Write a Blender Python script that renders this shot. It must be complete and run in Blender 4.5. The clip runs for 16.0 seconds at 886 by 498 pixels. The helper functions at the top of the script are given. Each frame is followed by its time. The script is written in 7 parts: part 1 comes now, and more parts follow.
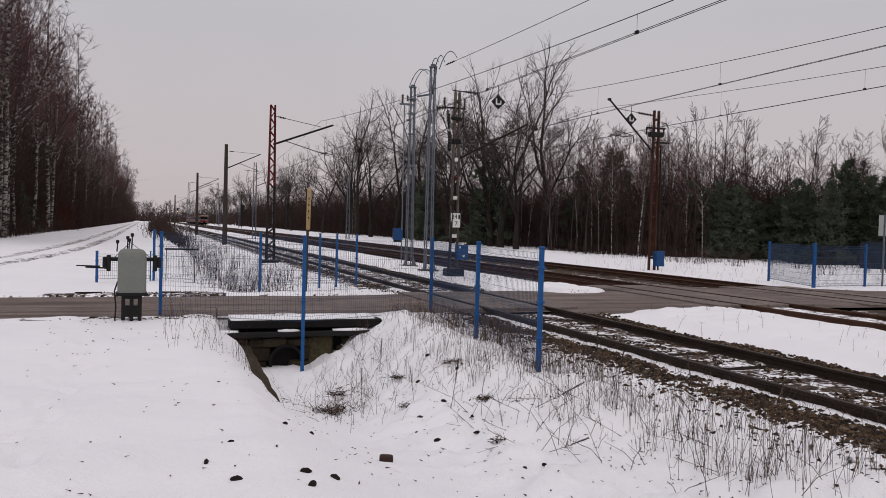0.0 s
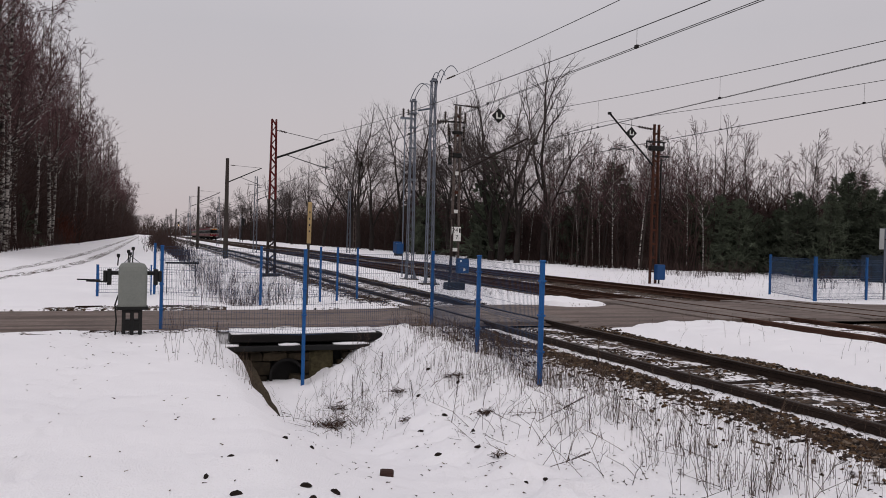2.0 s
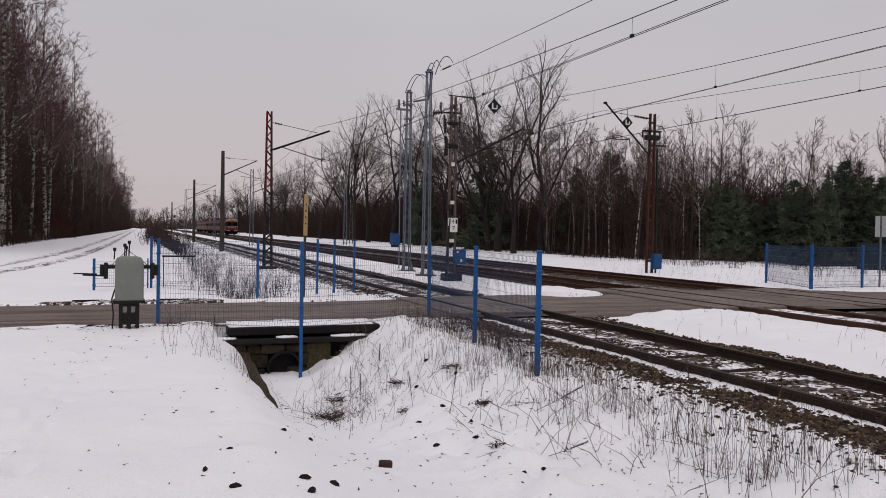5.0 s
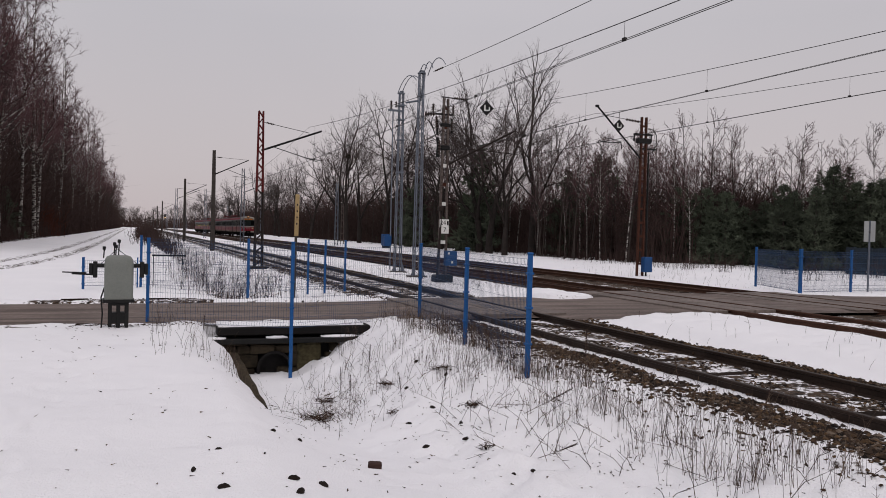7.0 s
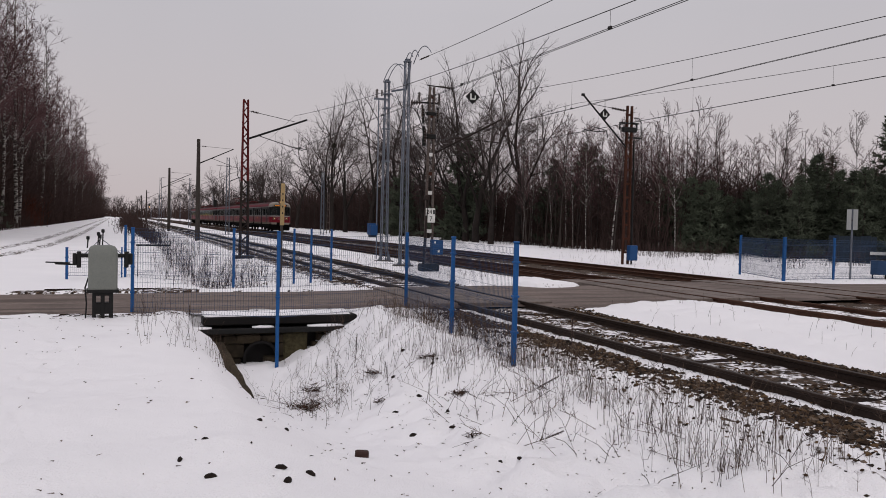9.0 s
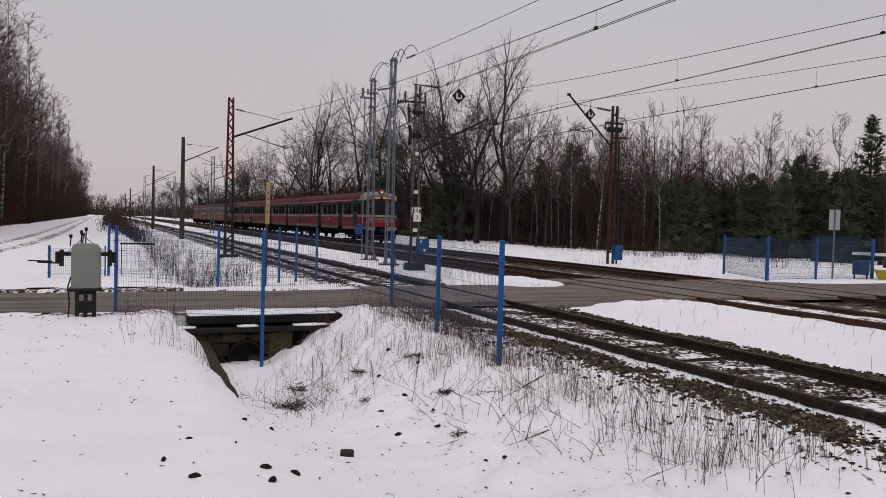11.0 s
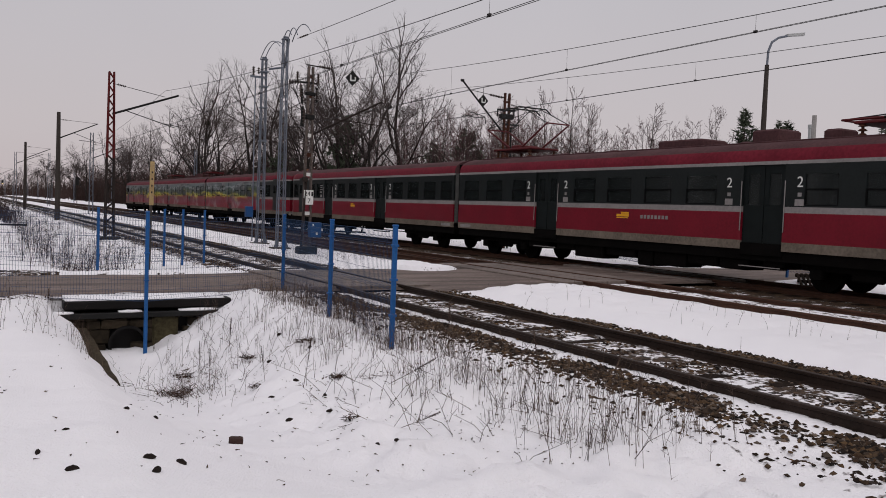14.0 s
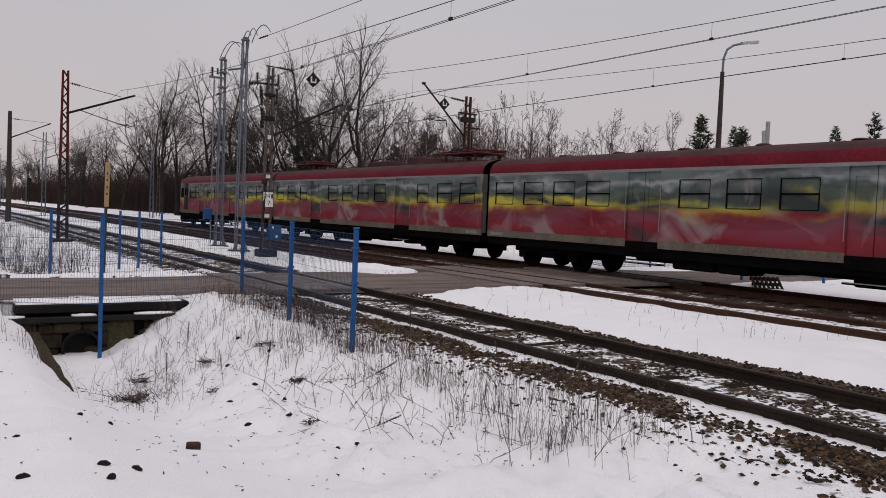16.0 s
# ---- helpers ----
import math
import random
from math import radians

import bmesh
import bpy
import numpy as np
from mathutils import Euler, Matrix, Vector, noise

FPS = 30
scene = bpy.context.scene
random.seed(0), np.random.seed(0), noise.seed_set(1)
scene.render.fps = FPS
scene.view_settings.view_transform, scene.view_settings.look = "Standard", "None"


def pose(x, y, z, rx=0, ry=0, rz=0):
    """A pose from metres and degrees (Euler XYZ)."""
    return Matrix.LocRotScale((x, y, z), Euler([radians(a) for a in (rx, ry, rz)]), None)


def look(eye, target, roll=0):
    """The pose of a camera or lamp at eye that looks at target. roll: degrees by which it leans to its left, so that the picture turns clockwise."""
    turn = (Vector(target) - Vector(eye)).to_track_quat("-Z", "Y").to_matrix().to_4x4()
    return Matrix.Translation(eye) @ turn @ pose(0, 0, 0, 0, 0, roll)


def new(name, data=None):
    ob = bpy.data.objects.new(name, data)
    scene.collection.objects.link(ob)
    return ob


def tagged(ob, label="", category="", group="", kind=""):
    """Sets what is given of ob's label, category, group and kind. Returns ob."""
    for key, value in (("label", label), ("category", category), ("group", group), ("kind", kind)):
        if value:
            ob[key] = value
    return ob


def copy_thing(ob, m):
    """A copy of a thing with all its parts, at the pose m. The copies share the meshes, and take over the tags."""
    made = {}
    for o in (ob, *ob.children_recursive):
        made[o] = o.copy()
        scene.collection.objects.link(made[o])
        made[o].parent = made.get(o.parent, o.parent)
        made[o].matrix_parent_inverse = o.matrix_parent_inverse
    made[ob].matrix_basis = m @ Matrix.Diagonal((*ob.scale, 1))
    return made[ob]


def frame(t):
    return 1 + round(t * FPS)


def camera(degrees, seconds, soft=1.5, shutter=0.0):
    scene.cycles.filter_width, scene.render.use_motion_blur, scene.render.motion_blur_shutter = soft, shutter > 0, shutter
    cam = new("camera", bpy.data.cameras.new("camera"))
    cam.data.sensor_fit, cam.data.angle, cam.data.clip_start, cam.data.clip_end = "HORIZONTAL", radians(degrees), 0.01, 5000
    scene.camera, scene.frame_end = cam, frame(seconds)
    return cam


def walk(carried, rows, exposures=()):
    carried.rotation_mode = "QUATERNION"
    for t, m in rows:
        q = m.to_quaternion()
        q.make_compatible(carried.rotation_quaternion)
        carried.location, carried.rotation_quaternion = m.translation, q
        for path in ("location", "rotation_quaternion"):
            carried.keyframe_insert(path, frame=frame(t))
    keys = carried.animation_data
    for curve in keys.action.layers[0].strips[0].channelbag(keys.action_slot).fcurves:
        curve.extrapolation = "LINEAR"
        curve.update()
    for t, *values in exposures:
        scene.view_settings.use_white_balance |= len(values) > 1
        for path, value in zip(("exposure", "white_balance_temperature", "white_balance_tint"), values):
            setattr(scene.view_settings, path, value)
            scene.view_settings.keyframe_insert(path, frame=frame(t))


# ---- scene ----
# World: x = metres to the right of the eye, y = along the tracks, z = 0 at the rail heads.
EYE = 1.765
cam = camera(58.27, 16.0, soft=0.9)
walk(cam, [
    (0.0, pose(0, 0, EYE, 88.40, -1.50, -20.20)),
    (0.5, pose(0, 0, EYE, 88.75, -1.89, -20.27)),
    (1.0, pose(0, 0, EYE, 88.98, -1.75, -20.40)),
    (1.5, pose(0, 0, EYE, 89.17, -1.65, -20.37)),
    (2.0, pose(0, 0, EYE, 89.38, -1.47, -20.15)),
    (2.5, pose(0, 0, EYE, 89.59, -1.35, -20.05)),
    (3.0, pose(0, 0, EYE, 89.54, -1.17, -20.08)),
    (3.5, pose(0, 0, EYE, 89.22, -0.92, -20.03)),
    (6.0, pose(0, 0, EYE, 88.75, -1.27, -20.69)),
    (6.5, pose(0, 0, EYE, 88.86, -1.44, -20.85)),
    (7.0, pose(0, 0, EYE, 88.86, -1.47, -21.02)),
    (7.5, pose(0, 0, EYE, 88.57, -1.34, -21.19)),
    (8.0, pose(0, 0, EYE, 88.47, -1.22, -21.47)),
    (8.5, pose(0, 0, EYE, 88.32, -1.29, -21.77)),
    (9.0, pose(0, 0, EYE, 88.09, -1.35, -22.01)),
    (11.5, pose(0, 0, EYE, 87.99, -1.62, -23.63)),
    (12.0, pose(0, 0, EYE, 87.84, -1.76, -24.61)),
    (12.5, pose(0, 0, EYE, 87.68, -1.92, -26.29)),
    (13.0, pose(0, 0, EYE, 87.37, -2.24, -28.20)),
    (13.5, pose(0, 0, EYE, 87.10, -2.13, -29.65)),
    (14.0, pose(0, 0, EYE, 87.15, -2.18, -30.70)),
    (14.5, pose(0, 0, EYE, 87.27, -2.29, -31.49)),
    (15.0, pose(0, 0, EYE, 87.25, -2.14, -31.90)),
    (15.5, pose(0, 0, EYE, 87.33, -2.22, -32.49)),
    (16.0, pose(0, 0, EYE, 87.47, -2.39, -33.50)),
])

# ---- light ----
world = bpy.data.worlds.new("overcast_sky")
scene.world = world
world.use_nodes = True
wn, wl = world.node_tree.nodes, world.node_tree.links
wn.clear()
w_out = wn.new("ShaderNodeOutputWorld")
w_bg = wn.new("ShaderNodeBackground")
w_sky = wn.new("ShaderNodeTexSky")
w_sky.sky_type = 'NISHITA'
w_sky.sun_disc = False
w_sky.sun_elevation = radians(28)
w_sky.sun_rotation = radians(150)
w_sky.air_density, w_sky.dust_density, w_sky.ozone_density = 1.0, 6.0, 1.0
w_scale = wn.new("ShaderNodeVectorMath")
w_scale.operation = 'SCALE'
w_scale.inputs[3].default_value = 0.1
w_tc = wn.new("ShaderNodeTexCoord")
w_sep = wn.new("ShaderNodeSeparateXYZ")
w_ramp = wn.new("ShaderNodeValToRGB")
cr = w_ramp.color_ramp
cr.elements[0].position, cr.elements[0].color = 0.0, (0.57, 0.495, 0.505, 1)
cr.elements[1].position, cr.elements[1].color = 1.0, (0.97, 0.93, 0.97, 1)
for p_, c_ in ((0.07, (0.585, 0.53, 0.545)), (0.25, (0.555, 0.53, 0.56)), (0.5, (0.67, 0.64, 0.68))):
    e_ = cr.elements.new(p_)
    e_.color = (*c_, 1)
w_noise = wn.new("ShaderNodeTexNoise")
w_noise.inputs["Scale"].default_value = 2.2
w_noise.inputs["Detail"].default_value = 3.0
w_mul = wn.new("ShaderNodeMapRange")
w_mul.inputs["To Min"].default_value, w_mul.inputs["To Max"].default_value = 0.93, 1.07
w_cl = wn.new("ShaderNodeVectorMath")
w_cl.operation = 'SCALE'
w_mix = wn.new("ShaderNodeMix")
w_mix.data_type = 'RGBA'
w_mix.inputs[0].default_value = 0.93
wl.new(w_tc.outputs["Generated"], w_sep.inputs[0])
wl.new(w_sep.outputs["Z"], w_ramp.inputs[0])
wl.new(w_tc.outputs["Generated"], w_noise.inputs["Vector"])
wl.new(w_noise.outputs[0], w_mul.inputs[0])
wl.new(w_ramp.outputs[0], w_cl.inputs[0])
wl.new(w_mul.outputs[0], w_cl.inputs[3])
wl.new(w_sky.outputs[0], w_scale.inputs[0])
wl.new(w_scale.outputs[0], w_mix.inputs[6])
wl.new(w_cl.outputs[0], w_mix.inputs[7])
wl.new(w_mix.outputs[2], w_bg.inputs[0])
wl.new(w_bg.outputs[0], w_out.inputs[0])
w_bg.inputs[1].default_value = 1.0

sun_data = bpy.data.lights.new("sun", 'SUN')
sun_data.energy, sun_data.angle, sun_data.color = 0.5, radians(40), (1.0, 0.97, 0.95)
sun = new("sun", sun_data)
sun.matrix_world = look((-20, -30, 35), (0, 10, 0))


# ---- materials ----
def mat(name, color, rough=0.8, metal=0.0, vary=0.25, scale=3.0, fine=40.0, bump=0.15, tint=None, emit=0.0, rand=0.0, spec=0.2):
    """A painted, weathered or natural surface: two scales of variation and fine relief."""
    m = bpy.data.materials.new(name)
    m.use_nodes = True
    n, l = m.node_tree.nodes, m.node_tree.links
    b = n["Principled BSDF"]
    b.inputs["Roughness"].default_value = rough
    b.inputs["Metallic"].default_value = metal
    b.inputs["Specular IOR Level"].default_value = spec
    if emit:
        b.inputs["Emission Color"].default_value = (*color, 1)
        b.inputs["Emission Strength"].default_value = emit
    tc = n.new("ShaderNodeTexCoord")
    big, small = n.new("ShaderNodeTexNoise"), n.new("ShaderNodeTexNoise")
    big.inputs["Scale"].default_value, big.inputs["Detail"].default_value = scale, 4
    small.inputs["Scale"].default_value, small.inputs["Detail"].default_value = fine, 3
    l.new(tc.outputs["Object"], big.inputs["Vector"])
    l.new(tc.outputs["Object"], small.inputs["Vector"])
    add = n.new("ShaderNodeMath")
    add.operation = 'ADD'
    l.new(big.outputs[0], add.inputs[0])
    l.new(small.outputs[0], add.inputs[1])
    half = n.new("ShaderNodeMapRange")
    half.inputs["From Min"].default_value, half.inputs["From Max"].default_value = 0.65, 1.35
    l.new(add.outputs[0], half.inputs[0])
    dark = tuple(c * (1 - vary) for c in color)
    lite = tint or tuple(min(1, c * (1 + vary)) for c in color)
    mix = n.new("ShaderNodeMix")
    mix.data_type = 'RGBA'
    mix.inputs[6].default_value, mix.inputs[7].default_value = (*dark, 1), (*lite, 1)
    l.new(half.outputs[0], mix.inputs[0])
    out = mix.outputs[2]
    if rand:
        info = n.new("ShaderNodeObjectInfo")
        mr = n.new("ShaderNodeMapRange")
        mr.inputs["To Min"].default_value, mr.inputs["To Max"].default_value = 1 - rand, 1 + rand
        l.new(info.outputs["Random"], mr.inputs[0])
        sc = n.new("ShaderNodeVectorMath")
        sc.operation = 'SCALE'
        l.new(out, sc.inputs[0])
        l.new(mr.outputs[0], sc.inputs[3])
        out = sc.outputs[0]
    l.new(out, b.inputs["Base Color"])
    if bump:
        bp = n.new("ShaderNodeBump")
        bp.inputs["Strength"].default_value, bp.inputs["Distance"].default_value = bump, 0.02
        l.new(small.outputs[0], bp.inputs["Height"])
        l.new(bp.outputs[0], b.inputs["Normal"])
    return m


def island_mat(name, stops, rough=0.9, fine=25.0, bump=0.3):
    """Loose pieces in one mesh, each with a shade of its own."""
    m = bpy.data.materials.new(name)
    m.use_nodes = True
    n, l = m.node_tree.nodes, m.node_tree.links
    b = n["Principled BSDF"]
    b.inputs["Roughness"].default_value = rough
    b.inputs["Specular IOR Level"].default_value = 0.15
    g = n.new("ShaderNodeNewGeometry")
    r = n.new("ShaderNodeValToRGB")
    r.color_ramp.elements[0].color = (*stops[0], 1)
    r.color_ramp.elements[1].color = (*stops[-1], 1)
    for i, c in enumerate(stops[1:-1]):
        r.color_ramp.elements.new((i + 1) / (len(stops) - 1)).color = (*c, 1)
    tc, ns = n.new("ShaderNodeTexCoord"), n.new("ShaderNodeTexNoise")
    ns.inputs["Scale"].default_value = fine
    mx = n.new("ShaderNodeMapRange")
    mx.inputs["To Min"].default_value, mx.inputs["To Max"].default_value = 0.7, 1.3
    sc = n.new("ShaderNodeVectorMath")
    sc.operation = 'SCALE'
    l.new(g.outputs["Random Per Island"], r.inputs[0])
    l.new(tc.outputs["Object"], ns.inputs["Vector"])
    l.new(ns.outputs[0], mx.inputs[0])
    l.new(r.outputs[0], sc.inputs[0])
    l.new(mx.outputs[0], sc.inputs[3])
    l.new(sc.outputs[0], b.inputs["Base Color"])
    return m


def ground_material():
    """Snow that thins out to brown ballast and dead grass where the sheet's 'bare' value is high."""
    m = bpy.data.materials.new("snowy_ground")
    m.use_nodes = True
    n, l = m.node_tree.nodes, m.node_tree.links
    b = n["Principled BSDF"]
    tc = n.new("ShaderNodeTexCoord")
    at = n.new("ShaderNodeAttribute")
    at.attribute_name = "bare"

    def noise_node(scale, detail=4.0):
        q = n.new("ShaderNodeTexNoise")
        q.inputs["Scale"].default_value, q.inputs["Detail"].default_value = scale, detail
        l.new(tc.outputs["Object"], q.inputs["Vector"])
        return q
    big, mid, small, grain = noise_node(0.35), noise_node(2.6, 5), noise_node(11, 5), noise_node(60)
    s1 = n.new("ShaderNodeMath")
    s1.operation = 'ADD'
    l.new(mid.outputs[0], s1.inputs[0])
    l.new(small.outputs[0], s1.inputs[1])
    s2 = n.new("ShaderNodeMath")
    s2.operation = 'MULTIPLY_ADD'
    l.new(at.outputs["Fac"], s2.inputs[0])
    s2.inputs[1].default_value = 1.0
    s3 = n.new("ShaderNodeMath")
    s3.operation = 'MULTIPLY'
    s3.inputs[1].default_value = 0.75
    l.new(s1.outputs[0], s3.inputs[0])
    l.new(s3.outputs[0], s2.inputs[2])
    cover = n.new("ShaderNodeMapRange")
    cover.inputs["From Min"].default_value, cover.inputs["From Max"].default_value = 1.17, 1.26
    l.new(s2.outputs[0], cover.inputs[0])
    snow = n.new("ShaderNodeMix")
    snow.data_type = 'RGBA'
    snow.inputs[6].default_value, snow.inputs[7].default_value = (0.79, 0.78, 0.81, 1), (0.90, 0.885, 0.905, 1)
    l.new(big.outputs[0], snow.inputs[0])
    vor = n.new("ShaderNodeTexVoronoi")
    vor.inputs["Scale"].default_value = 16
    l.new(tc.outputs["Object"], vor.inputs["Vector"])
    soil = n.new("ShaderNodeValToRGB")
    soil.color_ramp.elements[0].color = (0.009, 0.0065, 0.005, 1)
    soil.color_ramp.elements[1].color = (0.085, 0.052, 0.031, 1)
    sepc = n.new("ShaderNodeSeparateColor")
    l.new(vor.outputs["Color"], sepc.inputs[0])
    l.new(sepc.outputs[0], soil.inputs[0])
    mix = n.new("ShaderNodeMix")
    mix.data_type = 'RGBA'
    l.new(cover.outputs[0], mix.inputs[0])
    l.new(snow.outputs[2], mix.inputs[6])
    l.new(soil.outputs[0], mix.inputs[7])
    l.new(mix.outputs[2], b.inputs["Base Color"])
    b.inputs["Roughness"].default_value = 0.75
    b.inputs["Specular IOR Level"].default_value = 0.15
    hgt = n.new("ShaderNodeMath")
    hgt.operation = 'MULTIPLY_ADD'
    hgt.inputs[1].default_value = 0.35
    l.new(grain.outputs[0], hgt.inputs[0])
    l.new(mid.outputs[0], hgt.inputs[2])
    bp = n.new("ShaderNodeBump")
    bp.inputs["Strength"].default_value, bp.inputs["Distance"].default_value = 0.7, 0.07
    l.new(hgt.outputs[0], bp.inputs["Height"])
    l.new(bp.outputs[0], b.inputs["Normal"])
    return m


def graffiti_material(name, base, dirt=0.35):
    """Paint over which coloured spray lies in soft bands, thickest at the waist of the car."""
    m = bpy.data.materials.new(name)
    m.use_nodes = True
    n, l = m.node_tree.nodes, m.node_tree.links
    b = n["Principled BSDF"]
    b.inputs["Roughness"].default_value = 0.45
    b.inputs["Specular IOR Level"].default_value = 0.3
    tc, mp = n.new("ShaderNodeTexCoord"), n.new("ShaderNodeMapping")
    mp.inputs["Scale"].default_value = (0.3, 0.22, 0.9)
    l.new(tc.outputs["Object"], mp.inputs["Vector"])
    warp, ns = n.new("ShaderNodeTexNoise"), n.new("ShaderNodeTexNoise")
    warp.inputs["Scale"].default_value, warp.inputs["Detail"].default_value = 1.3, 2
    ns.inputs["Scale"].default_value, ns.inputs["Detail"].default_value = 1.1, 3
    ns.inputs["Distortion"].default_value = 0.8
    l.new(mp.outputs[0], warp.inputs["Vector"])
    l.new(mp.outputs[0], ns.inputs["Vector"])
    sp = n.new("ShaderNodeSeparateXYZ")
    l.new(tc.outputs["Object"], sp.inputs[0])
    zz = n.new("ShaderNodeMath")
    zz.operation = 'MULTIPLY_ADD'
    zz.inputs[1].default_value = 1.3
    l.new(warp.outputs[0], zz.inputs[0])
    l.new(sp.outputs["Z"], zz.inputs[2])
    fine_, z2 = n.new("ShaderNodeTexNoise"), n.new("ShaderNodeMath")     # ragged edges of the spray
    fine_.inputs["Scale"].default_value, fine_.inputs["Detail"].default_value = 1.7, 5
    l.new(tc.outputs["Object"], fine_.inputs["Vector"])
    z2.operation = 'MULTIPLY_ADD'
    z2.inputs[1].default_value = 0.55
    l.new(fine_.outputs[0], z2.inputs[0])
    l.new(zz.outputs[0], z2.inputs[2])
    ramp = n.new("ShaderNodeMapRange")
    ramp.inputs["From Min"].default_value, ramp.inputs["From Max"].default_value = 1.87, 4.37
    l.new(z2.outputs[0], ramp.inputs[0])
    col = n.new("ShaderNodeValToRGB")
    els = col.color_ramp.elements
    els[0].position, els[0].color = 0.0, (0.14, 0.012, 0.02, 1)
    els[1].position, els[1].color = 1.0, (0.13, 0.17, 0.165, 1)
    for p_, c_ in ((0.18, (0.24, 0.018, 0.032)), (0.33, (0.21, 0.045, 0.075)), (0.42, (0.15, 0.055, 0.06)), (0.47, (0.32, 0.13, 0.05)), (0.53, (0.55, 0.43, 0.04)),
                   (0.59, (0.52, 0.48, 0.07)), (0.65, (0.12, 0.15, 0.09)), (0.73, (0.07, 0.10, 0.10)), (0.80, (0.34, 0.36, 0.365)), (0.87, (0.13, 0.16, 0.165))):
        els.new(p_).color = (*c_, 1)
    l.new(ramp.outputs[0], col.inputs[0])
    fac = n.new("ShaderNodeMapRange")
    fac.inputs["From Min"].default_value, fac.inputs["From Max"].default_value = 0.40, 0.58
    l.new(ns.outputs[0], fac.inputs[0])
    mix = n.new("ShaderNodeMix")
    mix.data_type = 'RGBA'
    mix.inputs[6].default_value = (*base, 1)
    l.new(fac.outputs[0], mix.inputs[0])
    l.new(col.outputs[0], mix.inputs[7])
    cloud, cf, m3 = n.new("ShaderNodeTexNoise"), n.new("ShaderNodeMapRange"), n.new("ShaderNodeMix")     # pale bursts of spray
    cloud.inputs["Scale"].default_value, cloud.inputs["Detail"].default_value = 0.55, 6
    cloud.inputs["Distortion"].default_value = 1.2
    l.new(tc.outputs["Object"], cloud.inputs["Vector"])
    cf.inputs[1].default_value, cf.inputs[2].default_value = 0.54, 0.68
    cf.inputs[3].default_value, cf.inputs[4].default_value = 0.0, 0.55
    l.new(cloud.outputs[0], cf.inputs[0])
    m3.data_type = 'RGBA'
    l.new(cf.outputs[0], m3.inputs[0])
    l.new(mix.outputs[2], m3.inputs[6])
    m3.inputs[7].default_value = (0.36, 0.32, 0.31, 1)
    l.new(m3.outputs[2], b.inputs["Base Color"])
    return m


def glass_mat(name, tint, rough=0.05, dirt=0.0, film=(0.02, 0.025, 0.025)):
    m = bpy.data.materials.new(name)
    m.use_nodes = True
    n, l = m.node_tree.nodes, m.node_tree.links
    n.clear()
    o, mx = n.new("ShaderNodeOutputMaterial"), n.new("ShaderNodeMixShader")
    tr, gl, lw = n.new("ShaderNodeBsdfTransparent"), n.new("ShaderNodeBsdfGlossy"), n.new("ShaderNodeFresnel")
    tr.inputs[0].default_value = (*tint, 1)
    gl.inputs["Roughness"].default_value = rough
    gl.inputs["Color"].default_value = (0.8, 0.82, 0.82, 1)
    lw.inputs[0].default_value = 1.45
    l.new(lw.outputs[0], mx.inputs[0])
    l.new(tr.outputs[0], mx.inputs[1])
    l.new(gl.outputs[0], mx.inputs[2])
    if dirt:                                     # a film of grime on the pane
        df, m2, tx = n.new("ShaderNodeBsdfDiffuse"), n.new("ShaderNodeMixShader"), n.new("ShaderNodeTexNoise")
        tc, mr = n.new("ShaderNodeTexCoord"), n.new("ShaderNodeMapRange")
        df.inputs[0].default_value = (*film, 1)
        tx.inputs["Scale"].default_value = 1.6
        mr.inputs[1].default_value, mr.inputs[2].default_value = 0.3, 0.7
        mr.inputs[3].default_value, mr.inputs[4].default_value = dirt - 0.2, min(1, dirt + 0.15)
        l.new(tc.outputs["Object"], tx.inputs["Vector"])
        l.new(tx.outputs["Fac"], mr.inputs[0])
        l.new(mr.outputs[0], m2.inputs[0])
        l.new(mx.outputs[0], m2.inputs[1])
        l.new(df.outputs[0], m2.inputs[2])
        l.new(m2.outputs[0], o.inputs[0])
    else:
        l.new(mx.outputs[0], o.inputs[0])
    return m


M_GROUND = ground_material()
M_SNOW = mat("snow", (0.84, 0.835, 0.86), 0.7, vary=0.05, bump=0.4, fine=25)


def road_material():
    """Worn asphalt with muddy streaks along the way of the wheels."""
    m = mat("worn_asphalt", (0.15, 0.115, 0.10), 0.7, vary=0.4, scale=0.7, fine=9, bump=0.3)
    n, l = m.node_tree.nodes, m.node_tree.links
    b = n["Principled BSDF"]
    base = b.inputs["Base Color"].links[0].from_socket
    tc, mp, ns, mr, mx = n.new("ShaderNodeTexCoord"), n.new("ShaderNodeMapping"), n.new("ShaderNodeTexNoise"), n.new("ShaderNodeMapRange"), n.new("ShaderNodeMix")
    mp.inputs["Scale"].default_value = (0.22, 3.0, 1.0)
    ns.inputs["Scale"].default_value, ns.inputs["Detail"].default_value = 1.0, 5
    mr.inputs[1].default_value, mr.inputs[2].default_value = 0.42, 0.62
    mr.inputs[4].default_value = 0.75
    mx.data_type = 'RGBA'
    mx.inputs[7].default_value = (0.052, 0.035, 0.028, 1)
    l.new(tc.outputs["Object"], mp.inputs["Vector"])
    l.new(mp.outputs[0], ns.inputs["Vector"])
    l.new(ns.outputs[0], mr.inputs[0])
    l.new(mr.outputs[0], mx.inputs[0])
    l.new(base, mx.inputs[6])
    l.new(mx.outputs[2], b.inputs["Base Color"])
    return m


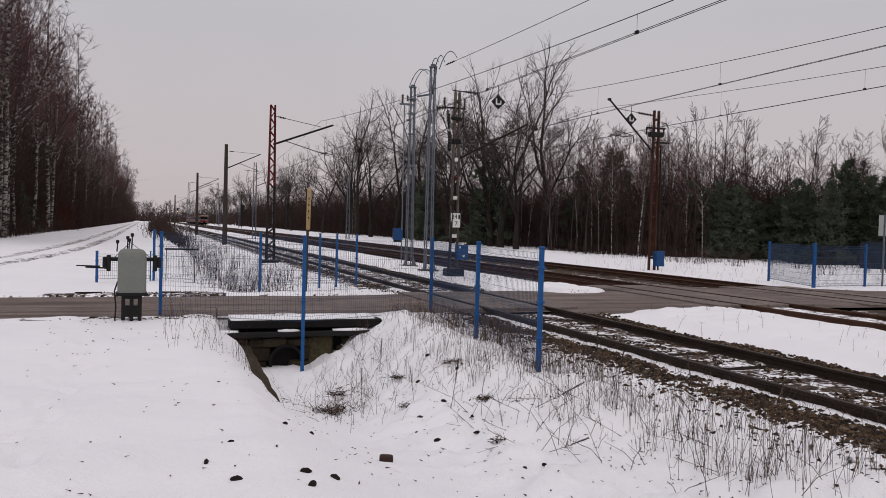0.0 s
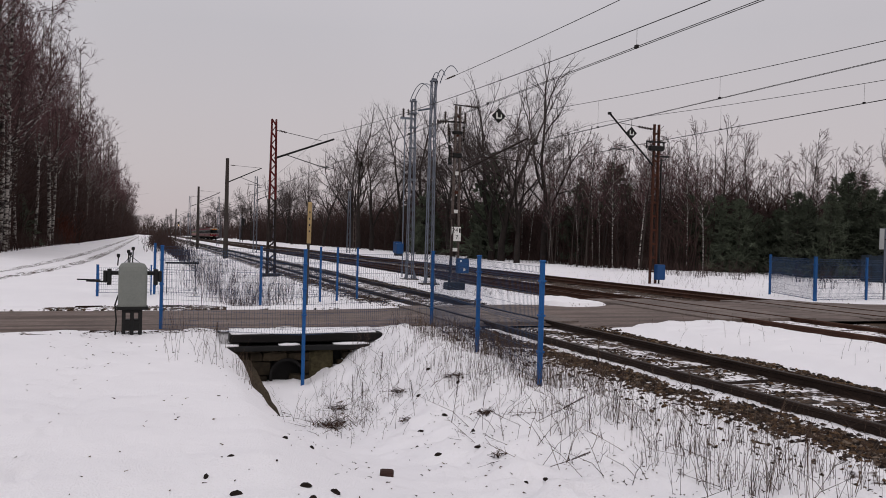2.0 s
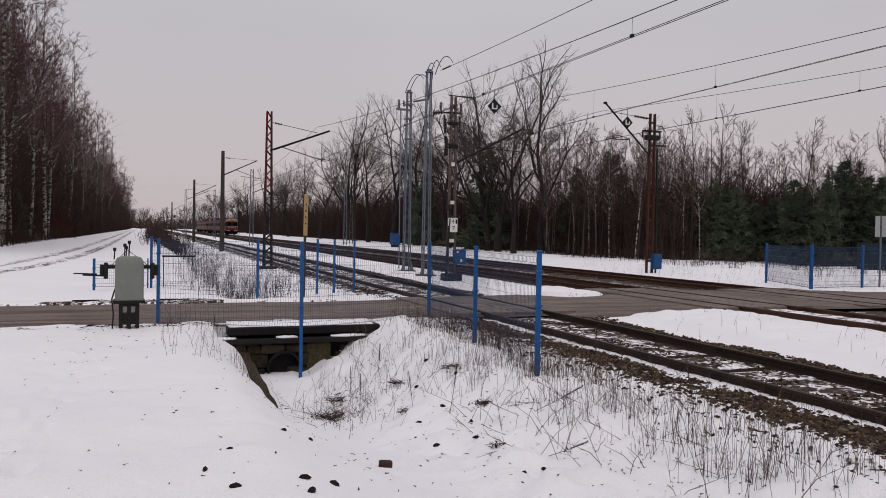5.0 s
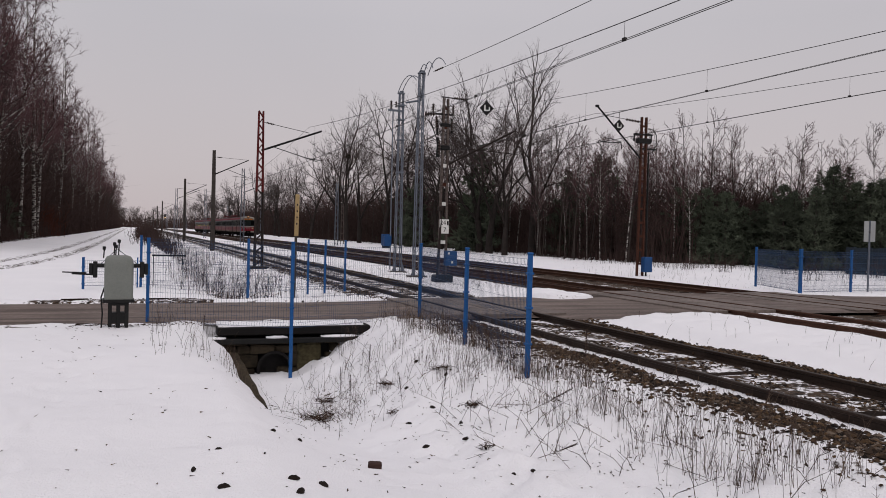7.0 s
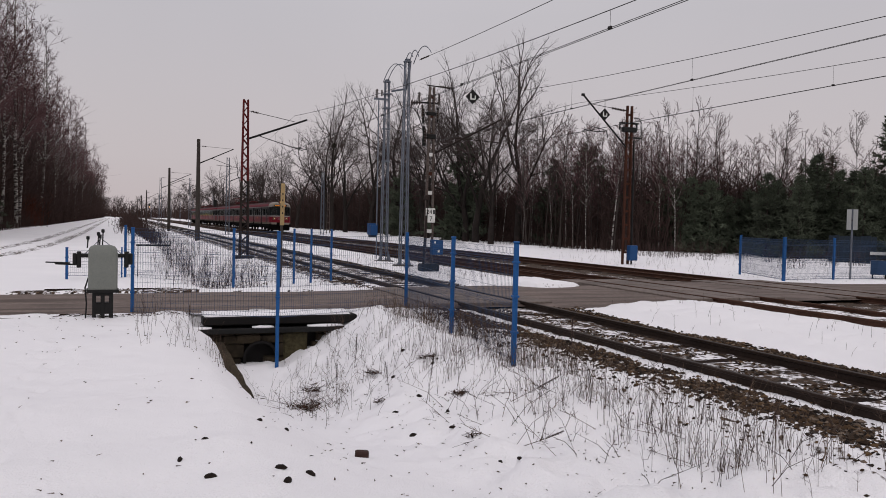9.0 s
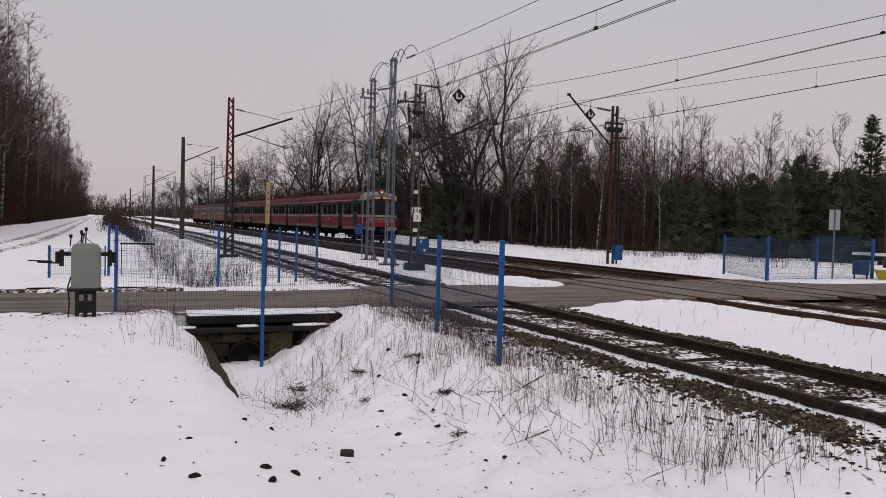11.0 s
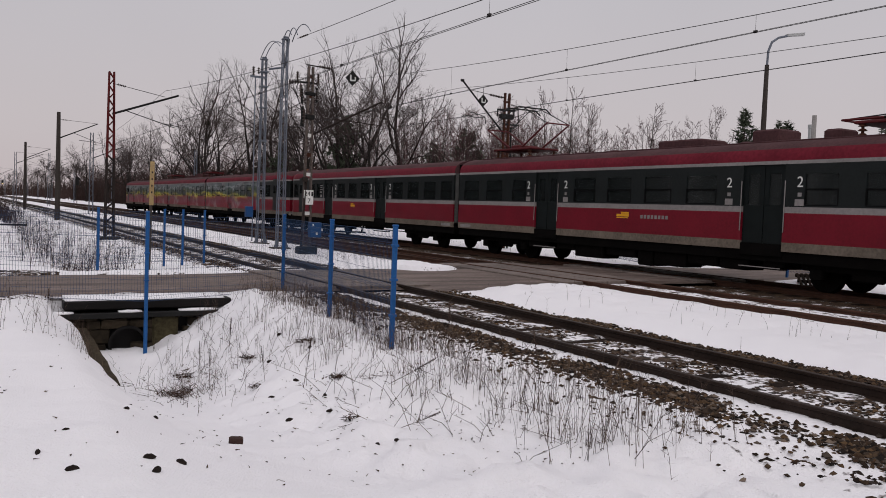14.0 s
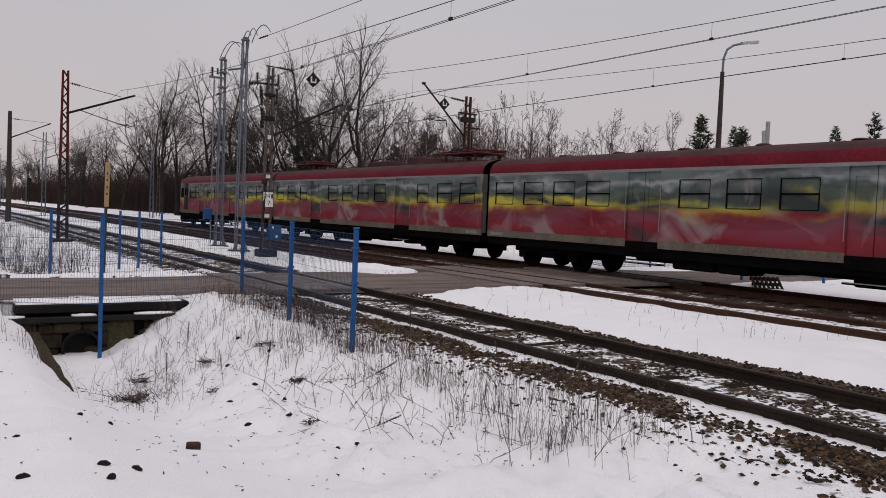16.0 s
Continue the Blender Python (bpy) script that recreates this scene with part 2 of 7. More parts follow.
M_ROAD = road_material()
M_SLAB = mat("concrete_crossing_slab", (0.135, 0.11, 0.098), 0.75, vary=0.35, scale=0.9, fine=12, bump=0.3, rand=0.2)
M_RAIL = mat("rusty_rail", (0.026, 0.0165, 0.0125), 0.6, 0.3, vary=0.4, scale=2, fine=30)
M_RAILRUST = mat("red_brown_rail_rust", (0.058, 0.027, 0.017), 0.75, 0.1, vary=0.4, scale=2, fine=30)
M_RAILHEAD = mat("worn_rail_head", (0.05, 0.04, 0.036), 0.35, 0.8, vary=0.3, scale=1, fine=20, bump=0.05)
M_SLEEPER = mat("tarred_sleeper", (0.019, 0.0135, 0.011), 0.95, vary=0.45, scale=2, fine=18, bump=0.5, rand=0.3, spec=0.03)
M_STONE = island_mat("ballast_stone", [(0.006, 0.0042, 0.0035), (0.016, 0.0105, 0.0075), (0.05, 0.029, 0.017), (0.012, 0.009, 0.0075), (0.11, 0.066, 0.034), (0.028, 0.022, 0.019), (0.17, 0.13, 0.10)])
M_BLUE = mat("blue_paint", (0.012, 0.078, 0.235), 0.5, vary=0.2, scale=2, fine=30, bump=0.05)
M_BLUEWIRE = mat("blue_coated_wire", (0.022, 0.05, 0.11), 0.6, vary=0.2, bump=0)
M_BLUEBOX = mat("blue_plastic", (0.010, 0.05, 0.15), 0.5, vary=0.15, bump=0.05)
M_GREYBOX = mat("grey_enamel", (0.16, 0.17, 0.155), 0.55, vary=0.12, scale=4, fine=50, bump=0.05)
M_BLACK = mat("black_iron", (0.009, 0.009, 0.009), 0.6, vary=0.3, bump=0.1)
M_GALV = mat("galvanised_steel", (0.13, 0.145, 0.175), 0.5, 0.4, vary=0.2, scale=3, fine=30, bump=0.05)
M_RUST = mat("rusty_steel", (0.055, 0.02, 0.012), 0.85, 0.1, vary=0.5, scale=1.5, fine=25, bump=0.2)
M_REDMAST = mat("red_oxide_paint", (0.0750, 0.0077, 0.0077), 0.7, vary=0.5, scale=1.2, fine=20, bump=0.15)
M_DARKMAST = mat("sooty_steel", (0.02, 0.014, 0.012), 0.8, vary=0.4, scale=1.5, fine=20)
M_MASTGREY = mat("flaking_grey_paint", (0.055, 0.026, 0.018), 0.85, vary=0.5, scale=3, fine=14, tint=(0.13, 0.11, 0.10))
M_CONC = mat("weathered_concrete", (0.06, 0.052, 0.047), 0.9, vary=0.35, scale=2, fine=20, bump=0.3)
M_PALECONC = mat("pale_concrete", (0.27, 0.26, 0.25), 0.9, vary=0.25, scale=2, fine=20)
M_PLANKBLUE = mat("dark_blue_boards", (0.012, 0.019, 0.028), 0.7, vary=0.35, scale=1.5, fine=15)
M_PLANKBROWN = mat("dark_brown_boards", (0.022, 0.014, 0.011), 0.8, vary=0.4, scale=1.5, fine=15, rand=0.2)
M_POLE = mat("dark_concrete_pole", (0.045, 0.038, 0.034), 0.9, vary=0.3, scale=2, fine=20)
M_WALL = mat("mossy_stone", (0.03, 0.023, 0.015), 0.95, vary=0.5, scale=3, fine=14, bump=0.8, rand=0.35)
M_MOSS = mat("olive_moss_stone", (0.05, 0.042, 0.022), 0.95, vary=0.45, scale=4, fine=16, bump=0.8)
# Near-black for shade: the culvert's bore and the beam under the snow.
M_CULVERTDARK = mat("shade_black_culvert", (0.006, 0.005, 0.005), 0.7, vary=0.3)
M_YELLOW = mat("yellow_marker_paint", (0.33, 0.235, 0.115), 0.7, vary=0.25, scale=5, fine=30)
M_SKIP = mat("yellow_plastic", (0.36, 0.27, 0.02), 0.5, vary=0.15, scale=3)
M_WHITE = mat("white_enamel", (0.62, 0.62, 0.60), 0.6, vary=0.15, scale=5)
M_PLATEBACK = mat("grey_sign_back", (0.36, 0.37, 0.37), 0.5, 0.3, vary=0.12)
M_RED = mat("signal_red", (0.35, 0.03, 0.03), 0.6, vary=0.15)
M_WIRE = mat("tarnished_copper_wire", (0.02, 0.017, 0.017), 0.6, 0.4, vary=0.2, bump=0)
M_INSUL = mat("brown_porcelain", (0.03, 0.018, 0.014), 0.3, vary=0.2, bump=0)
# Bark, undergrowth and needle tones are lifted to carry aerial haze.
M_BARK = mat("grey_brown_bark", (0.042, 0.034, 0.030), 0.95, vary=0.4, scale=1.5, fine=10, bump=0.5, rand=0.3)
M_BARKDARK = mat("dark_wet_bark", (0.024, 0.019, 0.017), 0.95, vary=0.4, scale=1.5, fine=10, bump=0.5, rand=0.2)
M_TWIG = mat("dark_twig", (0.05, 0.038, 0.036), 0.95, vary=0.3, scale=0.4, fine=5, bump=0, rand=0.25)
M_BIRCHTWIG = mat("reddish_birch_twig", (0.092, 0.050, 0.052), 0.95, vary=0.3, scale=0.4, fine=5, bump=0, rand=0.25)
M_BRUSH = mat("dead_undergrowth", (0.040, 0.0245, 0.0215), 0.95, vary=0.5, scale=0.3, fine=2, bump=0)
M_NEEDLE = mat("pine_needles", (0.052, 0.062, 0.042), 0.85, vary=0.5, scale=0.8, fine=4, bump=0, rand=0.25)
M_MISTLETOE = mat("mistletoe", (0.022, 0.02, 0.013), 0.9, vary=0.4, bump=0)
M_STALK = island_mat("dry_stalk", [(0.02, 0.012, 0.01), (0.05, 0.030, 0.022), (0.07, 0.05, 0.04), (0.14, 0.10, 0.07)], fine=4)
M_ROTLEAF = island_mat("rotting_leaves", [(0.012, 0.008, 0.007), (0.04, 0.02, 0.015), (0.08, 0.045, 0.03)], fine=9)
M_LEAFBROWN = mat("dead_oak_leaves", (0.06, 0.018, 0.011), 0.9, vary=0.4, scale=2, fine=9)
M_CLOD = mat("frozen_soil", (0.016, 0.011, 0.009), 0.95, vary=0.4, scale=8, fine=40, bump=0.6)
M_BRICK = mat("old_brick", (0.045, 0.024, 0.02), 0.9, vary=0.3, scale=12, fine=60, bump=0.4)


def birch_bark():
    m = mat("birch_bark", (0.5, 0.48, 0.45), 0.8, vary=0.15, scale=2, fine=20, bump=0.2)
    n, l = m.node_tree.nodes, m.node_tree.links
    tc = n.new("ShaderNodeTexCoord")
    mp = n.new("ShaderNodeMapping")
    mp.inputs["Scale"].default_value = (2.0, 2.0, 5.0)
    ns = n.new("ShaderNodeTexNoise")
    ns.inputs["Scale"].default_value, ns.inputs["Detail"].default_value = 1.4, 4
    r = n.new("ShaderNodeMapRange")
    r.inputs["From Min"].default_value, r.inputs["From Max"].default_value = 0.43, 0.54
    mx = n.new("ShaderNodeMix")
    mx.data_type = 'RGBA'
    mx.inputs[6].default_value, mx.inputs[7].default_value = (0.30, 0.28, 0.26, 1), (0.025, 0.02, 0.018, 1)
    l.new(tc.outputs["Object"], mp.inputs["Vector"])
    l.new(mp.outputs[0], ns.inputs["Vector"])
    l.new(ns.outputs[0], r.inputs[0])
    l.new(r.outputs[0], mx.inputs[0])
    l.new(mx.outputs[2], n["Principled BSDF"].inputs["Base Color"])
    return m


M_BIRCH = birch_bark()
# train
M_TRED = mat("train_red", (0.15, 0.0045, 0.0145), 0.38, vary=0.2, scale=1.2, fine=14, bump=0.03, spec=0.18)
M_TROOFRED = mat("train_roof_red", (0.125, 0.011, 0.021), 0.6, vary=0.3, scale=0.8, fine=10, bump=0.05, spec=0.08)
M_TROOF = mat("sooty_train_roof", (0.066, 0.032, 0.034), 0.8, vary=0.3, scale=1, fine=12, bump=0.1, spec=0.08)
M_TGREEN = mat("train_dark_green", (0.0095, 0.0125, 0.0125), 0.36, vary=0.25, scale=1.5, fine=14, bump=0.03, spec=0.14)
M_TDOOR = mat("train_door_green", (0.0085, 0.0115, 0.0115), 0.5, vary=0.2, bump=0.03, spec=0.08)
M_TSTRIPE = mat("dirty_white_stripe", (0.23, 0.215, 0.21), 0.6, vary=0.2, scale=1, fine=12, spec=0.08)
M_TSILL = mat("grimy_cream_sill", (0.15, 0.125, 0.10), 0.7, vary=0.35, scale=1.3, fine=12, spec=0.08)
M_TCREAM = mat("train_cream", (0.235, 0.21, 0.18), 0.55, vary=0.15, scale=1.5, fine=14, spec=0.08)
M_TUNDER = mat("black_running_gear", (0.0045, 0.004, 0.0038), 0.9, vary=0.4, spec=0.04)
M_TINSIDE = mat("dark_interior", (0.13, 0.13, 0.125), 0.9, vary=0.3)
M_TRUBBER = mat("black_rubber", (0.005, 0.005, 0.0052), 0.8, vary=0.2, spec=0.05)
M_TPAN = mat("red_pantograph", (0.075, 0.008, 0.01), 0.6, vary=0.3)
M_TYEL = mat("orange_yellow_sticker", (0.70, 0.34, 0.02), 0.6, vary=0.1)
M_TLAMP = mat("lit_headlamp", (1.0, 0.60, 0.28), 0.3, vary=0.05, emit=1.0, bump=0)
M_TLED = mat("orange_led", (1.0, 0.30, 0.03), 0.4, vary=0.05, emit=0.32, bump=0)
M_TLENS = mat("amber_lens", (0.16, 0.08, 0.045), 0.2, vary=0.1, emit=0.10, bump=0)
M_TSCREEN = glass_mat("windscreen_glass", (0.42, 0.45, 0.45), dirt=0.3, film=(0.012, 0.014, 0.014))
M_TGLASS = glass_mat("train_window_glass", (0.75, 0.8, 0.8), dirt=0.72, film=(0.016, 0.0195, 0.0195))
M_GRAF_RED = graffiti_material("sprayed_red_panel", (0.18, 0.007, 0.018))
M_GRAF_GREEN = graffiti_material("sprayed_green_panel", (0.03, 0.036, 0.037))


# ---- mesh helpers ----
class Bag:
    """Collects faces for one mesh."""

    def __init__(self):
        self.v, self.f = [], []

    def poly(self, pts, faces):
        o = len(self.v)
        self.v += [tuple(p) for p in pts]
        self.f += [tuple(o + i for i in f) for f in faces]

    def box(self, x0, x1, y0, y1, z0, z1, c=0.0):
        """A box with chamfered edges where c > 0."""
        if c <= 0:
            self.poly([(x, y, z) for z in (z0, z1) for y in (y0, y1) for x in (x0, x1)],
                      [(0, 2, 3, 1), (4, 5, 7, 6), (0, 1, 5, 4), (2, 6, 7, 3), (0, 4, 6, 2), (1, 3, 7, 5)])
            return
        rings = []
        for z, i in ((z0, c), (z0 + c, 0), (z1 - c, 0), (z1, c)):
            rings.append([(x0 + i + c, y0 + i, z), (x1 - i - c, y0 + i, z), (x1 - i, y0 + i + c, z), (x1 - i, y1 - i - c, z),
                          (x1 - i - c, y1 - i, z), (x0 + i + c, y1 - i, z), (x0 + i, y1 - i - c, z), (x0 + i, y0 + i + c, z)])
        self.loft(rings)

    def loft(self, rings, caps=True):
        n, o = len(rings[0]), len(self.v)
        for r in rings:
            self.v += [tuple(p) for p in r]
        for k in range(len(rings) - 1):
            for i in range(n):
                j = (i + 1) % n
                self.f.append((o + k * n + i, o + k * n + j, o + (k + 1) * n + j, o + (k + 1) * n + i))
        if caps:
            self.f.append(tuple(o + i for i in reversed(range(n))))
            self.f.append(tuple(o + (len(rings) - 1) * n + i for i in range(n)))

    def rod(self, a, b, r0, r1=None, n=6, caps=True):
        a, b = Vector(a), Vector(b)
        r1 = r0 if r1 is None else r1
        d = (b - a).normalized()
        u = d.cross((0, 0, 1) if abs(d.z) < 0.95 else (1, 0, 0)).normalized()
        w = d.cross(u)
        rings = []
        for p, r in ((a, r0), (b, r1)):
            rings.append([p + (u * math.cos(2 * math.pi * i / n) + w * math.sin(2 * math.pi * i / n)) * r for i in range(n)])
        self.loft(rings, caps)

    def spike(self, a, b, r):
        """A thin tapering twig, three-sided."""
        a, b = Vector(a), Vector(b)
        d = (b - a).normalized()
        u = d.cross((0, 0, 1) if abs(d.z) < 0.95 else (1, 0, 0)).normalized()
        w = d.cross(u)
        self.poly([a + u * r, a - u * (r * 0.5) + w * (r * 0.87), a - u * (r * 0.5) - w * (r * 0.87), b], [(0, 1, 3), (1, 2, 3), (2, 0, 3)])

    def line(self, pts, r, n=5):
        for a, b in zip(pts, pts[1:]):
            self.rod(a, b, r, r, n, False)

    def disc(self, c, axis, r, depth, n=16):
        a = Vector(c)
        self.rod(a, a + Vector(axis) * depth, r, r, n)

    def mesh(self, name, material=None, smooth=False):
        me = bpy.data.meshes.new(name)
        me.from_pydata(self.v, [], self.f)
        if smooth:
            me.polygons.foreach_set("use_smooth", [True] * len(me.polygons))
        if material:
            me.materials.append(material)
        me.update()
        return me


def part(name, bag, material, parent=None, label="", smooth=False, at=None, kind=""):
    """One mesh object, under a thing or a part."""
    ob = new(name, bag.mesh(name, material, smooth) if isinstance(bag, Bag) else bag)
    if parent:
        ob.parent = parent
    if at is not None:
        ob.matrix_basis = at
    if label:
        ob["label"] = label
    if kind:
        ob["kind"] = kind
    return ob


def thing(name, label, category, m=None, group="", kind=""):
    ob = new(name)
    ob.empty_display_size = 0.2
    if m is not None:
        ob.matrix_basis = m
    return tagged(ob, label, category, group, kind)


def words(name, text, size, material, parent, m, depth=0.004):
    cu = bpy.data.curves.new(name, 'FONT')
    cu.body, cu.size, cu.extrude, cu.align_x, cu.align_y = text, size, depth, 'CENTER', 'CENTER'
    tmp = bpy.data.objects.new(name, cu)
    scene.collection.objects.link(tmp)
    me = bpy.data.meshes.new_from_object(tmp.evaluated_get(bpy.context.evaluated_depsgraph_get()))
    bpy.data.objects.remove(tmp)
    me.materials.clear()
    me.materials.append(material)
    return part(name, me, None, parent, at=m)


def smooth01(a, b, x):
    t = min(1, max(0, (x - a) / (b - a)))
    return t * t * (3 - 2 * t)


def nz(x, y, s, k=0.0):
    return noise.noise((x * s, y * s, k))


# ---- the plan ----
TRACK_X = (7.60, 14.45, 19.64)      # centres of the three tracks
ROAD = (15.75, 20.0)                # edges of the road that crosses them
TRACK_Z = (0.05, 0.06, 0.0)         # their rail heads
DITCH_Y = 15.1                      # the culvert's headwall


FOOTPRINTS = [(-0.95 + 0.10 * (-1) ** k + 0.02 * k, 5.0 + 0.62 * k, 0.05 - 0.0025 * k) for k in range(12)]


def road_edges(x):
    near = 15.75 - 0.75 * smooth01(8.2, 9.6, x) * (1 - smooth01(11, 14.5, x)) + 0.25 * smooth01(16, 18, x) + 0.12 * nz(x, 0, 0.8, 3)
    far = 19.9 + 1.0 * smooth01(8, 9.5, x) * (1 - smooth01(10.3, 11, x)) + 2.2 * smooth01(11.5, 15, x) - 1.6 * smooth01(20, 24, x) + 0.2 * nz(x, 9, 0.5, 3)
    return near, far


def lane_ruts(y):
    a = -3.5 - 2.4 * math.exp(-(y - 30) / 10) - 0.006 * max(0, y - 90)
    return a, a - 1.55


def ground_z(x, y):
    z = -0.13 + 0.05 * nz(x, y, 0.5) + 0.02 * nz(x, y, 2.1, 5)
    # the verge on which the camera stands
    z += 0.17 * (1 - smooth01(0.8, 2.6, x)) * (1 - smooth01(14.5, 15.6, y)) * (1 - smooth01(20, 60, -x))
    # snowfield and lane beyond the road
    if y > 19:
        z += 0.12 * (1 - smooth01(0.5, 2.5, x)) * smooth01(20, 24, y)
        z += 0.28 * (1 - smooth01(-9.5, -6.5, x)) * smooth01(24, 40, y)
        for rut in lane_ruts(y):
            z -= 0.09 * math.exp(-((x - rut) / 0.3) ** 2) * smooth01(24, 30, y)
    # the ditch at the culvert
    if y < DITCH_Y + 0.55:
        near = 1 - smooth01(6.5, 13.5, y)
        cx = 2.5 - 0.2 * near
        depth = 1.06 * smooth01(2.5, 13.2, y) ** 1.3 - 0.20 * smooth01(13.4, 14.8, y)
        if x < cx:
            d = cx - x
            u = min(1, d / 1.37)
            if d < 0.72:
                cut = 1.0
            elif d < 0.95:
                cut = 1.0 - 0.48 * (d - 0.72) / 0.23
            else:
                cut = 0.52 * max(0, 1 - (d - 0.95) / 0.85) ** 1.2
            z -= depth * (cut * (1 - near) + near * (1 - u ** 1.8))
        else:
            z -= depth * (1 - min(1, max(0, (x - cx - 0.3 + 0.15 * near) / (1.55 + 0.3 * near))) ** 1.15) if x - cx > 0.1 else depth
        z += 0.16 * math.exp(-((x - 4.3) / 0.8) ** 2 - ((y - 12.5) / 3) ** 2)
        rough_ = smooth01(2.0, 3.2, x) * (1 - smooth01(5.6, 6.2, x))
        z += (0.13 * nz(x, y, 1.5, 8) + 0.10 * nz(x, y, 3.0, 1) + 0.09 * abs(nz(x, y, 4.5, 6)) + 0.035 * nz(x, y, 9.0, 2)) * rough_
        z += (0.035 * nz(x, y, 1.2, 17) + 0.02 * nz(x, y, 3.1, 4) + 0.010 * nz(x, y, 7.0, 13)) * (1 - smooth01(1.5, 3, x))
        for fx, fy, dip in FOOTPRINTS:
            if abs(x - fx) < 0.3 and abs(y - fy) < 0.4:
                q = math.hypot((x - fx) / 0.085, (y - fy) / 0.16)
                z += -dip * math.exp(-q ** 4) + 0.4 * dip * math.exp(-((q - 1.5) / 0.4) ** 2)
    # the ditch along the line beyond the road
    if y > 21:
        z -= 0.75 * math.exp(-((x - 3.0) / 1.1) ** 2) * smooth01(21.3, 26, y) * (1 - smooth01(110, 200, y))
    # track beds
    z += 0.02 * smooth01(5.8, 6.3, x) * (1 - smooth01(8.9, 9.4, x))
    if 5.7 < x < 9.6:
        z = -0.096 + 0.04 * max(0, nz(x, y, 1.9, 21)) if 6.9 < x < 8.3 else min(z + 0.05, -0.068 + 0.02 * nz(x, y, 1.6, 9))
    if 12.9 < x < 21.4:
        z = -0.16 + 0.02 * nz(x, y, 2) + 0.05 * (1 - smooth01(15.9, 17.2, x))
        if y < 16.9 and x < 15.1 and abs(x - 13.7) > 0.12:
            z = -0.03 + 0.03 * nz(x, y, 1.4, 7)
    if 9.3 < x < 13.2:
        z += (0.16 + 0.05 * smooth01(9, 13, y) + 0.07 * nz(x, y, 1.3, 3) + 0.045 * nz(x, y, 3.4, 9)) * smooth01(9.55, 10.15, x) * (1 - smooth01(12.4, 13.2, x)) * (1 - smooth01(22, 27, y)) - 0.1 * smooth01(22, 27, y) * smooth01(9.3, 10.1, x) * (1 - smooth01(12.4, 13.2, x))
    if x > 21.4:
        z += 0.02 + 0.12 * smooth01(23.5, 27, x) * (1 - smooth01(40, 60, x)) * (1 + 1.5 * nz(x, y, 0.25, 2))
    # snow is ploughed to the road's edges
    near, far = road_edges(x)
    if near - 0.05 < y < far + 0.05:
        z = -0.20
    elif near - 0.8 < y < far + 0.9 and (x < 6.2 or 9.2 < x < 12.9 or x > 21.3):
        if not (1.2 < x < 4.8 and y < DITCH_Y + 0.5):
            z = max(z, -0.06 + 0.05 * nz(x, y, 1.8, 4) + 0.03)
    return z


def ground_bare(x, y, rng):
    near, far = road_edges(x)
    e = min(abs(y - near), abs(y - far))
    b = 0.0
    b = max(b, 0.42 * math.exp(-(e / 0.25) ** 2) if x < 24 else 0.25)
    if 5.7 < x < 9.75:                                       # bed of the near track
        side = 1.0 * (0.75 + 0.8 * nz(0, y, 0.9, 31)) * math.exp(-((x - 6.26 - 0.14 * nz(0, y, 0.7, 3)) / 0.2) ** 2) + 1.15 * math.exp(-((x - 8.85) / 0.36) ** 4)
        b = max(b, (0.49 if 6.85 < x < 8.35 else 0.22) + 0.33 * side)
        if y > 22:
            b = max(b, 0.50 + 0.2 * side)
    if -2.3 < x < 1.8 and 19.9 < y < 20.9:
        b = max(b, 0.50)
    elif 5.2 < x <= 5.9:
        b = max(b, 0.30)
    if 12.95 < x < 21.3:
        b = max(b, 0.66)
        if 15.9 < x < 17.9:
            b = 0.56
        if x < 15.1 and y < 17:
            b = 0.26 if x < 14.5 else 0.42
    if y > 21.5 and 1.8 < x < 5.6:
        b = max(b, 0.30)
    if x > 29.5 and y > 24:
        b = max(b, 0.30 * smooth01(29.5, 33, x))
    if x < -8.5 and y > 30:
        b = max(b, 0.6 * smooth01(8.5, 10.5, -x))
    for rut in lane_ruts(y):
        if y > 24:
            b = max(b, (0.46 + 0.12 * nz(x, y, 0.35, 6)) * math.exp(-((x - rut) / 0.55) ** 4))
    d = math.hypot((x - 2.7) / 1.6, (y - 12.6) / 2.2)
    if d < 1:
        b = max(b, 0.34 * (1 - d * d))
    if -3 < x < 1.2 and 14.2 < y < 15.9:
        b = max(b, 0.41 * math.exp(-((y - 15.2) / 0.5) ** 2) if x < 0.4 else 0.30)
    return b


def steps(stops):
    """Values from stop to stop, each stretch with its own step."""
    out = [stops[0][0]]
    for (a, _), (b, s) in zip(stops, stops[1:]):
        n = max(1, round((b - a) / s))
        out += [a + (b - a) * (i + 1) / n for i in range(n)]
    return out


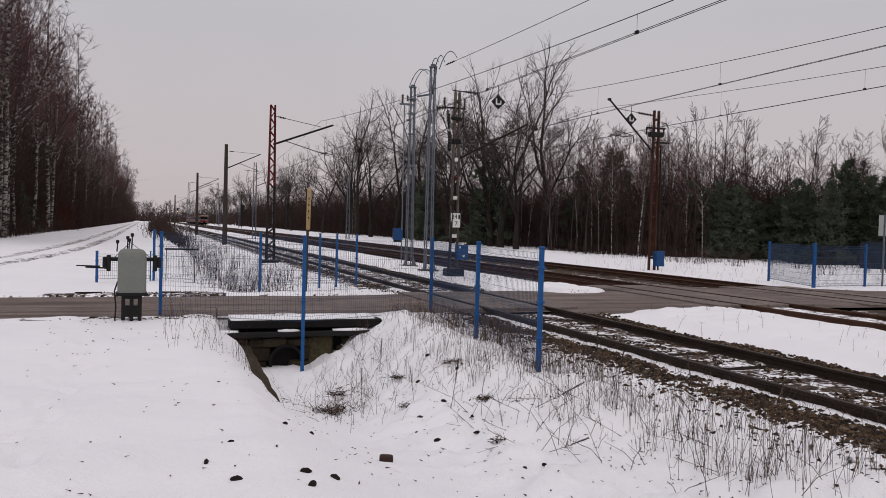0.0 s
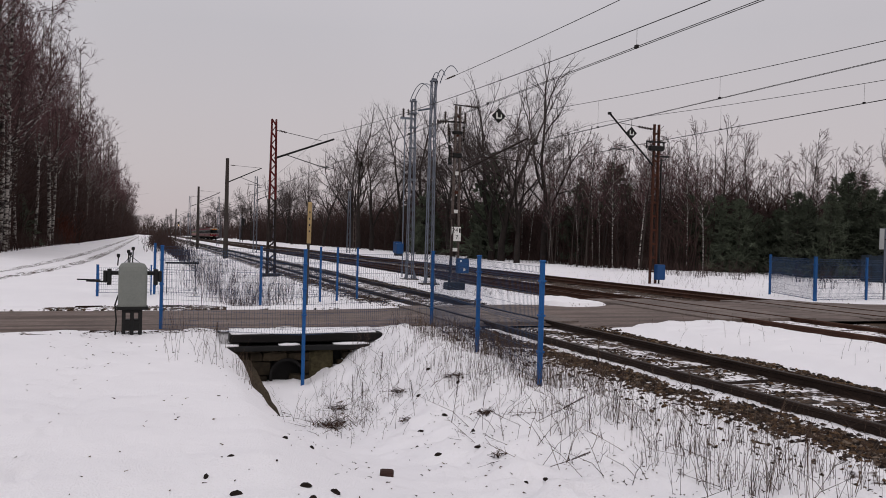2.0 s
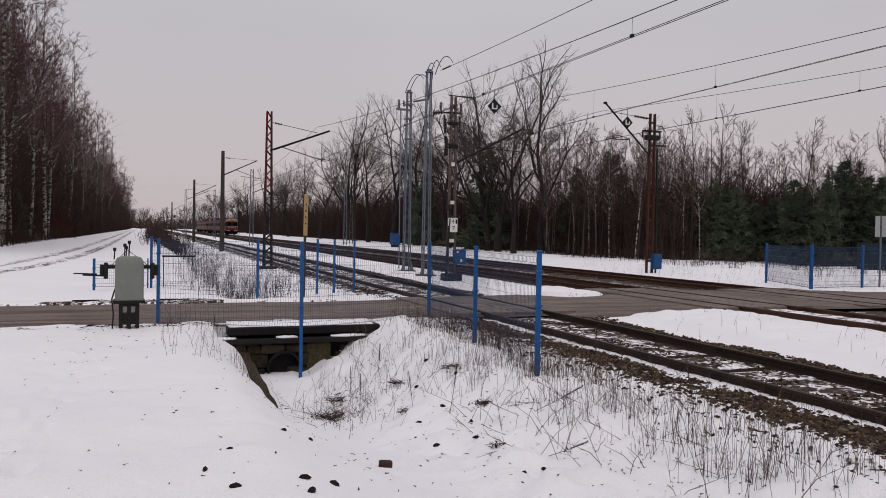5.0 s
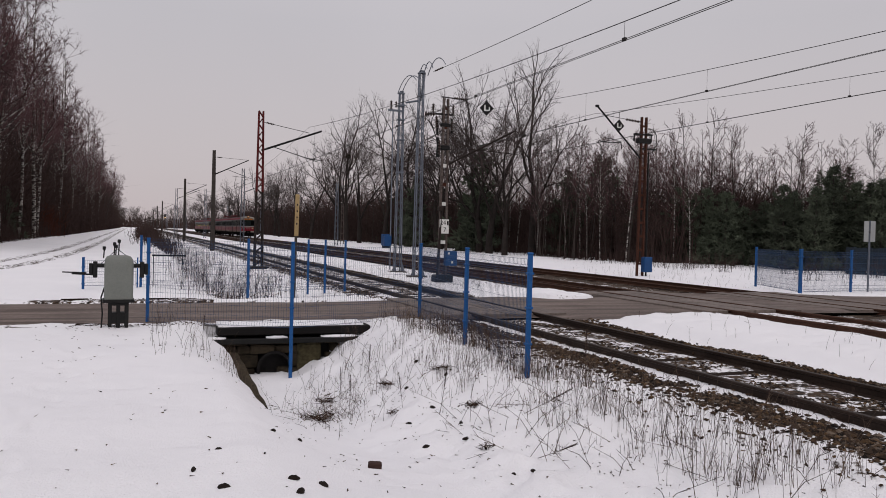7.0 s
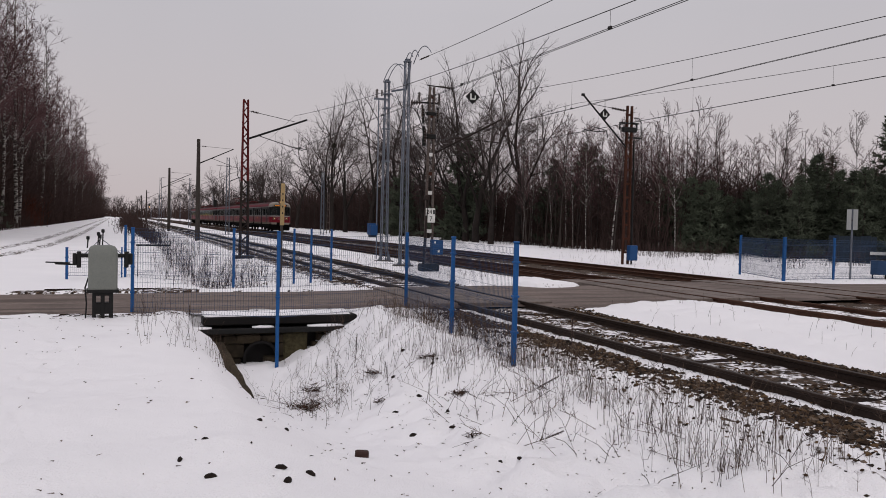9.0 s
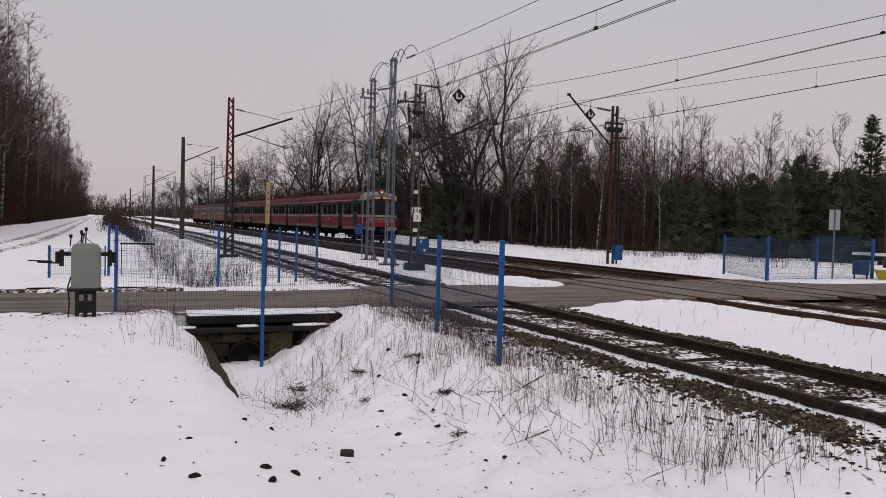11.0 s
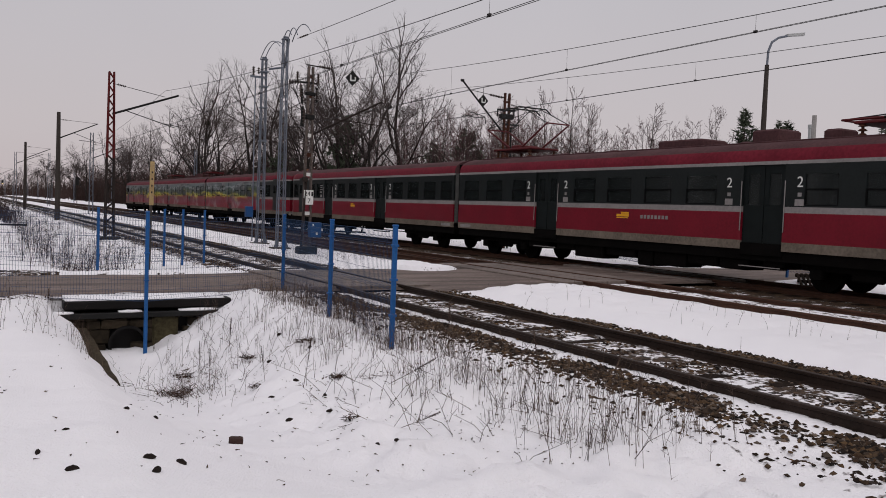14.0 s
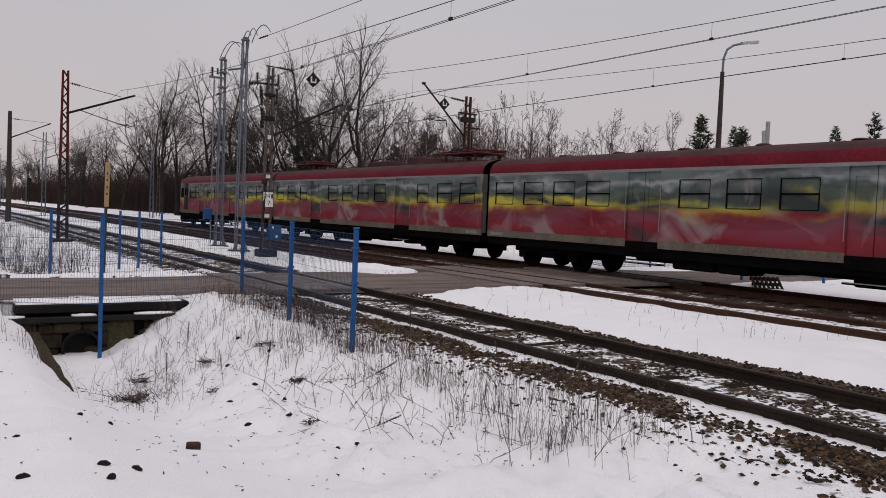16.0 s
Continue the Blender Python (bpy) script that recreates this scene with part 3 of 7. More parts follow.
def build_ground():
    xs = steps([(-2500, 0), (-400, 300), (-60, 40), (-16, 4), (-6, 0.5), (-1.6, 0.2), (-0.4, 0.06), (1.6, 0.12), (5.9, 0.075), (9.6, 0.12), (13.4, 0.16), (22, 0.4), (36, 0.7), (80, 5), (400, 40), (2500, 300)])
    ys = steps([(-600, 0), (-60, 60), (-6, 6), (3.6, 0.5), (13.0, 0.085), (16.2, 0.11), (24, 0.2), (60, 0.8), (140, 3), (420, 20), (3500, 300)])
    rng = random.Random(3)
    v = [(x, y, ground_z(x, y)) for y in ys for x in xs]
    w = len(xs)
    f = [(j * w + i, j * w + i + 1, (j + 1) * w + i + 1, (j + 1) * w + i) for j in range(len(ys) - 1) for i in range(w - 1)]
    me = bpy.data.meshes.new("ground")
    me.from_pydata(v, [], f)
    me.polygons.foreach_set("use_smooth", [True] * len(f))
    a = me.attributes.new("bare", 'FLOAT', 'POINT')
    a.data.foreach_set("value", [ground_bare(x, y, rng) for y in ys for x in xs])
    me.materials.append(M_GROUND)
    tagged(new("ground", me), "snow-covered ground with bare ballast and a shallow ditch", "ground", kind="structure")


def build_road():
    b = Bag()
    xs = steps([(-120, 0), (-10, 2), (30, 0.3), (120, 3)])
    rows_ = []
    for x in xs:
        near, far = road_edges(x)
        rows_.append([(x, near - 0.15 + (far - near + 0.3) * k / 10, -0.035 + 0.012 * nz(x, k, 0.9) + 0.035 * smooth01(4.8, 6.2, x) * (1 - smooth01(16.5, 18.0, x)) - 0.05 * (k in (0, 10))) for k in range(11)])
    for r in rows_:
        b.v += r
    for i in range(len(rows_) - 1):
        for k in range(10):
            b.f.append((i * 11 + k, (i + 1) * 11 + k, (i + 1) * 11 + k + 1, i * 11 + k + 1))
    ob = part("road", b, M_ROAD, smooth=True)
    tagged(ob, "worn wet asphalt road over the level crossing", "road", kind="structure")
    # concrete slabs between and beside the rails
    for c, up in zip(TRACK_X, TRACK_Z):
        near, far = road_edges(c)
        for k in range(6):
            y0 = near + (far - near) * k / 6
            y1 = near + (far - near) * (k + 1) / 6 - 0.03
            for a, d in ((-0.66, -0.02), (0.02, 0.66), (-1.5, -0.84), (0.84, 1.5)):
                s = Bag()
                s.box(c + a, c + d, y0, y1, up - 0.12, up - 0.012 - 0.006 * random.random(), 0.012)
                part("slab", s, M_SLAB, ob)


def rail_bag(y0, y1):
    prof = [(-0.07, -0.155), (0.07, -0.155), (0.07, -0.14), (0.012, -0.12), (0.01, -0.045), (0.036, -0.035), (0.036, -0.006), (0.028, 0.0),
            (-0.028, 0.0), (-0.036, -0.006), (-0.036, -0.035), (-0.01, -0.045), (-0.012, -0.12), (-0.07, -0.14)]
    b = Bag()
    b.loft([[(x, y, z) for x, z in prof] for y in steps([(y0, 0), (y1, 40)])])
    return b


def build_tracks():
    rails = []
    for side_paint in (M_RAIL, M_RAILRUST):
        rail_me = rail_bag(-70, 900).mesh("rail", side_paint)
        rail_me.materials.append(M_RAILHEAD)
        for p in rail_me.polygons:
            if p.normal.z > 0.9 and p.center.z > -0.02:
                p.material_index = 1
        rails.append(rail_me)
    sl = Bag()
    sl.box(-1.25, 1.25, -0.12, 0.12, -0.30, -0.135, 0.015)
    sleeper_me = sl.mesh("sleeper", M_SLEEPER)
    rng = random.Random(5)
    for i, c in enumerate(TRACK_X):
        t = thing("railway_track", ("single", "second", "third")[i] + " railway track with rusty rails on snowy ballast", "railway track", group="tracks")
        t.location = (c, 0, TRACK_Z[i])
        for s in (-0.753, 0.753):
            part("rail", rails[min(i, 1)], None, t, at=pose(s, 0, 0))
        y, n = (-6.0, 0) if i == 0 else (2.0, 0)
        far = Bag()
        while y < 330:
            near_e, far_e = road_edges(c)
            if not near_e - 0.2 < y < far_e + 0.2:
                if (i == 0 and y < 95) or (i > 0 and y < 40):
                    part("sleeper", sleeper_me, None, t, at=pose(rng.uniform(-0.03, 0.03), y, rng.uniform(-0.028, -0.004), 0, 0, rng.uniform(-0.8, 0.8)))
                else:
                    far.box(-1.25, 1.25, y - 0.12, y + 0.12, -0.3, -0.14)
            y += 0.62
        part("far_sleepers", far, M_SLEEPER, t, kind="stuff")


def build_ballast():
    rng = random.Random(11)
    ico = [Vector(p).normalized() for p in ((1, 0.1, -0.2), (-0.1, 1, 0.2), (-1, -0.1, 0.1), (0.15, -1, -0.1), (0.2, 0.1, 1), (0, 0, -1))]
    fc = [(0, 1, 4), (1, 2, 4), (2, 3, 4), (3, 0, 4), (1, 0, 5), (2, 1, 5), (3, 2, 5), (0, 3, 5)]
    b = Bag()

    def stone(x, y, z, r):
        sx, sy, sz, a = rng.uniform(0.8, 1.6), rng.uniform(0.7, 1.1), rng.uniform(0.4, 0.75), rng.uniform(0, 6.3)
        ca, sa = math.cos(a), math.sin(a)
        pts = []
        for p in ico:
            k = r * rng.uniform(0.75, 1.5)
            px, py, pz = p.x * sx * k, p.y * sy * k, p.z * sz * k
            pts.append((x + px * ca - py * sa, y + px * sa + py * ca, z + pz))
        b.poly(pts, fc)
    for k in range(31000):
        y = 2.6 + 13 * rng.random() ** 1.4 if rng.random() < 0.82 else rng.uniform(20.5, 48)
        q = rng.random()
        if q < 0.47:                                             # heaps outside the near rail, with gaps between
            x = rng.gauss(6.26 + 0.14 * nz(0, y, 0.7, 3), 0.17 if rng.random() < 0.75 else 0.36)
            if nz(0, y, 0.55, 31) + 0.5 * nz(x, y, 1.6, 12) < -0.22 and rng.random() < 0.8:
                continue
            r = 0.013 + 0.024 * rng.random() ** 2
        elif q < 0.86:                                           # an even band outside the other rail
            x = 8.86 + rng.uniform(-0.36, 0.36) + rng.gauss(0, 0.06)
            if nz(x, y, 1.1, 12) < -0.3 and rng.random() < 0.6:
                continue
            r = 0.016 + 0.022 * rng.random()
        else:
            x = rng.uniform(6.88, 8.22)
            if nz(x, y, 1.4, 12) < 0.0:
                continue
            r = 0.012 + 0.016 * rng.random()
        if not 5.0 < x < 9.5 or 6.62 < x < 6.78:
            continue
        stone(x, y, ground_z(x, y) + rng.uniform(-0.004, 0.5) * r, r)
    for k in range(340):
        x, y = 5.9 - abs(rng.gauss(0, 0.45)), 3 + 10 * rng.random()
        stone(x, y, ground_z(x, y) + 0.004, rng.uniform(0.01, 0.028) * (1.6 if rng.random() < 0.08 else 1))
    ob = part("ballast_stones", b, M_STONE, smooth=False)
    tagged(ob, "loose brown ballast stones beside the rails", "ballast", kind="stuff")


def build_culvert():
    t = thing("culvert", "old stone culvert headwall with a concrete beam and a dark pipe", "culvert", pose(2.9, DITCH_Y, 0))
    rng = random.Random(8)
    # Beam face coloured near-black for shade under the lying snow.
    b = Bag()
    b.box(-1.5, 1.42, -0.02, 0.35, -0.24, -0.08, 0.02)
    part("beam", b, M_CULVERTDARK, t, "weathered top beam, near-black for shade under the snow")
    b = Bag()
    b.box(-1.95, 1.15, -0.22, -0.08, -0.37, -0.28, 0.01)
    part("lower_beam", b, M_BLACK, t)
    for u0, u1, dep in ((-1.93, -1.35, 0.13), (-0.62, -0.22, 0.10), (0.42, 1.12, 0.12)):
        b = Bag()
        n = max(4, int((u1 - u0) / 0.08))
        ring = []
        for i in range(n + 1):
            x, e_ = u0 + (u1 - u0) * i / n, math.sin(math.pi * (0.06 + 0.88 * i / n))
            d_, h_ = dep * e_ ** 0.6, 0.035 * e_ ** 0.7 + 0.006 * math.sin(x * 37)
            ring.append([(x, -0.09 - d_, -0.282), (x, -0.03, -0.282), (x, -0.03, -0.262 + h_ * 0.5), (x, -0.08 - d_ * 0.6, -0.275 + h_)])
        b.loft(ring)
        part("snow_patch", b, M_SNOW, t, "thin snow on the lower beam", smooth=True)
    # Near-black block closes wall and bore, standing in for their deep shade.
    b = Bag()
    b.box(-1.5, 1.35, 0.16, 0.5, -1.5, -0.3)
    part("backing", b, M_CULVERTDARK, t)
    # courses of rough stone round the pipe
    z, row = -1.45, 0
    px, pz, pr = -0.45, -0.86, 0.28
    while z < -0.34:
        h = min(rng.choice((0.17, 0.21, 0.26)), -0.31 - z)
        x = -1.5 - rng.uniform(0, 0.25)
        while x < 1.35:
            w = rng.uniform(0.22, 0.58)
            x1 = min(1.35, x + w)
            cx, cz = (x + x1) / 2, z + h / 2
            if math.hypot(cx - px, cz - pz) > pr + 0.04 and not (-0.02 < cx < 0.42 and -0.95 < cz < -0.4) and x1 > -1.45:
                s = Bag()
                y_ = -0.02 - rng.uniform(0, 0.05)
                s.box(max(x, -1.5) + 0.006, x1 - 0.006, y_, 0.2, z + 0.005, z + h - 0.005, 0.022)
                s.v = [(vx + rng.uniform(-0.008, 0.008), vy + rng.uniform(-0.012, 0.012), vz + rng.uniform(-0.008, 0.008)) for vx, vy, vz in s.v]
                part("stone", s, M_WALL, t)
            x = x1
        z += h
        row += 1
    s = Bag()
    s.box(-0.02, 0.42, -0.07, 0.2, -0.95, -0.40, 0.03)
    s.v = [(vx + rng.uniform(-0.012, 0.012), vy, vz + rng.uniform(-0.015, 0.015)) for vx, vy, vz in s.v]
    part("stone", s, M_MOSS, t, "larger olive mossy block")
    # the pipe: a shallow ring whose near-black colour stands for the bore's shade
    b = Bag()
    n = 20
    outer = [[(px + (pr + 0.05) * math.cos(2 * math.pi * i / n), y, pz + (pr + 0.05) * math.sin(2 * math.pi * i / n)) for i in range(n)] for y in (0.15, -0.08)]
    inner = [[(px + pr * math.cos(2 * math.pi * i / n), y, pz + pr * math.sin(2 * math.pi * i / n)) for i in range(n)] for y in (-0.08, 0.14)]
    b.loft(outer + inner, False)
    part("pipe", b, M_CULVERTDARK, t)
    # wing wall that retains the verge
    b = Bag()
    ring = []
    for i in range(9):
        u = i / 8
        y, x0, top = -0.22 - 1.75 * u, -1.2 + 0.30 * u, -0.52 - 0.66 * u - 0.02 * math.sin(i * 2.3)
        ring.append([(x0 - 0.2, y, -1.6), (x0 + 0.10, y, -1.6), (x0 + 0.05 + 0.02 * math.sin(i * 3.1), y, top), (x0 - 0.2, y, top + 0.02)])
    b.loft(ring)
    part("wing_wall", b, M_WALL, t, "leaning dark wing wall")
    b = Bag()
    rng2 = random.Random(2)
    ring = []
    for i in range(24):
        x = -1.47 + 2.77 * i / 23
        ring.append([(x, -0.0 + 0.03 * rng2.random(), -0.085), (x, 0.1, -0.05 - 0.02 * rng2.random()), (x, 0.6, -0.03), (x, 0.78, -0.12)])
    b.loft(ring)
    part("snow_cap", b, M_SNOW, t, "snow lying on the beam", smooth=True)


# ---- fences ----
def fence_post_bag(h, w=0.045):
    b = Bag()
    b.box(-w, w, -w * 0.7, w * 0.7, 0, h, 0.008)
    b.box(-w - 0.006, w + 0.006, -w * 0.7 - 0.006, w * 0.7 + 0.006, h, h + 0.03, 0.008)
    return b


def fence_panel_bag(a, b_, height, drop=0.06, wire=1.0):
    """Welded wire mesh between two post tops, with three pressed folds."""
    bag = Bag()
    a, b_ = Vector(a), Vector(b_)
    d = b_ - a
    n = max(2, int(d.length / 0.05))
    side = Vector((d.y, -d.x, 0)).normalized()
    folds = (0.05, height * 0.5, height - 0.12)
    levels = [0.0]
    for fz in folds:
        levels += [fz - 0.04, fz, fz + 0.04]
    levels = [z for z in sorted(levels) if 0 <= z <= height] + [height]

    def at(u, z):
        off = 0.03 if any(abs(z - fz) < 0.01 for fz in folds) else 0.0
        return a + d * u + Vector((0, 0, -drop - height + z)) + side * off
    for i in range(n + 1):
        bag.line([at(i / n, z) for z in levels], 0.0028 * wire, 3)
    zs = steps([(0, 0), (height, 0.2)]) + [fz + k for fz in folds for k in (-0.04, 0.04)]
    for z in zs:
        bag.line([at(0, z), at(1, z)], 0.0034 * wire, 3)
    return bag


def build_fence(name_label, posts, panels, top, group="", wire=1.0):
    """posts: (x, y, foot height); panels: pairs of posts and the panel's height."""
    t = thing("fence", name_label, "fence", group=group)
    for x, y, z, w in posts:
        part("post", fence_post_bag(top - z, w), M_BLUE, t, at=pose(x, y, z))
        for k in (0.12, 0.5, 0.9):
            clip = Bag()
            clip.box(-w - 0.01, w + 0.01, -w - 0.01, w + 0.01, (top - z) - 0.12 - k * 1.2, (top - z) - 0.09 - k * 1.2, 0.004)
            part("clamp", clip, M_BLUE, t, at=pose(x, y, z))
    for i, j, h in panels:
        a, b_ = posts[i], posts[j]
        part("wire_panel", fence_panel_bag((a[0], a[1], top), (b_[0], b_[1], top), h, wire=wire), M_BLUEWIRE, t, "blue welded wire mesh")


def build_fences():
    build_fence("blue steel fence with wire mesh panels beside the ditch",
                [(0.20, 15.95, -0.12, 0.031), (2.67, 14.6, -1.05, 0.032), (5.62, 15.9, -0.15, 0.032), (5.08, 12.08, -0.15, 0.033), (4.86, 9.4, -0.2, 0.033)],
                [(0, 1, 1.5), (1, 2, 1.5), (2, 3, 1.5), (3, 4, 1.5)], 1.51, "crossing fences", 0.78)
    build_fence("blue steel fence with wire mesh across the road",
                [(0.11, 24.3, -0.1, 0.035), (2.86, 22.3, -0.15, 0.034), (4.74, 23.4, -0.15, 0.03), (5.25, 23.4, -0.15, 0.03), (5.86, 23.4, -0.15, 0.03)],
                [(0, 1, 1.4), (1, 2, 1.4), (2, 3, 1.4), (3, 4, 1.4)], 1.45, "crossing fences", 0.85)
    build_fence("low blue fence with wire mesh beside the lane", [(-1.38, 24.04, -0.05, 0.035), (0.02, 24.25, -0.1, 0.02)], [(0, 1, 0.7)], 0.82, "crossing fences")
    build_fence("blue steel fence with wire mesh beside the road near the forest",
                [(23.92, 26.03, -0.15, 0.045), (22.1, 21.86, -0.15, 0.06), (25.0, 22.3, -0.1, 0.045), (27.9, 22.2, -0.1, 0.06)],
                [(0, 1, 1.45), (1, 2, 1.45), (2, 3, 1.45)], 1.5, "crossing fences", 1.4)
    build_fence("short blue fence post at the road", [(23.1, 16.6, -0.15, 0.045), (25.6, 15.2, -0.15, 0.045)], [(0, 1, 1.3)], 1.5, "crossing fences")


def build_machine():
    """The barrier drive: a hooded grey cabinet on a black stand."""
    t = thing("barrier_machine", "grey enamel crossing machine on a black iron stand", "signal box", pose(-0.28, 14.4, 0.0, 0, 0, 2))
    b = Bag()
    rings = []
    for z, i in ((0.52, 0.0), (1.12, 0.0), (1.19, 0.01), (1.235, 0.04), (1.255, 0.10)):
        x, y, c = 0.225 - i, 0.17 - i * 0.7, 0.03
        rings.append([(-x + c, -y, z), (x - c, -y, z), (x, -y + c, z), (x, y - c, z), (x - c, y, z), (-x + c, y, z), (-x, y - c, z), (-x, -y + c, z)])
    b.loft(rings)
    part("hood", b, M_GREYBOX, t, "rounded grey enamel hood")
    b = Bag()
    b.box(-0.25, 0.25, -0.19, 0.19, 0.47, 0.525, 0.01)
    part("bed_plate", b, M_BLACK, t)
    for x0, x1 in ((-0.16, -0.10), (-0.03, 0.03), (0.10, 0.16)):
        for y0 in (-0.14, 0.08):
            b = Bag()
            b.box(x0, x1, y0, y0 + 0.06, 0.05, 0.42, 0.004)
            part("leg", b, M_BLACK, t)
    b = Bag()
    b.box(-0.152, 0.152, -0.132, 0.132, 0.12, 0.30, 0.01)
    part("stand_panel", b, M_BLACK, t, "black iron panel of the stand")
    b = Bag()
    b.box(-0.16, 0.16, -0.14, 0.14, 0.42, 0.468)
    part("stand_top", b, M_BLACK, t)
    b = Bag()
    b.box(-0.17, 0.17, -0.15, 0.15, -0.05, 0.05, 0.01)
    part("foot_plate", b, M_BLACK, t)
    for s in (-1, 1):
        b = Bag()
        b.rod((0.2 * s, 0, 1.08), (0.4 * s, 0, 1.08), 0.035, None, 10)
        b.box(min(0.33 * s, 0.40 * s), max(0.33 * s, 0.40 * s), -0.06, 0.06, 0.88, 1.15, 0.012)
        b.box(min(0.40 * s, 0.46 * s), max(0.40 * s, 0.46 * s), -0.05, 0.05, 0.93, 1.12, 0.012)
        part("crank_arm", b, M_BLACK, t)
    b = Bag()
    b.rod((-0.40, 0, 0.93), (-0.72, 0.1, 0.94), 0.015)
    b.rod((-0.5, 0, 0.96), (-0.86, 0.1, 0.965), 0.012)
    part("push_rod", b, M_BLACK, t)
    for x, h in ((-0.24, 1.40), (-0.08, 1.47), (-0.01, 1.52), (-0.055, 1.43)):
        b = Bag()
        b.rod((x, 0.1, 1.2), (x + 0.01, 0.1, h - 0.05), 0.012)
        b.box(x - 0.018, x + 0.035, 0.07, 0.13, h - 0.06, h, 0.01)
        part("signal_lamp", b, M_BLACK, t)
    b = Bag()
    b.line([(-0.22, -0.1, 0.72), (-0.27, -0.12, 0.55), (-0.245, -0.14, 0.3), (-0.26, -0.16, 0.03)], 0.014, 6)
    part("cable", b, M_BLACK, t)
    b = Bag()
    b.line([(-0.3, 0.1, 1.08), (-0.03, 0.1, 1.36), (0.3, 0.1, 1.1)], 0.006, 4)
    part("wire", b, M_GALV, t)


# ---- masts ----
def lattice(t, h, wx0, wx1, wy0, wy1, leg, brace, material, pitch=0.55, name="leg", lean=0.0, low=0.0, high=1.0):
    """Four tapering legs with zigzag bracing."""
    def corner(sx, sy, z):
        k = z / h
        return (sx * (wx0 + (wx1 - wx0) * k) + lean * k, sy * (wy0 + (wy1 - wy0) * k), z)
    for sx in (-1, 1):
        for sy in (-1, 1):
            b = Bag()
            a, c = Vector(corner(sx, sy, h * low)), Vector(corner(sx, sy, h * high))
            b.rod(a, c, leg, leg * 0.9, 4)
            part(name, b, material, t)
    b = Bag()
    n = int(h / pitch)
    for i in range(n):
        z0, z1 = h * i / n, h * (i + 1) / n
        if not low - 0.01 <= i / n < high - 0.01:
            continue
        for sy in (-1, 1):
            s = 1 if i % 2 else -1
            b.rod(corner(-s, sy, z0), corner(s, sy, z1), brace, brace, 3)
        for sx in (-1, 1):
            s = 1 if i % 2 else -1
            b.rod(corner(sx, -s, z0), corner(sx, s, z1), brace, brace, 3)
    part("bracing", b, material, t)


def insulator(bag, a, b_, r=0.06, n=5):
    a, b_ = Vector(a), Vector(b_)
    for i in range(n):
        p = a.lerp(b_, (i + 0.3) / n)
        q = a.lerp(b_, (i + 0.75) / n)
        bag.rod(p, q, r, r * 0.55, 8)
    bag.rod(a, b_, r * 0.35, None, 6)


def cantilever(t, x, z_top, z_low, reach, side):
    """The arm that carries the wires, over the track on the given side."""
    b = Bag()
    tip = (x + side * reach, 0, z_top)
    b.rod((x, 0, z_low), tip, 0.045, 0.035, 8)
    part("bracket_tube", b, M_BLACK, t)
    b = Bag()
    b.rod((x, 0, z_top + 0.12), tip, 0.012, None, 5)
    part("stay", b, M_BLACK, t)
    b = Bag()
    insulator(b, (x + side * 0.15, 0, z_top + 0.11), (x + side * 0.5, 0, z_top + 0.09))
    part("insulator", b, M_INSUL, t)
    b = Bag()
    insulator(b, (x + side * 0.12, 0, z_low + (z_top - z_low) * 0.05), (x + side * 0.42, 0, z_low + (z_top - z_low) * 0.17))
    part("insulator", b, M_INSUL, t)
    b = Bag()
    b.rod((x + side * reach * 0.35, 0, z_low + (z_top - z_low) * 0.35), (x + side * reach * 0.95, 0, z_low - 0.12), 0.02, None, 6)
    part("registration_arm", b, M_BLACK, t)
    b = Bag()
    b.rod((x + side * reach * 0.5, 0, z_low - 0.08), (x + side * (reach + 0.25), 0, z_low - 0.2), 0.018, None, 6)
    part("registration_arm", b, M_BLACK, t)


def diamond_sign(t, x, y, z, r=0.36):
    b = Bag()
    b.poly([(x - r, y, z), (x, y, z - r), (x + r, y, z), (x, y, z + r), (x - r, y + 0.02, z), (x, y + 0.02, z - r), (x + r, y + 0.02, z), (x, y + 0.02, z + r)],
           [(0, 1, 2, 3), (7, 6, 5, 4), (0, 4, 5, 1), (1, 5, 6, 2), (2, 6, 7, 3), (3, 7, 4, 0)])
    s = part("diamond_sign", b, M_BLACK, t, "dark diamond sign with a white mark")
    b = Bag()
    w = r * 0.16
    b.box(x - r * 0.36, x - r * 0.36 + w * 1.2, y - 0.006, y - 0.002, z - r * 0.3, z + r * 0.42)
    b.box(x + r * 0.30, x + r * 0.30 + w * 0.8, y - 0.006, y - 0.002, z - r * 0.3, z + r * 0.2)
    b.box(x - r * 0.36, x + r * 0.36, y - 0.0065, y - 0.0025, z - r * 0.36, z - r * 0.36 + w)
    part("mark", b, M_WHITE, s)
    b = Bag()
    b.rod((x, y + 0.01, z + r), (x, y + 0.01, z + r + 0.35), 0.012)
    part("hanger", b, M_BLACK, s)


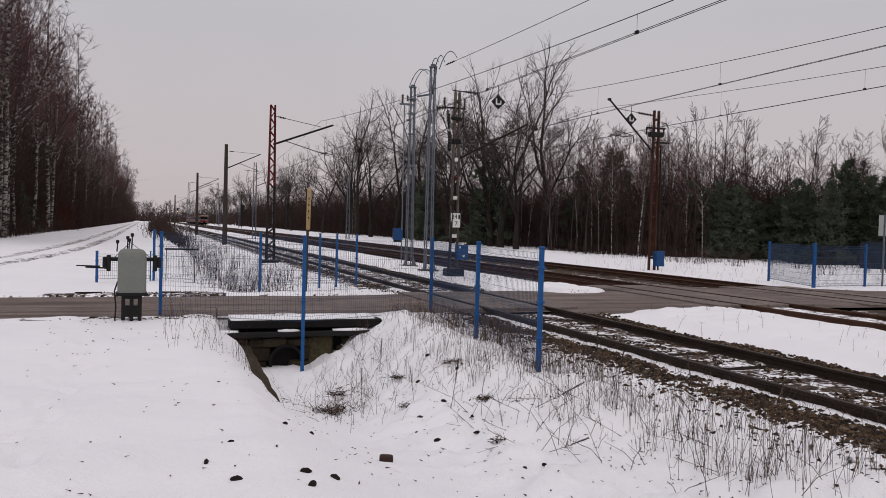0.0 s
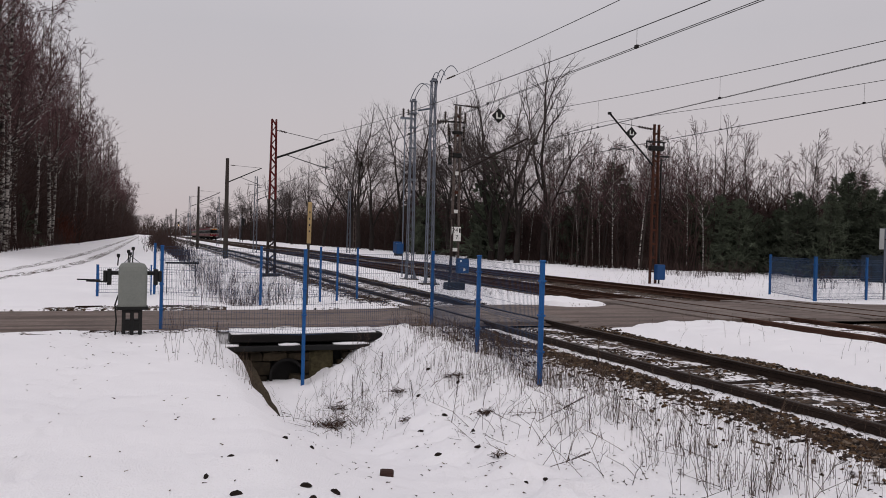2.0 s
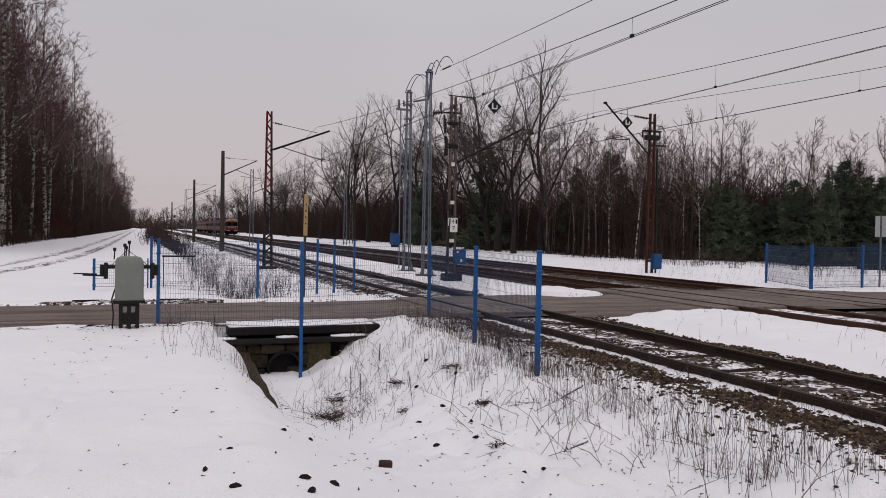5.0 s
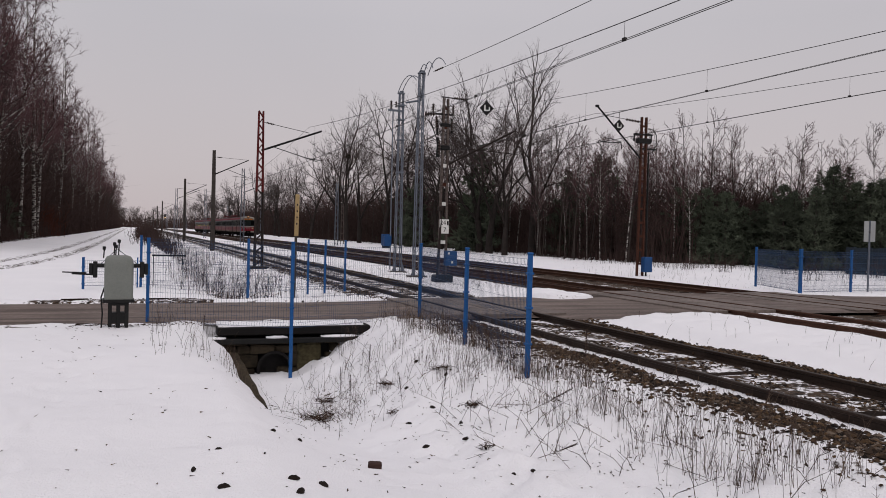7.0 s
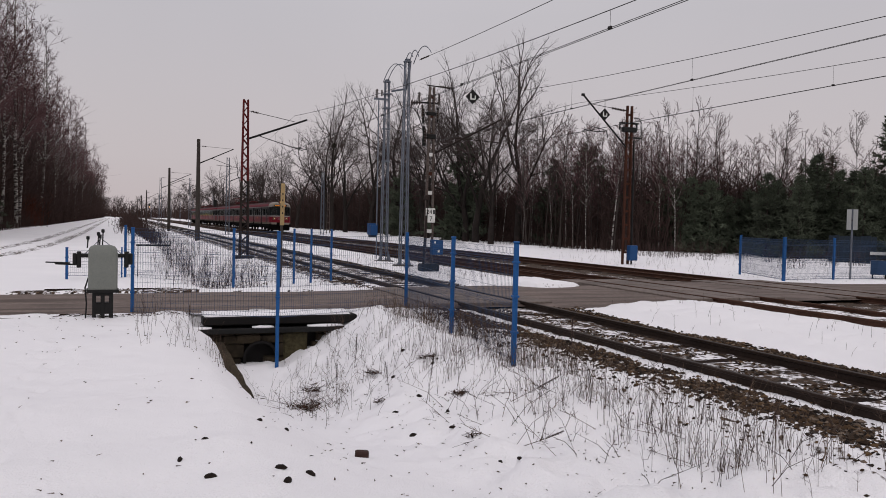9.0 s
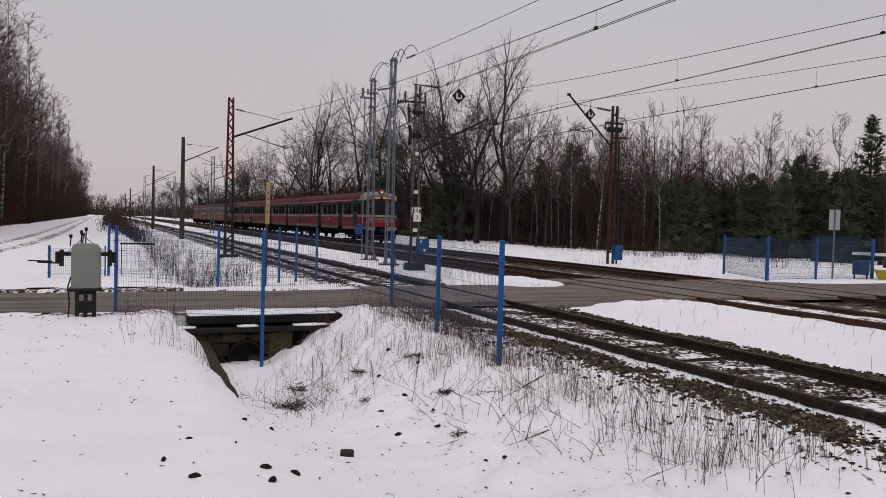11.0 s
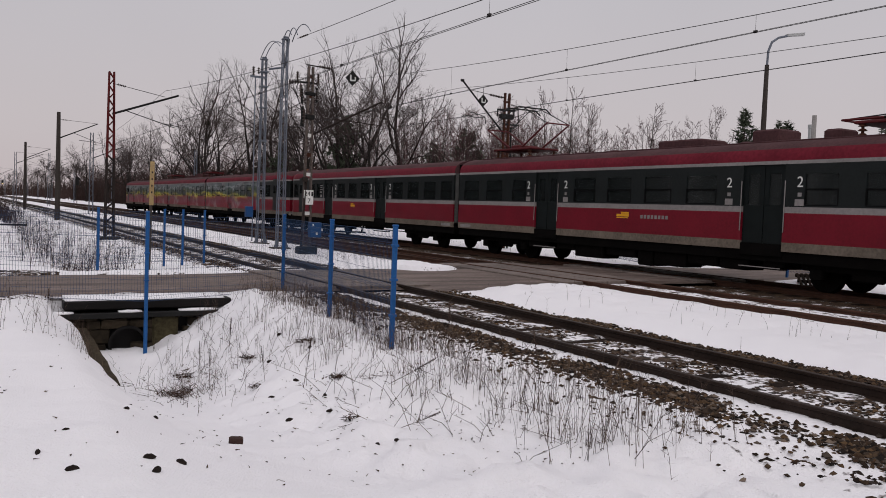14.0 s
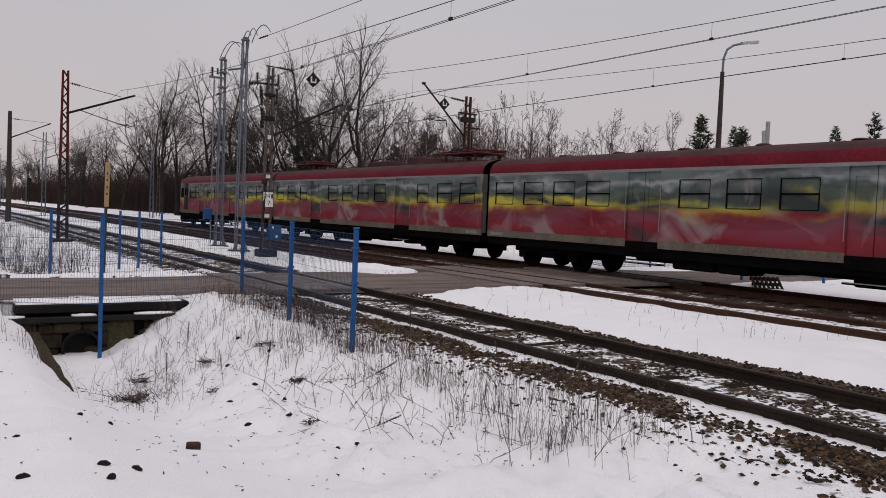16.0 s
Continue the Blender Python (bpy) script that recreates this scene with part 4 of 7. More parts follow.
def mast_red():
    t = thing("catenary_mast", "red-painted lattice mast with a wire bracket over the near track", "mast", pose(5.35, 38.2, -0.3), "catenary masts")
    lattice(t, 7.6, 0.185, 0.10, 0.18, 0.085, 0.042, 0.024, M_DARKMAST, 0.3, "leg", 0.0, 0.0, 0.5)
    lattice(t, 7.6, 0.185, 0.10, 0.18, 0.085, 0.04, 0.024, M_REDMAST, 0.3, "leg", 0.0, 0.5, 1.0)
    b = Bag()
    b.box(-0.42, 0.5, -0.35, 0.35, -0.2, 0.28, 0.05)
    part("footing", b, M_BLACK, t, "dark concrete footing")
    b = Bag()
    b.rod((0.05, 0, 5.75), (2.9, 0, 6.85), 0.05, 0.045, 8)
    part("bracket_tube", b, M_BLACK, t)
    b = Bag()
    b.rod((0.05, 0, 7.1), (2.3, 0, 6.72), 0.014, None, 5)
    b.rod((0.6, 0, 5.95), (2.75, 0, 5.35), 0.02, None, 6)
    b.rod((2.2, 0, 5.5), (2.9, 0, 5.42), 0.02, None, 6)
    part("stay", b, M_BLACK, t)
    b = Bag()
    insulator(b, (0.25, 0, 7.07), (0.6, 0, 7.01))
    part("insulator", b, M_INSUL, t)


def mast_galvanised(x, y, h, bent):
    t = thing("feeder_mast", "grey galvanised lattice mast carrying feeder cables", "mast", pose(x, y, -0.3), "feeder masts")
    lattice(t, h, 0.155, 0.095, 0.15, 0.09, 0.032, 0.010, M_GALV, 0.36)
    b = Bag()
    b.box(-0.42, 0.42, -0.36, 0.36, -0.15, 0.12, 0.04)
    part("footing", b, M_CONC, t)
    for s in (-1, 1):
        b = Bag()
        b.poly([(s * 0.19, -0.17, 0.1), (s * 0.34, -0.17, 0.1), (s * 0.18, -0.17, 0.6), (s * 0.19, -0.14, 0.1), (s * 0.34, -0.14, 0.1), (s * 0.18, -0.14, 0.6)],
               [(0, 1, 2), (3, 5, 4), (0, 3, 4, 1), (1, 4, 5, 2), (2, 5, 3, 0)])
        part("gusset", b, M_GALV, t)
    b = Bag()
    b.box(-0.15, 0.15, -0.13, 0.13, h, h + 0.06, 0.01)
    b.box(-0.09, 0.09, -0.08, 0.08, h + 0.06, h + 0.15, 0.01)
    part("cap", b, M_GALV, t)
    return t


def masts_feeder():
    a = mast_galvanised(12.1, 37.7, 8.9, False)
    c = mast_galvanised(11.8, 33.9, 9.2, True)
    b = Bag()
    b.line([(0.25, 0.0, 8.5), (0.65, -1.0, 8.5), (0.0, -3.3, 9.05), (-0.15, -3.8, 9.25)], 0.05, 6)
    part("cable_conduit", b, M_GALV, a, "bent conduit between the two masts")
    b = Bag()
    insulator(b, (-0.55, -0.1, 8.1), (-0.55, -0.1, 8.52), 0.085, 4)
    part("insulator", b, M_INSUL, a)
    b = Bag()
    insulator(b, (-0.3, -0.1, 8.2), (-0.3, -0.1, 8.5), 0.07, 3)
    part("insulator", b, M_INSUL, a)
    b = Bag()
    b.box(-0.7, 0.1, -0.13, -0.07, 8.0, 8.1)
    for z in (5.0, 6.6, 7.6, 8.3):
        b.box(-0.17, 0.17, -0.2, 0.2, z, z + 0.06)
    b.rod((-0.42, -0.1, 0.2), (-0.45, -0.1, 8.0), 0.03)
    part("bracket", b, M_GALV, a)
    for dx, h0, y1 in ((0.0, 0.42, -1.2), (-0.2, 0.3, -1.0), (0.2, 0.5, -2.2)):
        b = Bag()
        b.line([(dx + 0.1, y1 * u, 9.15 + h0 * 4 * u * (1 - u) + 0.1 * u) for u in [k / 10 for k in range(11)]], 0.022, 4)
        part("jumper_cable", b, M_GALV, c)
    for dx in (0.0, -0.2):
        b = Bag()
        b.line([(dx, -2.8 * u, 8.9 + 0.5 * 4 * u * (1 - u) + 0.2 * u) for u in [k / 10 for k in range(11)]], 0.022, 4)
        part("jumper_cable", b, M_GALV, a)
    b = Bag()
    b.box(-0.74, -0.40, -0.15, 0.15, 1.35, 1.86, 0.02)
    part("blue_cabinet", b, M_BLUEBOX, a)


def channel_pair(t, h, gap0, gap1, material, name="leg"):
    for s in (-1, 1):
        b = Bag()
        b.loft([[(s * g - 0.035, -0.07, z), (s * g + 0.035, -0.07, z), (s * g + 0.035, 0.07, z), (s * g - 0.035, 0.07, z)] for g, z in ((gap0, 0), (gap1, h))])
        part(name, b, material, t)


def mast_mid():
    t = thing("catenary_mast", "rusty twin-channel mast with a number plate and blue box", "mast", pose(11.65, 30.35, -0.35), "catenary masts")
    channel_pair(t, 7.6, 0.165, 0.085, M_MASTGREY)
    for k in range(9):
        b = Bag()
        z = 0.9 + k * 0.78
        g = 0.165 - 0.08 * z / 7.6
        b.box(-g, g, -0.03, 0.03, z, z + 0.14)
        part("batten", b, M_WHITE if k in (1, 3, 5) else M_RUST, t)
    b = Bag()
    b.box(-0.36, 0.40, -0.3, 0.3, -0.2, 0.42, 0.05)
    part("footing", b, M_BLACK, t)
    b = Bag()
    b.box(0.02, 0.50, -0.40, -0.1, 0.80, 1.40, 0.02)
    part("blue_cabinet", b, M_BLUEBOX, t, "blue relay cabinet")
    b = Bag()
    b.box(0.1, 0.17, -0.407, -0.402, 1.26, 1.34)
    b.box(0.25, 0.33, -0.407, -0.402, 0.9, 1.0)
    part("sticker", b, M_WHITE, t)
    b = Bag()
    b.box(-0.2, 0.2, -0.16, -0.13, 2.1, 2.68, 0.008)
    p = part("number_plate", b, M_WHITE, t, "white enamel number plate")
    words("digits", "24", 0.26, M_BLACK, p, pose(-0.06, -0.163, 2.53, 90, 0, 0))
    words("digits", "7", 0.26, M_BLACK, p, pose(0.02, -0.163, 2.25, 90, 0, 0))
    b = Bag()
    b.box(0.11, 0.18, -0.168, -0.162, 2.44, 2.62)
    part("digit_bar", b, M_BLACK, p)
    b = Bag()
    b.rod((-0.3, -0.2, 0.2), (-0.1, -0.1, 3.2), 0.05)
    b.box(-0.28, -0.08, -0.25, -0.05, 3.0, 3.2, 0.02)
    part("side_pole", b, M_DARKMAST, t)
    b = Bag()
    b.box(-0.42, 0.28, -0.05, 0.05, 6.92, 6.98)
    b.box(-0.22, 0.2, -0.1, 0.1, 6.45, 6.6, 0.03)
    b.rod((-0.35, 0, 6.1), (-0.35, 0, 6.7), 0.05, None, 8)
    b.rod((0.28, 0, 6.2), (0.28, 0, 6.8), 0.04, None, 8)
    b.box(-0.2, 0.2, -0.1, 0.1, 5.5, 5.7, 0.03)
    b.rod((-0.3, 0, 5.2), (-0.3, 0, 6.0), 0.09, 0.05, 8)
    part("switch_gear", b, M_BLACK, t)
    b = Bag()
    insulator(b, (-0.9, 0, 6.9), (-0.45, 0, 6.95), 0.1, 4)
    part("insulator", b, M_INSUL, t)
    b = Bag()
    insulator(b, (0.35, 0, 7.65), (0.85, 0, 7.62), 0.07, 5)
    part("insulator", b, M_INSUL, t)
    b = Bag()
    insulator(b, (-0.55, 0, 7.0), (-0.55, 0, 7.35), 0.08, 4)
    part("insulator", b, M_INSUL, t)
    b = Bag()
    b.rod((-0.2, 0, 7.66), (0.9, 0, 7.62), 0.025)
    b.rod((0.1, 0, 4.9), (3.1, -0.2, 6.5), 0.045, 0.04, 8)
    b.rod((1.0, -0.1, 5.6), (3.2, -0.2, 5.5), 0.02)
    part("bracket_tube", b, M_DARKMAST, t)
    for x, z, ln in ((-0.42, 6.35, 0.5), (-0.26, 5.3, 0.6), (0.3, 6.9, 0.45), (0.26, 6.3, 0.4)):
        b = Bag()
        insulator(b, (x, -0.06, z), (x, -0.06, z + ln), 0.085, 5)
        part("insulator", b, M_INSUL, t)
    b = Bag()
    b.line([(-0.5, 0, 7.0), (-0.62, 0, 6.6), (-0.4, 0, 6.0), (-0.28, 0, 5.4)], 0.016, 5)
    part("jumper_cable", b, M_BLACK, t)
    diamond_sign(t, 1.55, -0.6, 7.25, 0.31)


def mast_far_side():
    t = thing("catenary_mast", "rusty channel mast with wire bracket and small diamond sign", "mast", pose(23.3, 33.3, -0.35), "catenary masts")
    channel_pair(t, 8.1, 0.16, 0.13, M_RUST)
    for k in range(11):
        b = Bag()
        z = 0.8 + k * 0.68
        b.box(-0.15, 0.15, -0.025, 0.025, z, z + 0.1)
        part("batten", b, M_RUST, t)
    b = Bag()
    b.rod((0.3, -0.1, 0), (0.24, -0.1, 6.4), 0.045, 0.04, 6)
    b.line([(0.24, -0.1, 6.3), (0.5, -0.1, 6.4), (0.68, -0.1, 6.75), (0.68, -0.1, 7.25), (0.5, -0.1, 7.5), (0.2, -0.1, 7.5)], 0.02, 5)
    part("cable", b, M_BLACK, t)
    b = Bag()
    b.box(0.0, 0.46, -0.4, -0.1, 0.45, 1.2, 0.02)
    part("blue_cabinet", b, M_BLUEBOX, t, "blue relay cabinet")
    b = Bag()
    b.box(-0.55, 0.5, -0.07, 0.07, 7.2, 7.28)
    b.box(-0.4, 0.4, -0.12, 0.12, 6.8, 7.05, 0.03)
    b.box(-0.2, 0.75, -0.05, 0.05, 6.5, 6.58)
    for x in (-0.55, 0.45):
        b.rod((x, 0, 6.9), (x, 0, 7.28), 0.05, 0.03, 8)
    part("switch_gear", b, M_BLACK, t)
    b = Bag()
    insulator(b, (-1.05, 0, 7.92), (-0.25, 0, 7.85), 0.07, 5)
    part("insulator", b, M_INSUL, t)
    b = Bag()
    b.rod((-0.1, 0, 6.02), (-2.7, 0, 8.45), 0.045, 0.045, 8)
    b.box(-2.78, -2.62, -0.07, 0.07, 8.38, 8.5, 0.02)
    part("bracket_tube", b, M_BLACK, t)
    b = Bag()
    b.rod((-0.2, 0, 7.85), (-2.4, 0, 8.05), 0.014)
    part("stay", b, M_BLACK, t)
    b = Bag()
    b.line([(-1.25, 0, 6.45), (-1.3, 0, 6.78), (-1.9, 0, 6.72), (-2.55, 0, 6.78), (-2.65, 0, 6.66)], 0.024, 6)
    part("registration_arm", b, M_BLACK, t)
    b = Bag()
    b.line([(-1.3, 0, 6.8), (-1.9, 0, 6.92), (-2.2, 0, 6.95)], 0.018, 5)
    part("registration_arm", b, M_BLACK, t)
    diamond_sign(t, -1.7, -0.4, 7.52, 0.30)


def masts_row():
    """Plain masts that line the tracks into the distance."""
    def pole():
        t = thing("catenary_pole", "plain dark concrete catenary pole with a slanting bracket", "mast", group="catenary poles")
        b = Bag()
        b.rod((0, 0, -0.3), (0, 0, 8.2), 0.2, 0.13, 8)
        part("pole", b, M_POLE, t)
        cantilever(t, 0.1, 7.55, 6.3, 2.6, 1)
        return t
    first = pole()
    first.matrix_basis = pose(5.6, 65.8, -0.3)
    for x, y in ((5.6, 107.2), (5.6, 206.6), (5.6, 260.0), (5.6, 320.0), (5.6, 385.0), (5.6, 450.0), (5.6, 530.0)):
        copy_thing(first, pose(x, y, -0.3))
    t = thing("catenary_mast", "distant lattice catenary mast beside the double track", "mast", pose(23.3, 98, -0.3), "distant masts")
    lattice(t, 8.0, 0.2, 0.12, 0.2, 0.12, 0.035, 0.014, M_GALV, 0.7)
    cantilever(t, -0.1, 7.9, 6.4, 3.4, -1)
    copy_thing(t, pose(5.6, 131, -0.3, 0, 0, 180))
    for y in (163, 228, 293, 358, 423, 500):
        copy_thing(t, pose(23.3, y, -0.3))
    t2 = thing("catenary_mast", "distant galvanised lattice mast between the tracks", "mast", pose(11.4, 95, -0.3), "distant masts")
    lattice(t2, 9.0, 0.2, 0.14, 0.2, 0.12, 0.035, 0.014, M_GALV, 0.6)
    cantilever(t2, 0.1, 7.6, 6.2, 3.0, 1)
    for y in (150, 215, 280, 350):
        copy_thing(t2, pose(11.4, y, -0.3))
    s = thing("railway_signal", "distant railway signal showing a white light", "signal", pose(10.0, 330, -0.3))
    b = Bag()
    b.rod((0, 0, 0), (0, 0, 5.2), 0.09, 0.08)
    part("post", b, M_DARKMAST, s)
    b = Bag()
    b.box(-0.35, 0.35, -0.15, 0.15, 5.0, 6.8, 0.1)
    part("signal_head", b, M_BLACK, s)
    b = Bag()
    b.disc((0, -0.16, 5.4), (0, -1, 0), 0.2, 0.03)
    part("lens", b, M_TLAMP, s)
    s2 = thing("railway_signal", "dark railway signal beside the double track", "signal", pose(22.6, 215, -0.3))
    b = Bag()
    b.rod((0, 0, 0), (0, 0, 5.0), 0.09, 0.08)
    part("post", b, M_DARKMAST, s2)
    b = Bag()
    b.box(-0.4, 0.4, -0.15, 0.15, 4.6, 6.6, 0.1)
    part("signal_head", b, M_BLACK, s2)
    s3 = thing("marker_post", "slim pale marker post at the forest edge", "post", pose(25.5, 104, -0.2))
    b = Bag()
    b.rod((-0.15, 0, 0), (-0.1, 0, 5.5), 0.05)
    b.rod((0.25, 0, 0), (0.15, 0, 5.5), 0.05)
    for k in range(6):
        b.box(-0.1, 0.2, -0.03, 0.03, 0.6 + k * 0.9, 0.75 + k * 0.9)
    part("frame_legs", b, M_MASTGREY, s3)


# ---- overhead wires ----
def build_wires():
    sets = (("near", TRACK_X[0], 5.07, 5.33, 0.0011, 3.0, 70.0), ("middle", TRACK_X[1], 5.79, 6.02, 0.00124, 0.0, 66.0), ("far", TRACK_X[2], 6.09, 6.37, 0.00107, 0.0, 66.0))
    for nm, x, zc, z0, k, y0, span in sets:
        t = thing("overhead_line", "thin dark contact and carrier wires above the " + nm + " track", "overhead wire", group="overhead lines")
        ys = steps([(-40, 0), (140, 2.0), (520, 8)])

        def sag(y):
            u = (y - y0 + span / 2) % span - span / 2
            return z0 + k * u * u
        b = Bag()
        b.line([(x, y, sag(y)) for y in ys], 0.0085, 4)
        part("carrier_wire", b, M_WIRE, t)
        for s in (-0.03, 0.03):
            b = Bag()
            b.line([(x + s, y, zc + 0.03 * math.sin(y * 0.09)) for y in steps([(-40, 0), (120, 4), (520, 20)])], 0.0065, 4)
            part("contact_wire", b, M_WIRE, t)
        for i in range(24):
            b = Bag()
            y = -20 + i * 6.3
            zz = zc + 0.03 * math.sin(y * 0.09)
            b.rod((x, y, zz), (x, y, sag(y)), 0.004, None, 3)
            b.box(x - 0.02, x + 0.02, y - 0.04, y + 0.04, zz - 0.015, zz + 0.04)
            part("dropper", b, M_WIRE, t)
    t = thing("feeder_line", "single dark feeder wire from the lattice masts", "overhead wire")
    b = Bag()
    b.line([(11.8 + 0.002 * (34 - y), y, 8.39 + 0.0008 * (y - 12) ** 2) for y in steps([(-40, 0), (32.4, 3)])], 0.012, 4)
    part("cable", b, M_WIRE, t)
    b = Bag()
    insulator(b, (11.8, 31.2, 8.685), (11.8, 32.2, 8.715), 0.04, 5)
    part("insulator", b, M_INSUL, t)


# ---- the train ----
HALF = 1.44
END_DOORS, END_WINDOWS = [(5.9, 7.2), (12.85, 14.15)], [(3.4, 4.4), (4.7, 5.6), (7.9, 8.95), (9.5, 10.55), (11.1, 12.15), (14.9, 15.95), (16.5, 17.55), (18.1, 19.15), (19.75, 20.8)]
MID_DOORS, MID_WINDOWS = [(5.6, 6.9), (14.9, 16.2)], [(0.7, 1.75), (2.3, 3.4), (4.1, 5.0), (7.8, 8.9), (9.5, 10.6), (11.2, 12.3), (12.9, 14.0), (16.8, 17.7), (18.4, 19.5), (20.1, 21.2)]


def wall_strip(bag, y0, y1, z0, z1, taper, sides=(-1, 1)):
    """A slab of both side walls between two heights."""
    if y1 - y0 < 0.01:
        return
    ys = [y0] + [y for y in (0.08, 0.18, 0.32, 0.5, 0.75) if taper and y0 < y < y1] + [y1]
    for s in sides:
        rings = []
        for y in ys:
            w = HALF - (0.27 * (1 - min(1, y / 0.75)) ** 2.2 if taper else 0)
            xo, xi = s * w, s * (w - 0.06)
            rings.append([(xo, y, z0), (xo, y, z1), (xi, y, z1), (xi, y, z0)])
        bag.loft(rings)


def roof_ring(y, w, zb, zt, n=10, k=1.0):
    out = []
    for i in range(n + 1):
        a = math.pi * i / n
        c, s_ = math.cos(a), math.sin(a)
        x = -w * math.copysign(abs(c) ** 0.75, c)
        out.append((x, y, zb + (zt - zb) * s_ ** 0.8))
    return out


def pantograph(car, y, raised):
    b = Bag()
    b.box(-0.7, 0.7, y - 1.3, y + 1.3, 4.28, 4.36, 0.02)
    b.box(-0.55, 0.55, y - 0.25, y + 0.25, 4.25, 4.5, 0.03)
    p = part("pantograph", b, M_TPAN, car, "red pantograph, raised to the wire" if raised else "folded dark pantograph")
    for sx in (-0.6, 0.6):
        for sy in (-1.1, 1.1):
            b = Bag()
            insulator(b, (sx, y + sy, 3.85), (sx, y + sy, 4.3), 0.12, 4)
            part("insulator", b, M_RUST, p)
    elbow_z, top_z = (5.25, 6.0) if raised else (4.42, 4.52)
    for sy in (-1, 1):
        b = Bag()
        for sx in (-0.5, 0.5):
            b.rod((sx, y + sy * 0.45, 4.42), (sx * 1.1, y + sy * (2.05 if raised else 1.7), elbow_z), 0.045, 0.03, 6)
        b.rod((-0.55, y + sy * (2.05 if raised else 1.7), elbow_z), (0.55, y + sy * (2.05 if raised else 1.7), elbow_z), 0.03)
        part("lower_arm", b, M_TPAN, p)
        for sx in (-0.5, 0.5):
            b = Bag()
            b.rod((sx * 1.1, y + sy * (2.05 if raised else 1.7), elbow_z), (sx * 0.8, y + sy * 0.35, top_z), 0.018, None, 5)
            if raised and sx < 0:
                b.rod((-0.55, y + sy * 2.05, elbow_z), (0.4, y + sy * 0.35, top_z), 0.012, None, 4)
            part("upper_arm", b, M_BLACK, p)
    b = Bag()
    for sy in (-0.35, 0.35):
        b.line([(-0.95, y + sy, top_z - 0.16), (-0.7, y + sy, top_z + 0.02), (0.7, y + sy, top_z + 0.02), (0.95, y + sy, top_z - 0.16)], 0.03, 6)
    b.rod((-0.4, y - 0.4, top_z - 0.05), (-0.4, y + 0.4, top_z - 0.05), 0.02)
    b.rod((0.4, y - 0.4, top_z - 0.05), (0.4, y + 0.4, top_z - 0.05), 0.02)
    part("collector_bow", b, M_BLACK, p)


def bogie(car, y):
    b = Bag()
    for s in (-1, 1):
        b.box(s * 1.12 - 0.08, s * 1.12 + 0.08, y - 1.75, y + 1.75, 0.55, 0.78, 0.03)
        for dy in (-1.3, 1.3):
            b.box(s * 1.12 - 0.13, s * 1.12 + 0.13, y + dy - 0.17, y + dy + 0.17, 0.32, 0.62, 0.03)
            b.rod((s * 1.15, y + dy - 0.32, 0.58), (s * 1.15, y + dy - 0.32, 0.86), 0.09, None, 8)
            b.rod((s * 1.15, y + dy + 0.32, 0.58), (s * 1.15, y + dy + 0.32, 0.86), 0.09, None, 8)
        b.box(s * 1.1 - 0.1, s * 1.1 + 0.1, y - 0.4, y + 0.4, 0.38, 0.6, 0.04)
    b.box(-1.1, 1.1, y - 0.3, y + 0.3, 0.5, 0.8)
    g = part("bogie", b, M_TUNDER, car, "black bogie frame")
    for dy in (-1.3, 1.3):
        w = Bag()
        for s in (-1, 1):
            w.rod((s * 0.70, y + dy, 0.47), (s * 0.83, y + dy, 0.47), 0.47, 0.46, 20)
            w.rod((s * 0.68, y + dy, 0.47), (s * 0.70, y + dy, 0.47), 0.5, 0.5, 20)
        w.rod((-0.8, y + dy, 0.47), (0.8, y + dy, 0.47), 0.08, None, 8)
        part("wheelset", w, M_TUNDER, g)


